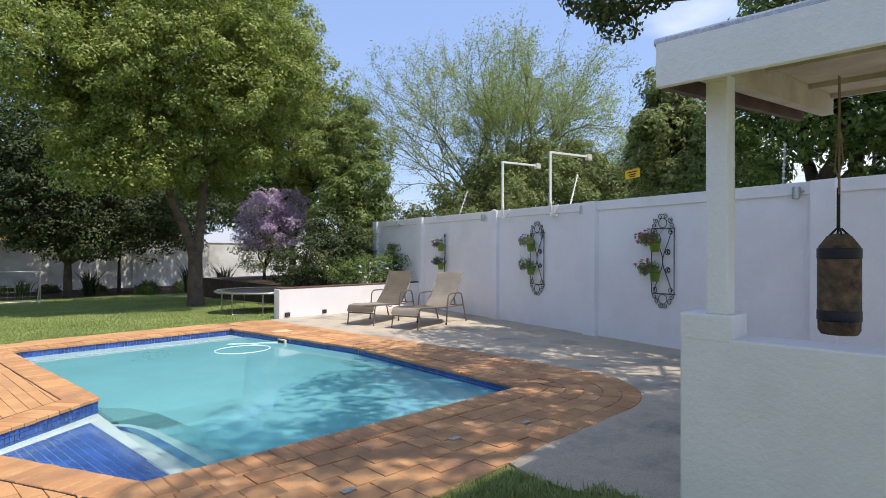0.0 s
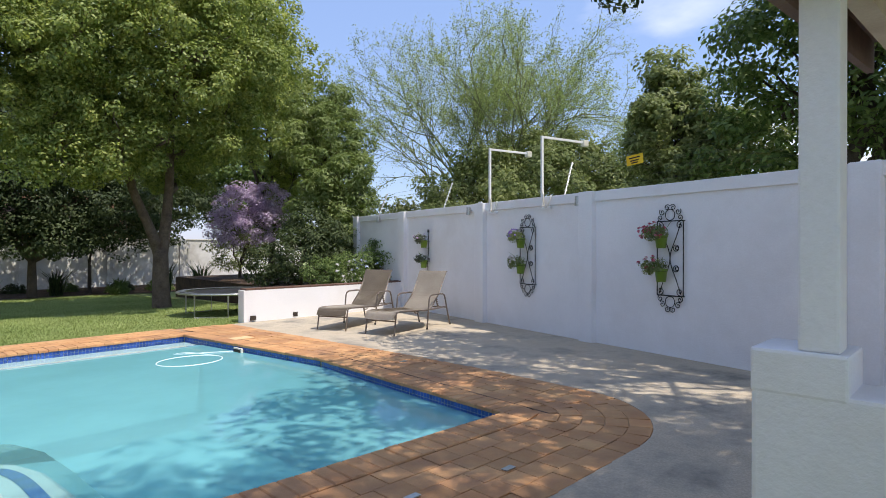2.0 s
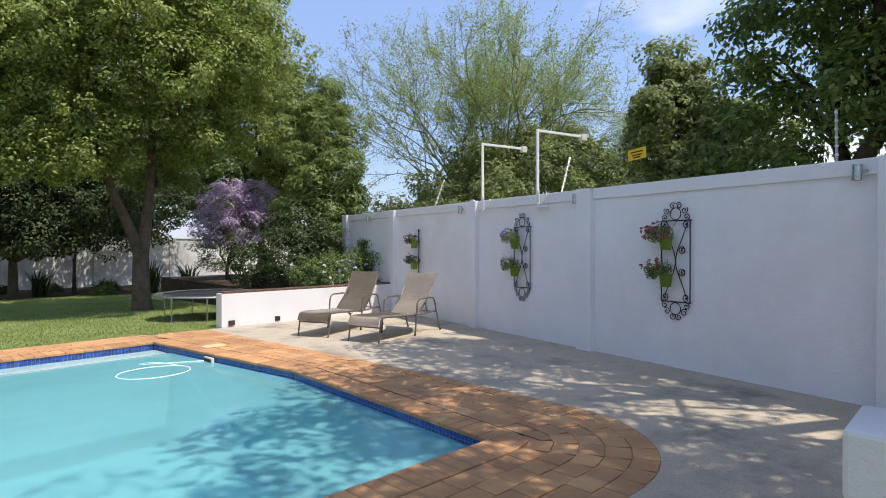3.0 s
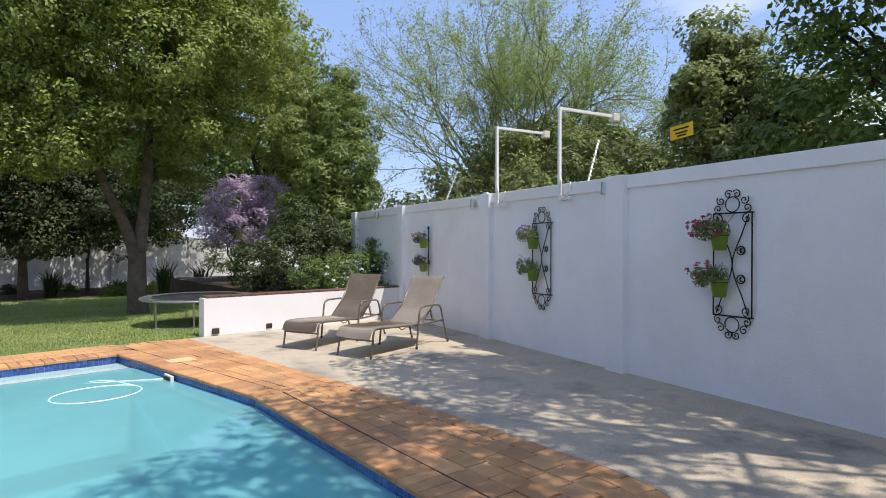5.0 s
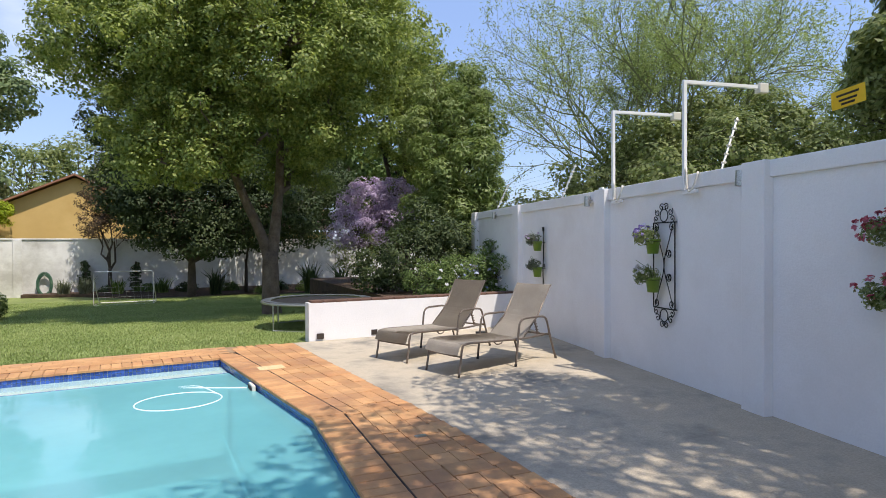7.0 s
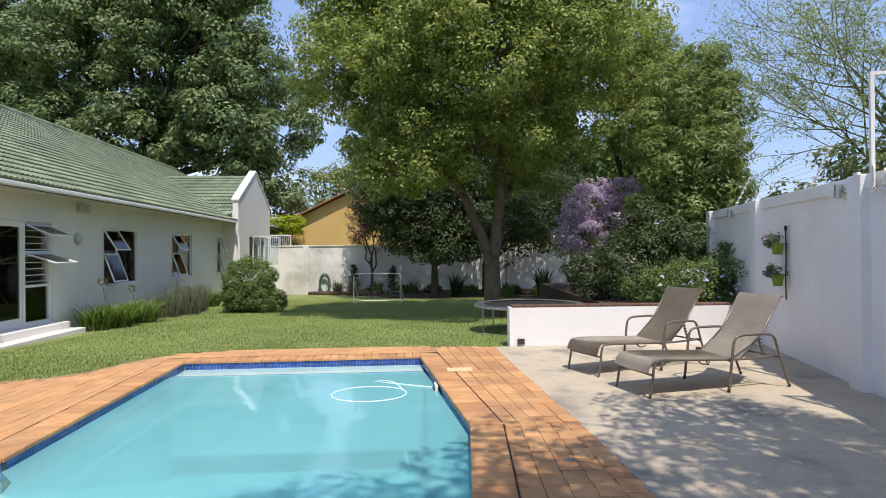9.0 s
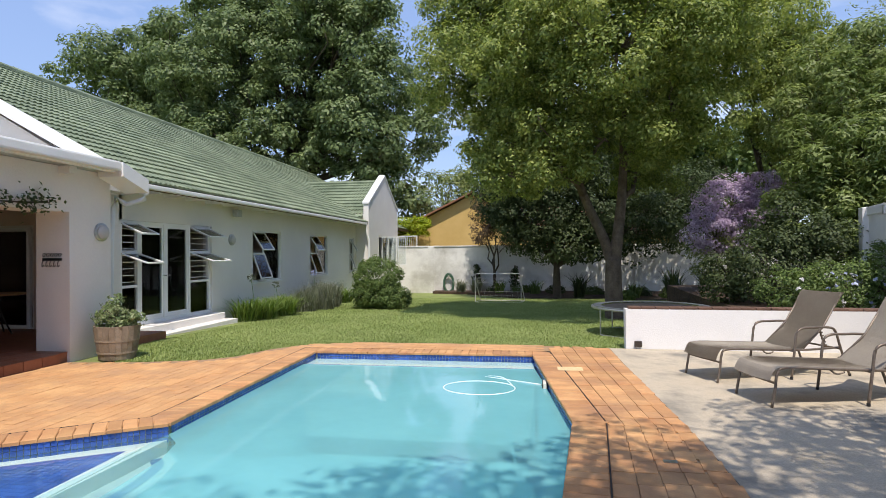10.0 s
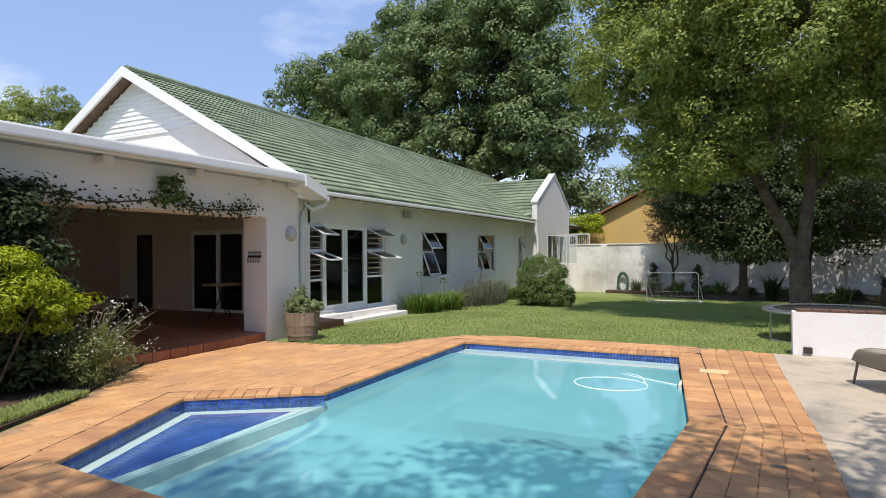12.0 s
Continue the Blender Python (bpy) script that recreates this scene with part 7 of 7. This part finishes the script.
def paving():
    bm = bmesh.new()
    prism(bm, PAVE[::-1], -0.06, -0.010, [POOL])
    bed = tagged(part("paving", bm, M_JOINT), "orange clay brick paving round the pool with sandy joints", "paving", kind="structure")
    rng = np.random.RandomState(12)
    COP = 0.30
    # coping: bricks end-on along the water's edge
    cop = empty("pool_coping", "orange brick coping with worn rounded edge round the pool", "coping", kind="structure")
    me = brick_mesh("coping_brick", 0.119, COP, 0.036, 0.008)
    me.materials.append(M_BRICK)
    N = len(POOL)
    for i in range(N):
        a, b = Vector(POOL[i]), Vector(POOL[(i + 1) % N])
        L = (b - a).length
        u = (b - a) / L
        out = Vector((u.y, -u.x))
        n = max(1, round(L / 0.124))
        for k in range(n):
            p = a + u * (k + 0.5) * L / n + out * (COP / 2 - 0.018)
            m = Matrix.Translation((p.x, p.y, 0.007 + rng.normal(0, 0.0012))) @ Matrix.Rotation(math.atan2(u.y, u.x) + rng.normal(0, 0.006), 4, 'Z') @ Matrix.Diagonal((L / n / 0.124, 1, 1, 1))
            sub("coping_brick", me, M_BRICK, cop, m)
        # corner piece
        c = Vector(POOL[(i + 1) % N])
        d = Vector(POOL[(i + 2) % N])
        u2 = (d - c).normalized()
        o2 = Vector((u2.y, -u2.x))
        if u.x * u2.y - u.y * u2.x > 0.02:
            w = COP - 0.02
            mid = (out + o2).normalized() * w * 1.12
            bm = bmesh.new()
            prism(bm, [tuple(c + (out + o2).normalized() * 0.004), tuple(c + out * w), tuple(c + mid), tuple(c + o2 * w)], -0.03, 0.006)
            part("corner_brick", bm, M_BRICK, cop)
    # dark open joint behind the coping
    ring = []
    for i in range(N):
        a, b, c = Vector(POOL[i - 1]), Vector(POOL[i]), Vector(POOL[(i + 1) % N])
        u, v = (b - a).normalized(), (c - b).normalized()
        k = Vector((u.y, -u.x)) + Vector((v.y, -v.x))
        ring.append((b, k / (1 + u.dot(v))))
    for i in range(N - 1):
        (a, ka), (b, kb) = ring[i], ring[(i + 1) % N]
        bm = bmesh.new()
        prism(bm, [tuple(a + ka * 0.293), tuple(b + kb * 0.293), tuple(b + kb * 0.283), tuple(a + ka * 0.283)], -0.012, 0.0045)
        part("expansion_joint", bm, M_DARK, bed)
    # running courses that follow the near and right sides
    W, Lb = 0.182, 0.225
    me = brick_mesh("paver", Lb - 0.006, W - 0.006, 0.05, 0.003)
    me.materials.append(M_BRICK)
    track = [(1.05, 3.80), (4.93, 3.62), (5.27, 6.95), (4.90, 10.42), (4.84, 11.25)]
    count = 0
    far = []
    base = []
    for i in range(len(track) - 1):
        a, b = Vector(track[i]), Vector(track[i + 1])
        u = (b - a).normalized()
        out = Vector((u.y, -u.x))
        if base:
            p0 = base[-1][1]
            a0, a1 = math.atan2(p0.y, p0.x), math.atan2(out.y, out.x)
            steps = max(2, int(abs(a1 - a0) / 0.10))
            for k in range(1, steps):
                t = a0 + (a1 - a0) * k / steps
                base.append((a, Vector((math.cos(t), math.sin(t)))))
        n = max(2, int((b - a).length / 0.25))
        base += [(a.lerp(b, k / n), out) for k in range(n + 1)]
    span = []
    for p, v in base:
        d = COP + 0.1
        while d < 1.45 and inside(p + v * d, PAVE):
            d += 0.01
        span.append(d - COP + 0.0)
    for r in range(5):
        pts = [(p + v * (COP - 0.008 + w * (r + 0.5) / 5), v, w / 5) for (p, v), w in zip(base, span)]
        seg = [(pts[k + 1][0] - pts[k][0]).length for k in range(len(pts) - 1)]
        total = sum(seg)
        s = (0.1 + 0.4 * (r % 2)) * Lb
        while s < total - Lb / 2:
            s0, k = s, 0
            while s0 > seg[k] and k < len(seg) - 1:
                s0 -= seg[k]
                k += 1
            t = min(1, s0 / max(1e-6, seg[k]))
            p = pts[k][0].lerp(pts[k + 1][0], t)
            v = pts[k][1].lerp(pts[k + 1][1], t).normalized()
            w = pts[k][2] + (pts[k + 1][2] - pts[k][2]) * t
            if p.y < 11.3 and w > 0.1:
                m = Matrix.Translation((p.x, p.y, rng.normal(0, 0.002))) @ Matrix.Rotation(math.atan2(v.x, -v.y) + rng.normal(0, 0.010), 4, 'Z') @ Matrix.Diagonal((1, w / W, 1, 1))
                sub("paver", me, M_BRICK, bed, m)
            s += Lb
    # far side and the wide terrace towards the house, smaller bricks
    small = brick_mesh("terrace_brick", 0.230, 0.113, 0.05, 0.003)
    rows = []
    for r in range(5):
        for k in range(18):
            x, y = 1.2 + k * 0.235 + 0.11 * (r % 2), 10.42 + 0.37 + r * 0.117
            if inside((x, y), PAVE) and x < 5.0:
                rows.append(Matrix.Translation((x, y, rng.normal(0, 0.0015))))
    clear = [(POOL[3][0] - 0.12, 10.75), (POOL[3][0] - 0.10, 6.50), (0.27, 5.70), (0.19, 5.52), (1.0, 3.62), (6, 3.4), (6, 10.75)]
    for i in range(-9, 44):
        for j in range(-2, 80):
            x, y = -2.0 + i * 0.117, 2.3 + j * 0.235 + 0.117 * (i % 2)
            if x > 1.9 or (x > 0.95 and y > 2.5 and y < 10.7 and inside((x, y), clear)):
                continue
            q = [(x + dx, y + dy) for dx in (-0.06, 0.06) for dy in (-0.115, 0.115)]
            if all(inside(c, PAVE) for c in q) and not inside((x, y), clear) and not (y < 3.4 and x > 1.0):
                rows.append(Matrix.Translation((x, y, rng.normal(0, 0.0015))) @ Matrix.Rotation(math.pi / 2 + rng.normal(0, 0.006), 4, 'Z'))
    joined_tiles("terrace_bricks", rows, small, M_BRICKS, bed, "sun-faded orange clay bricks")
    # skimmer lid, drain slots
    part("skimmer_lid", boxes((5.22, 5.55, 9.25, 9.48, -0.004, 0.008), bev=0.003), mat("pale_brick_lid", (0.62, 0.45, 0.24), (0.70, 0.53, 0.30), 4, 0.8), bed, "pale square skimmer lid")
    for x, y in ((1.95, 2.75), (3.15, 2.95), (3.9, 2.8), (5.9, 6.0)):
        part("drain_cover", boxes((x - 0.05, x + 0.05, y - 0.025, y + 0.025, 0.002, 0.008)), M_STEEL, bed, "small metal drain cover")


paving()
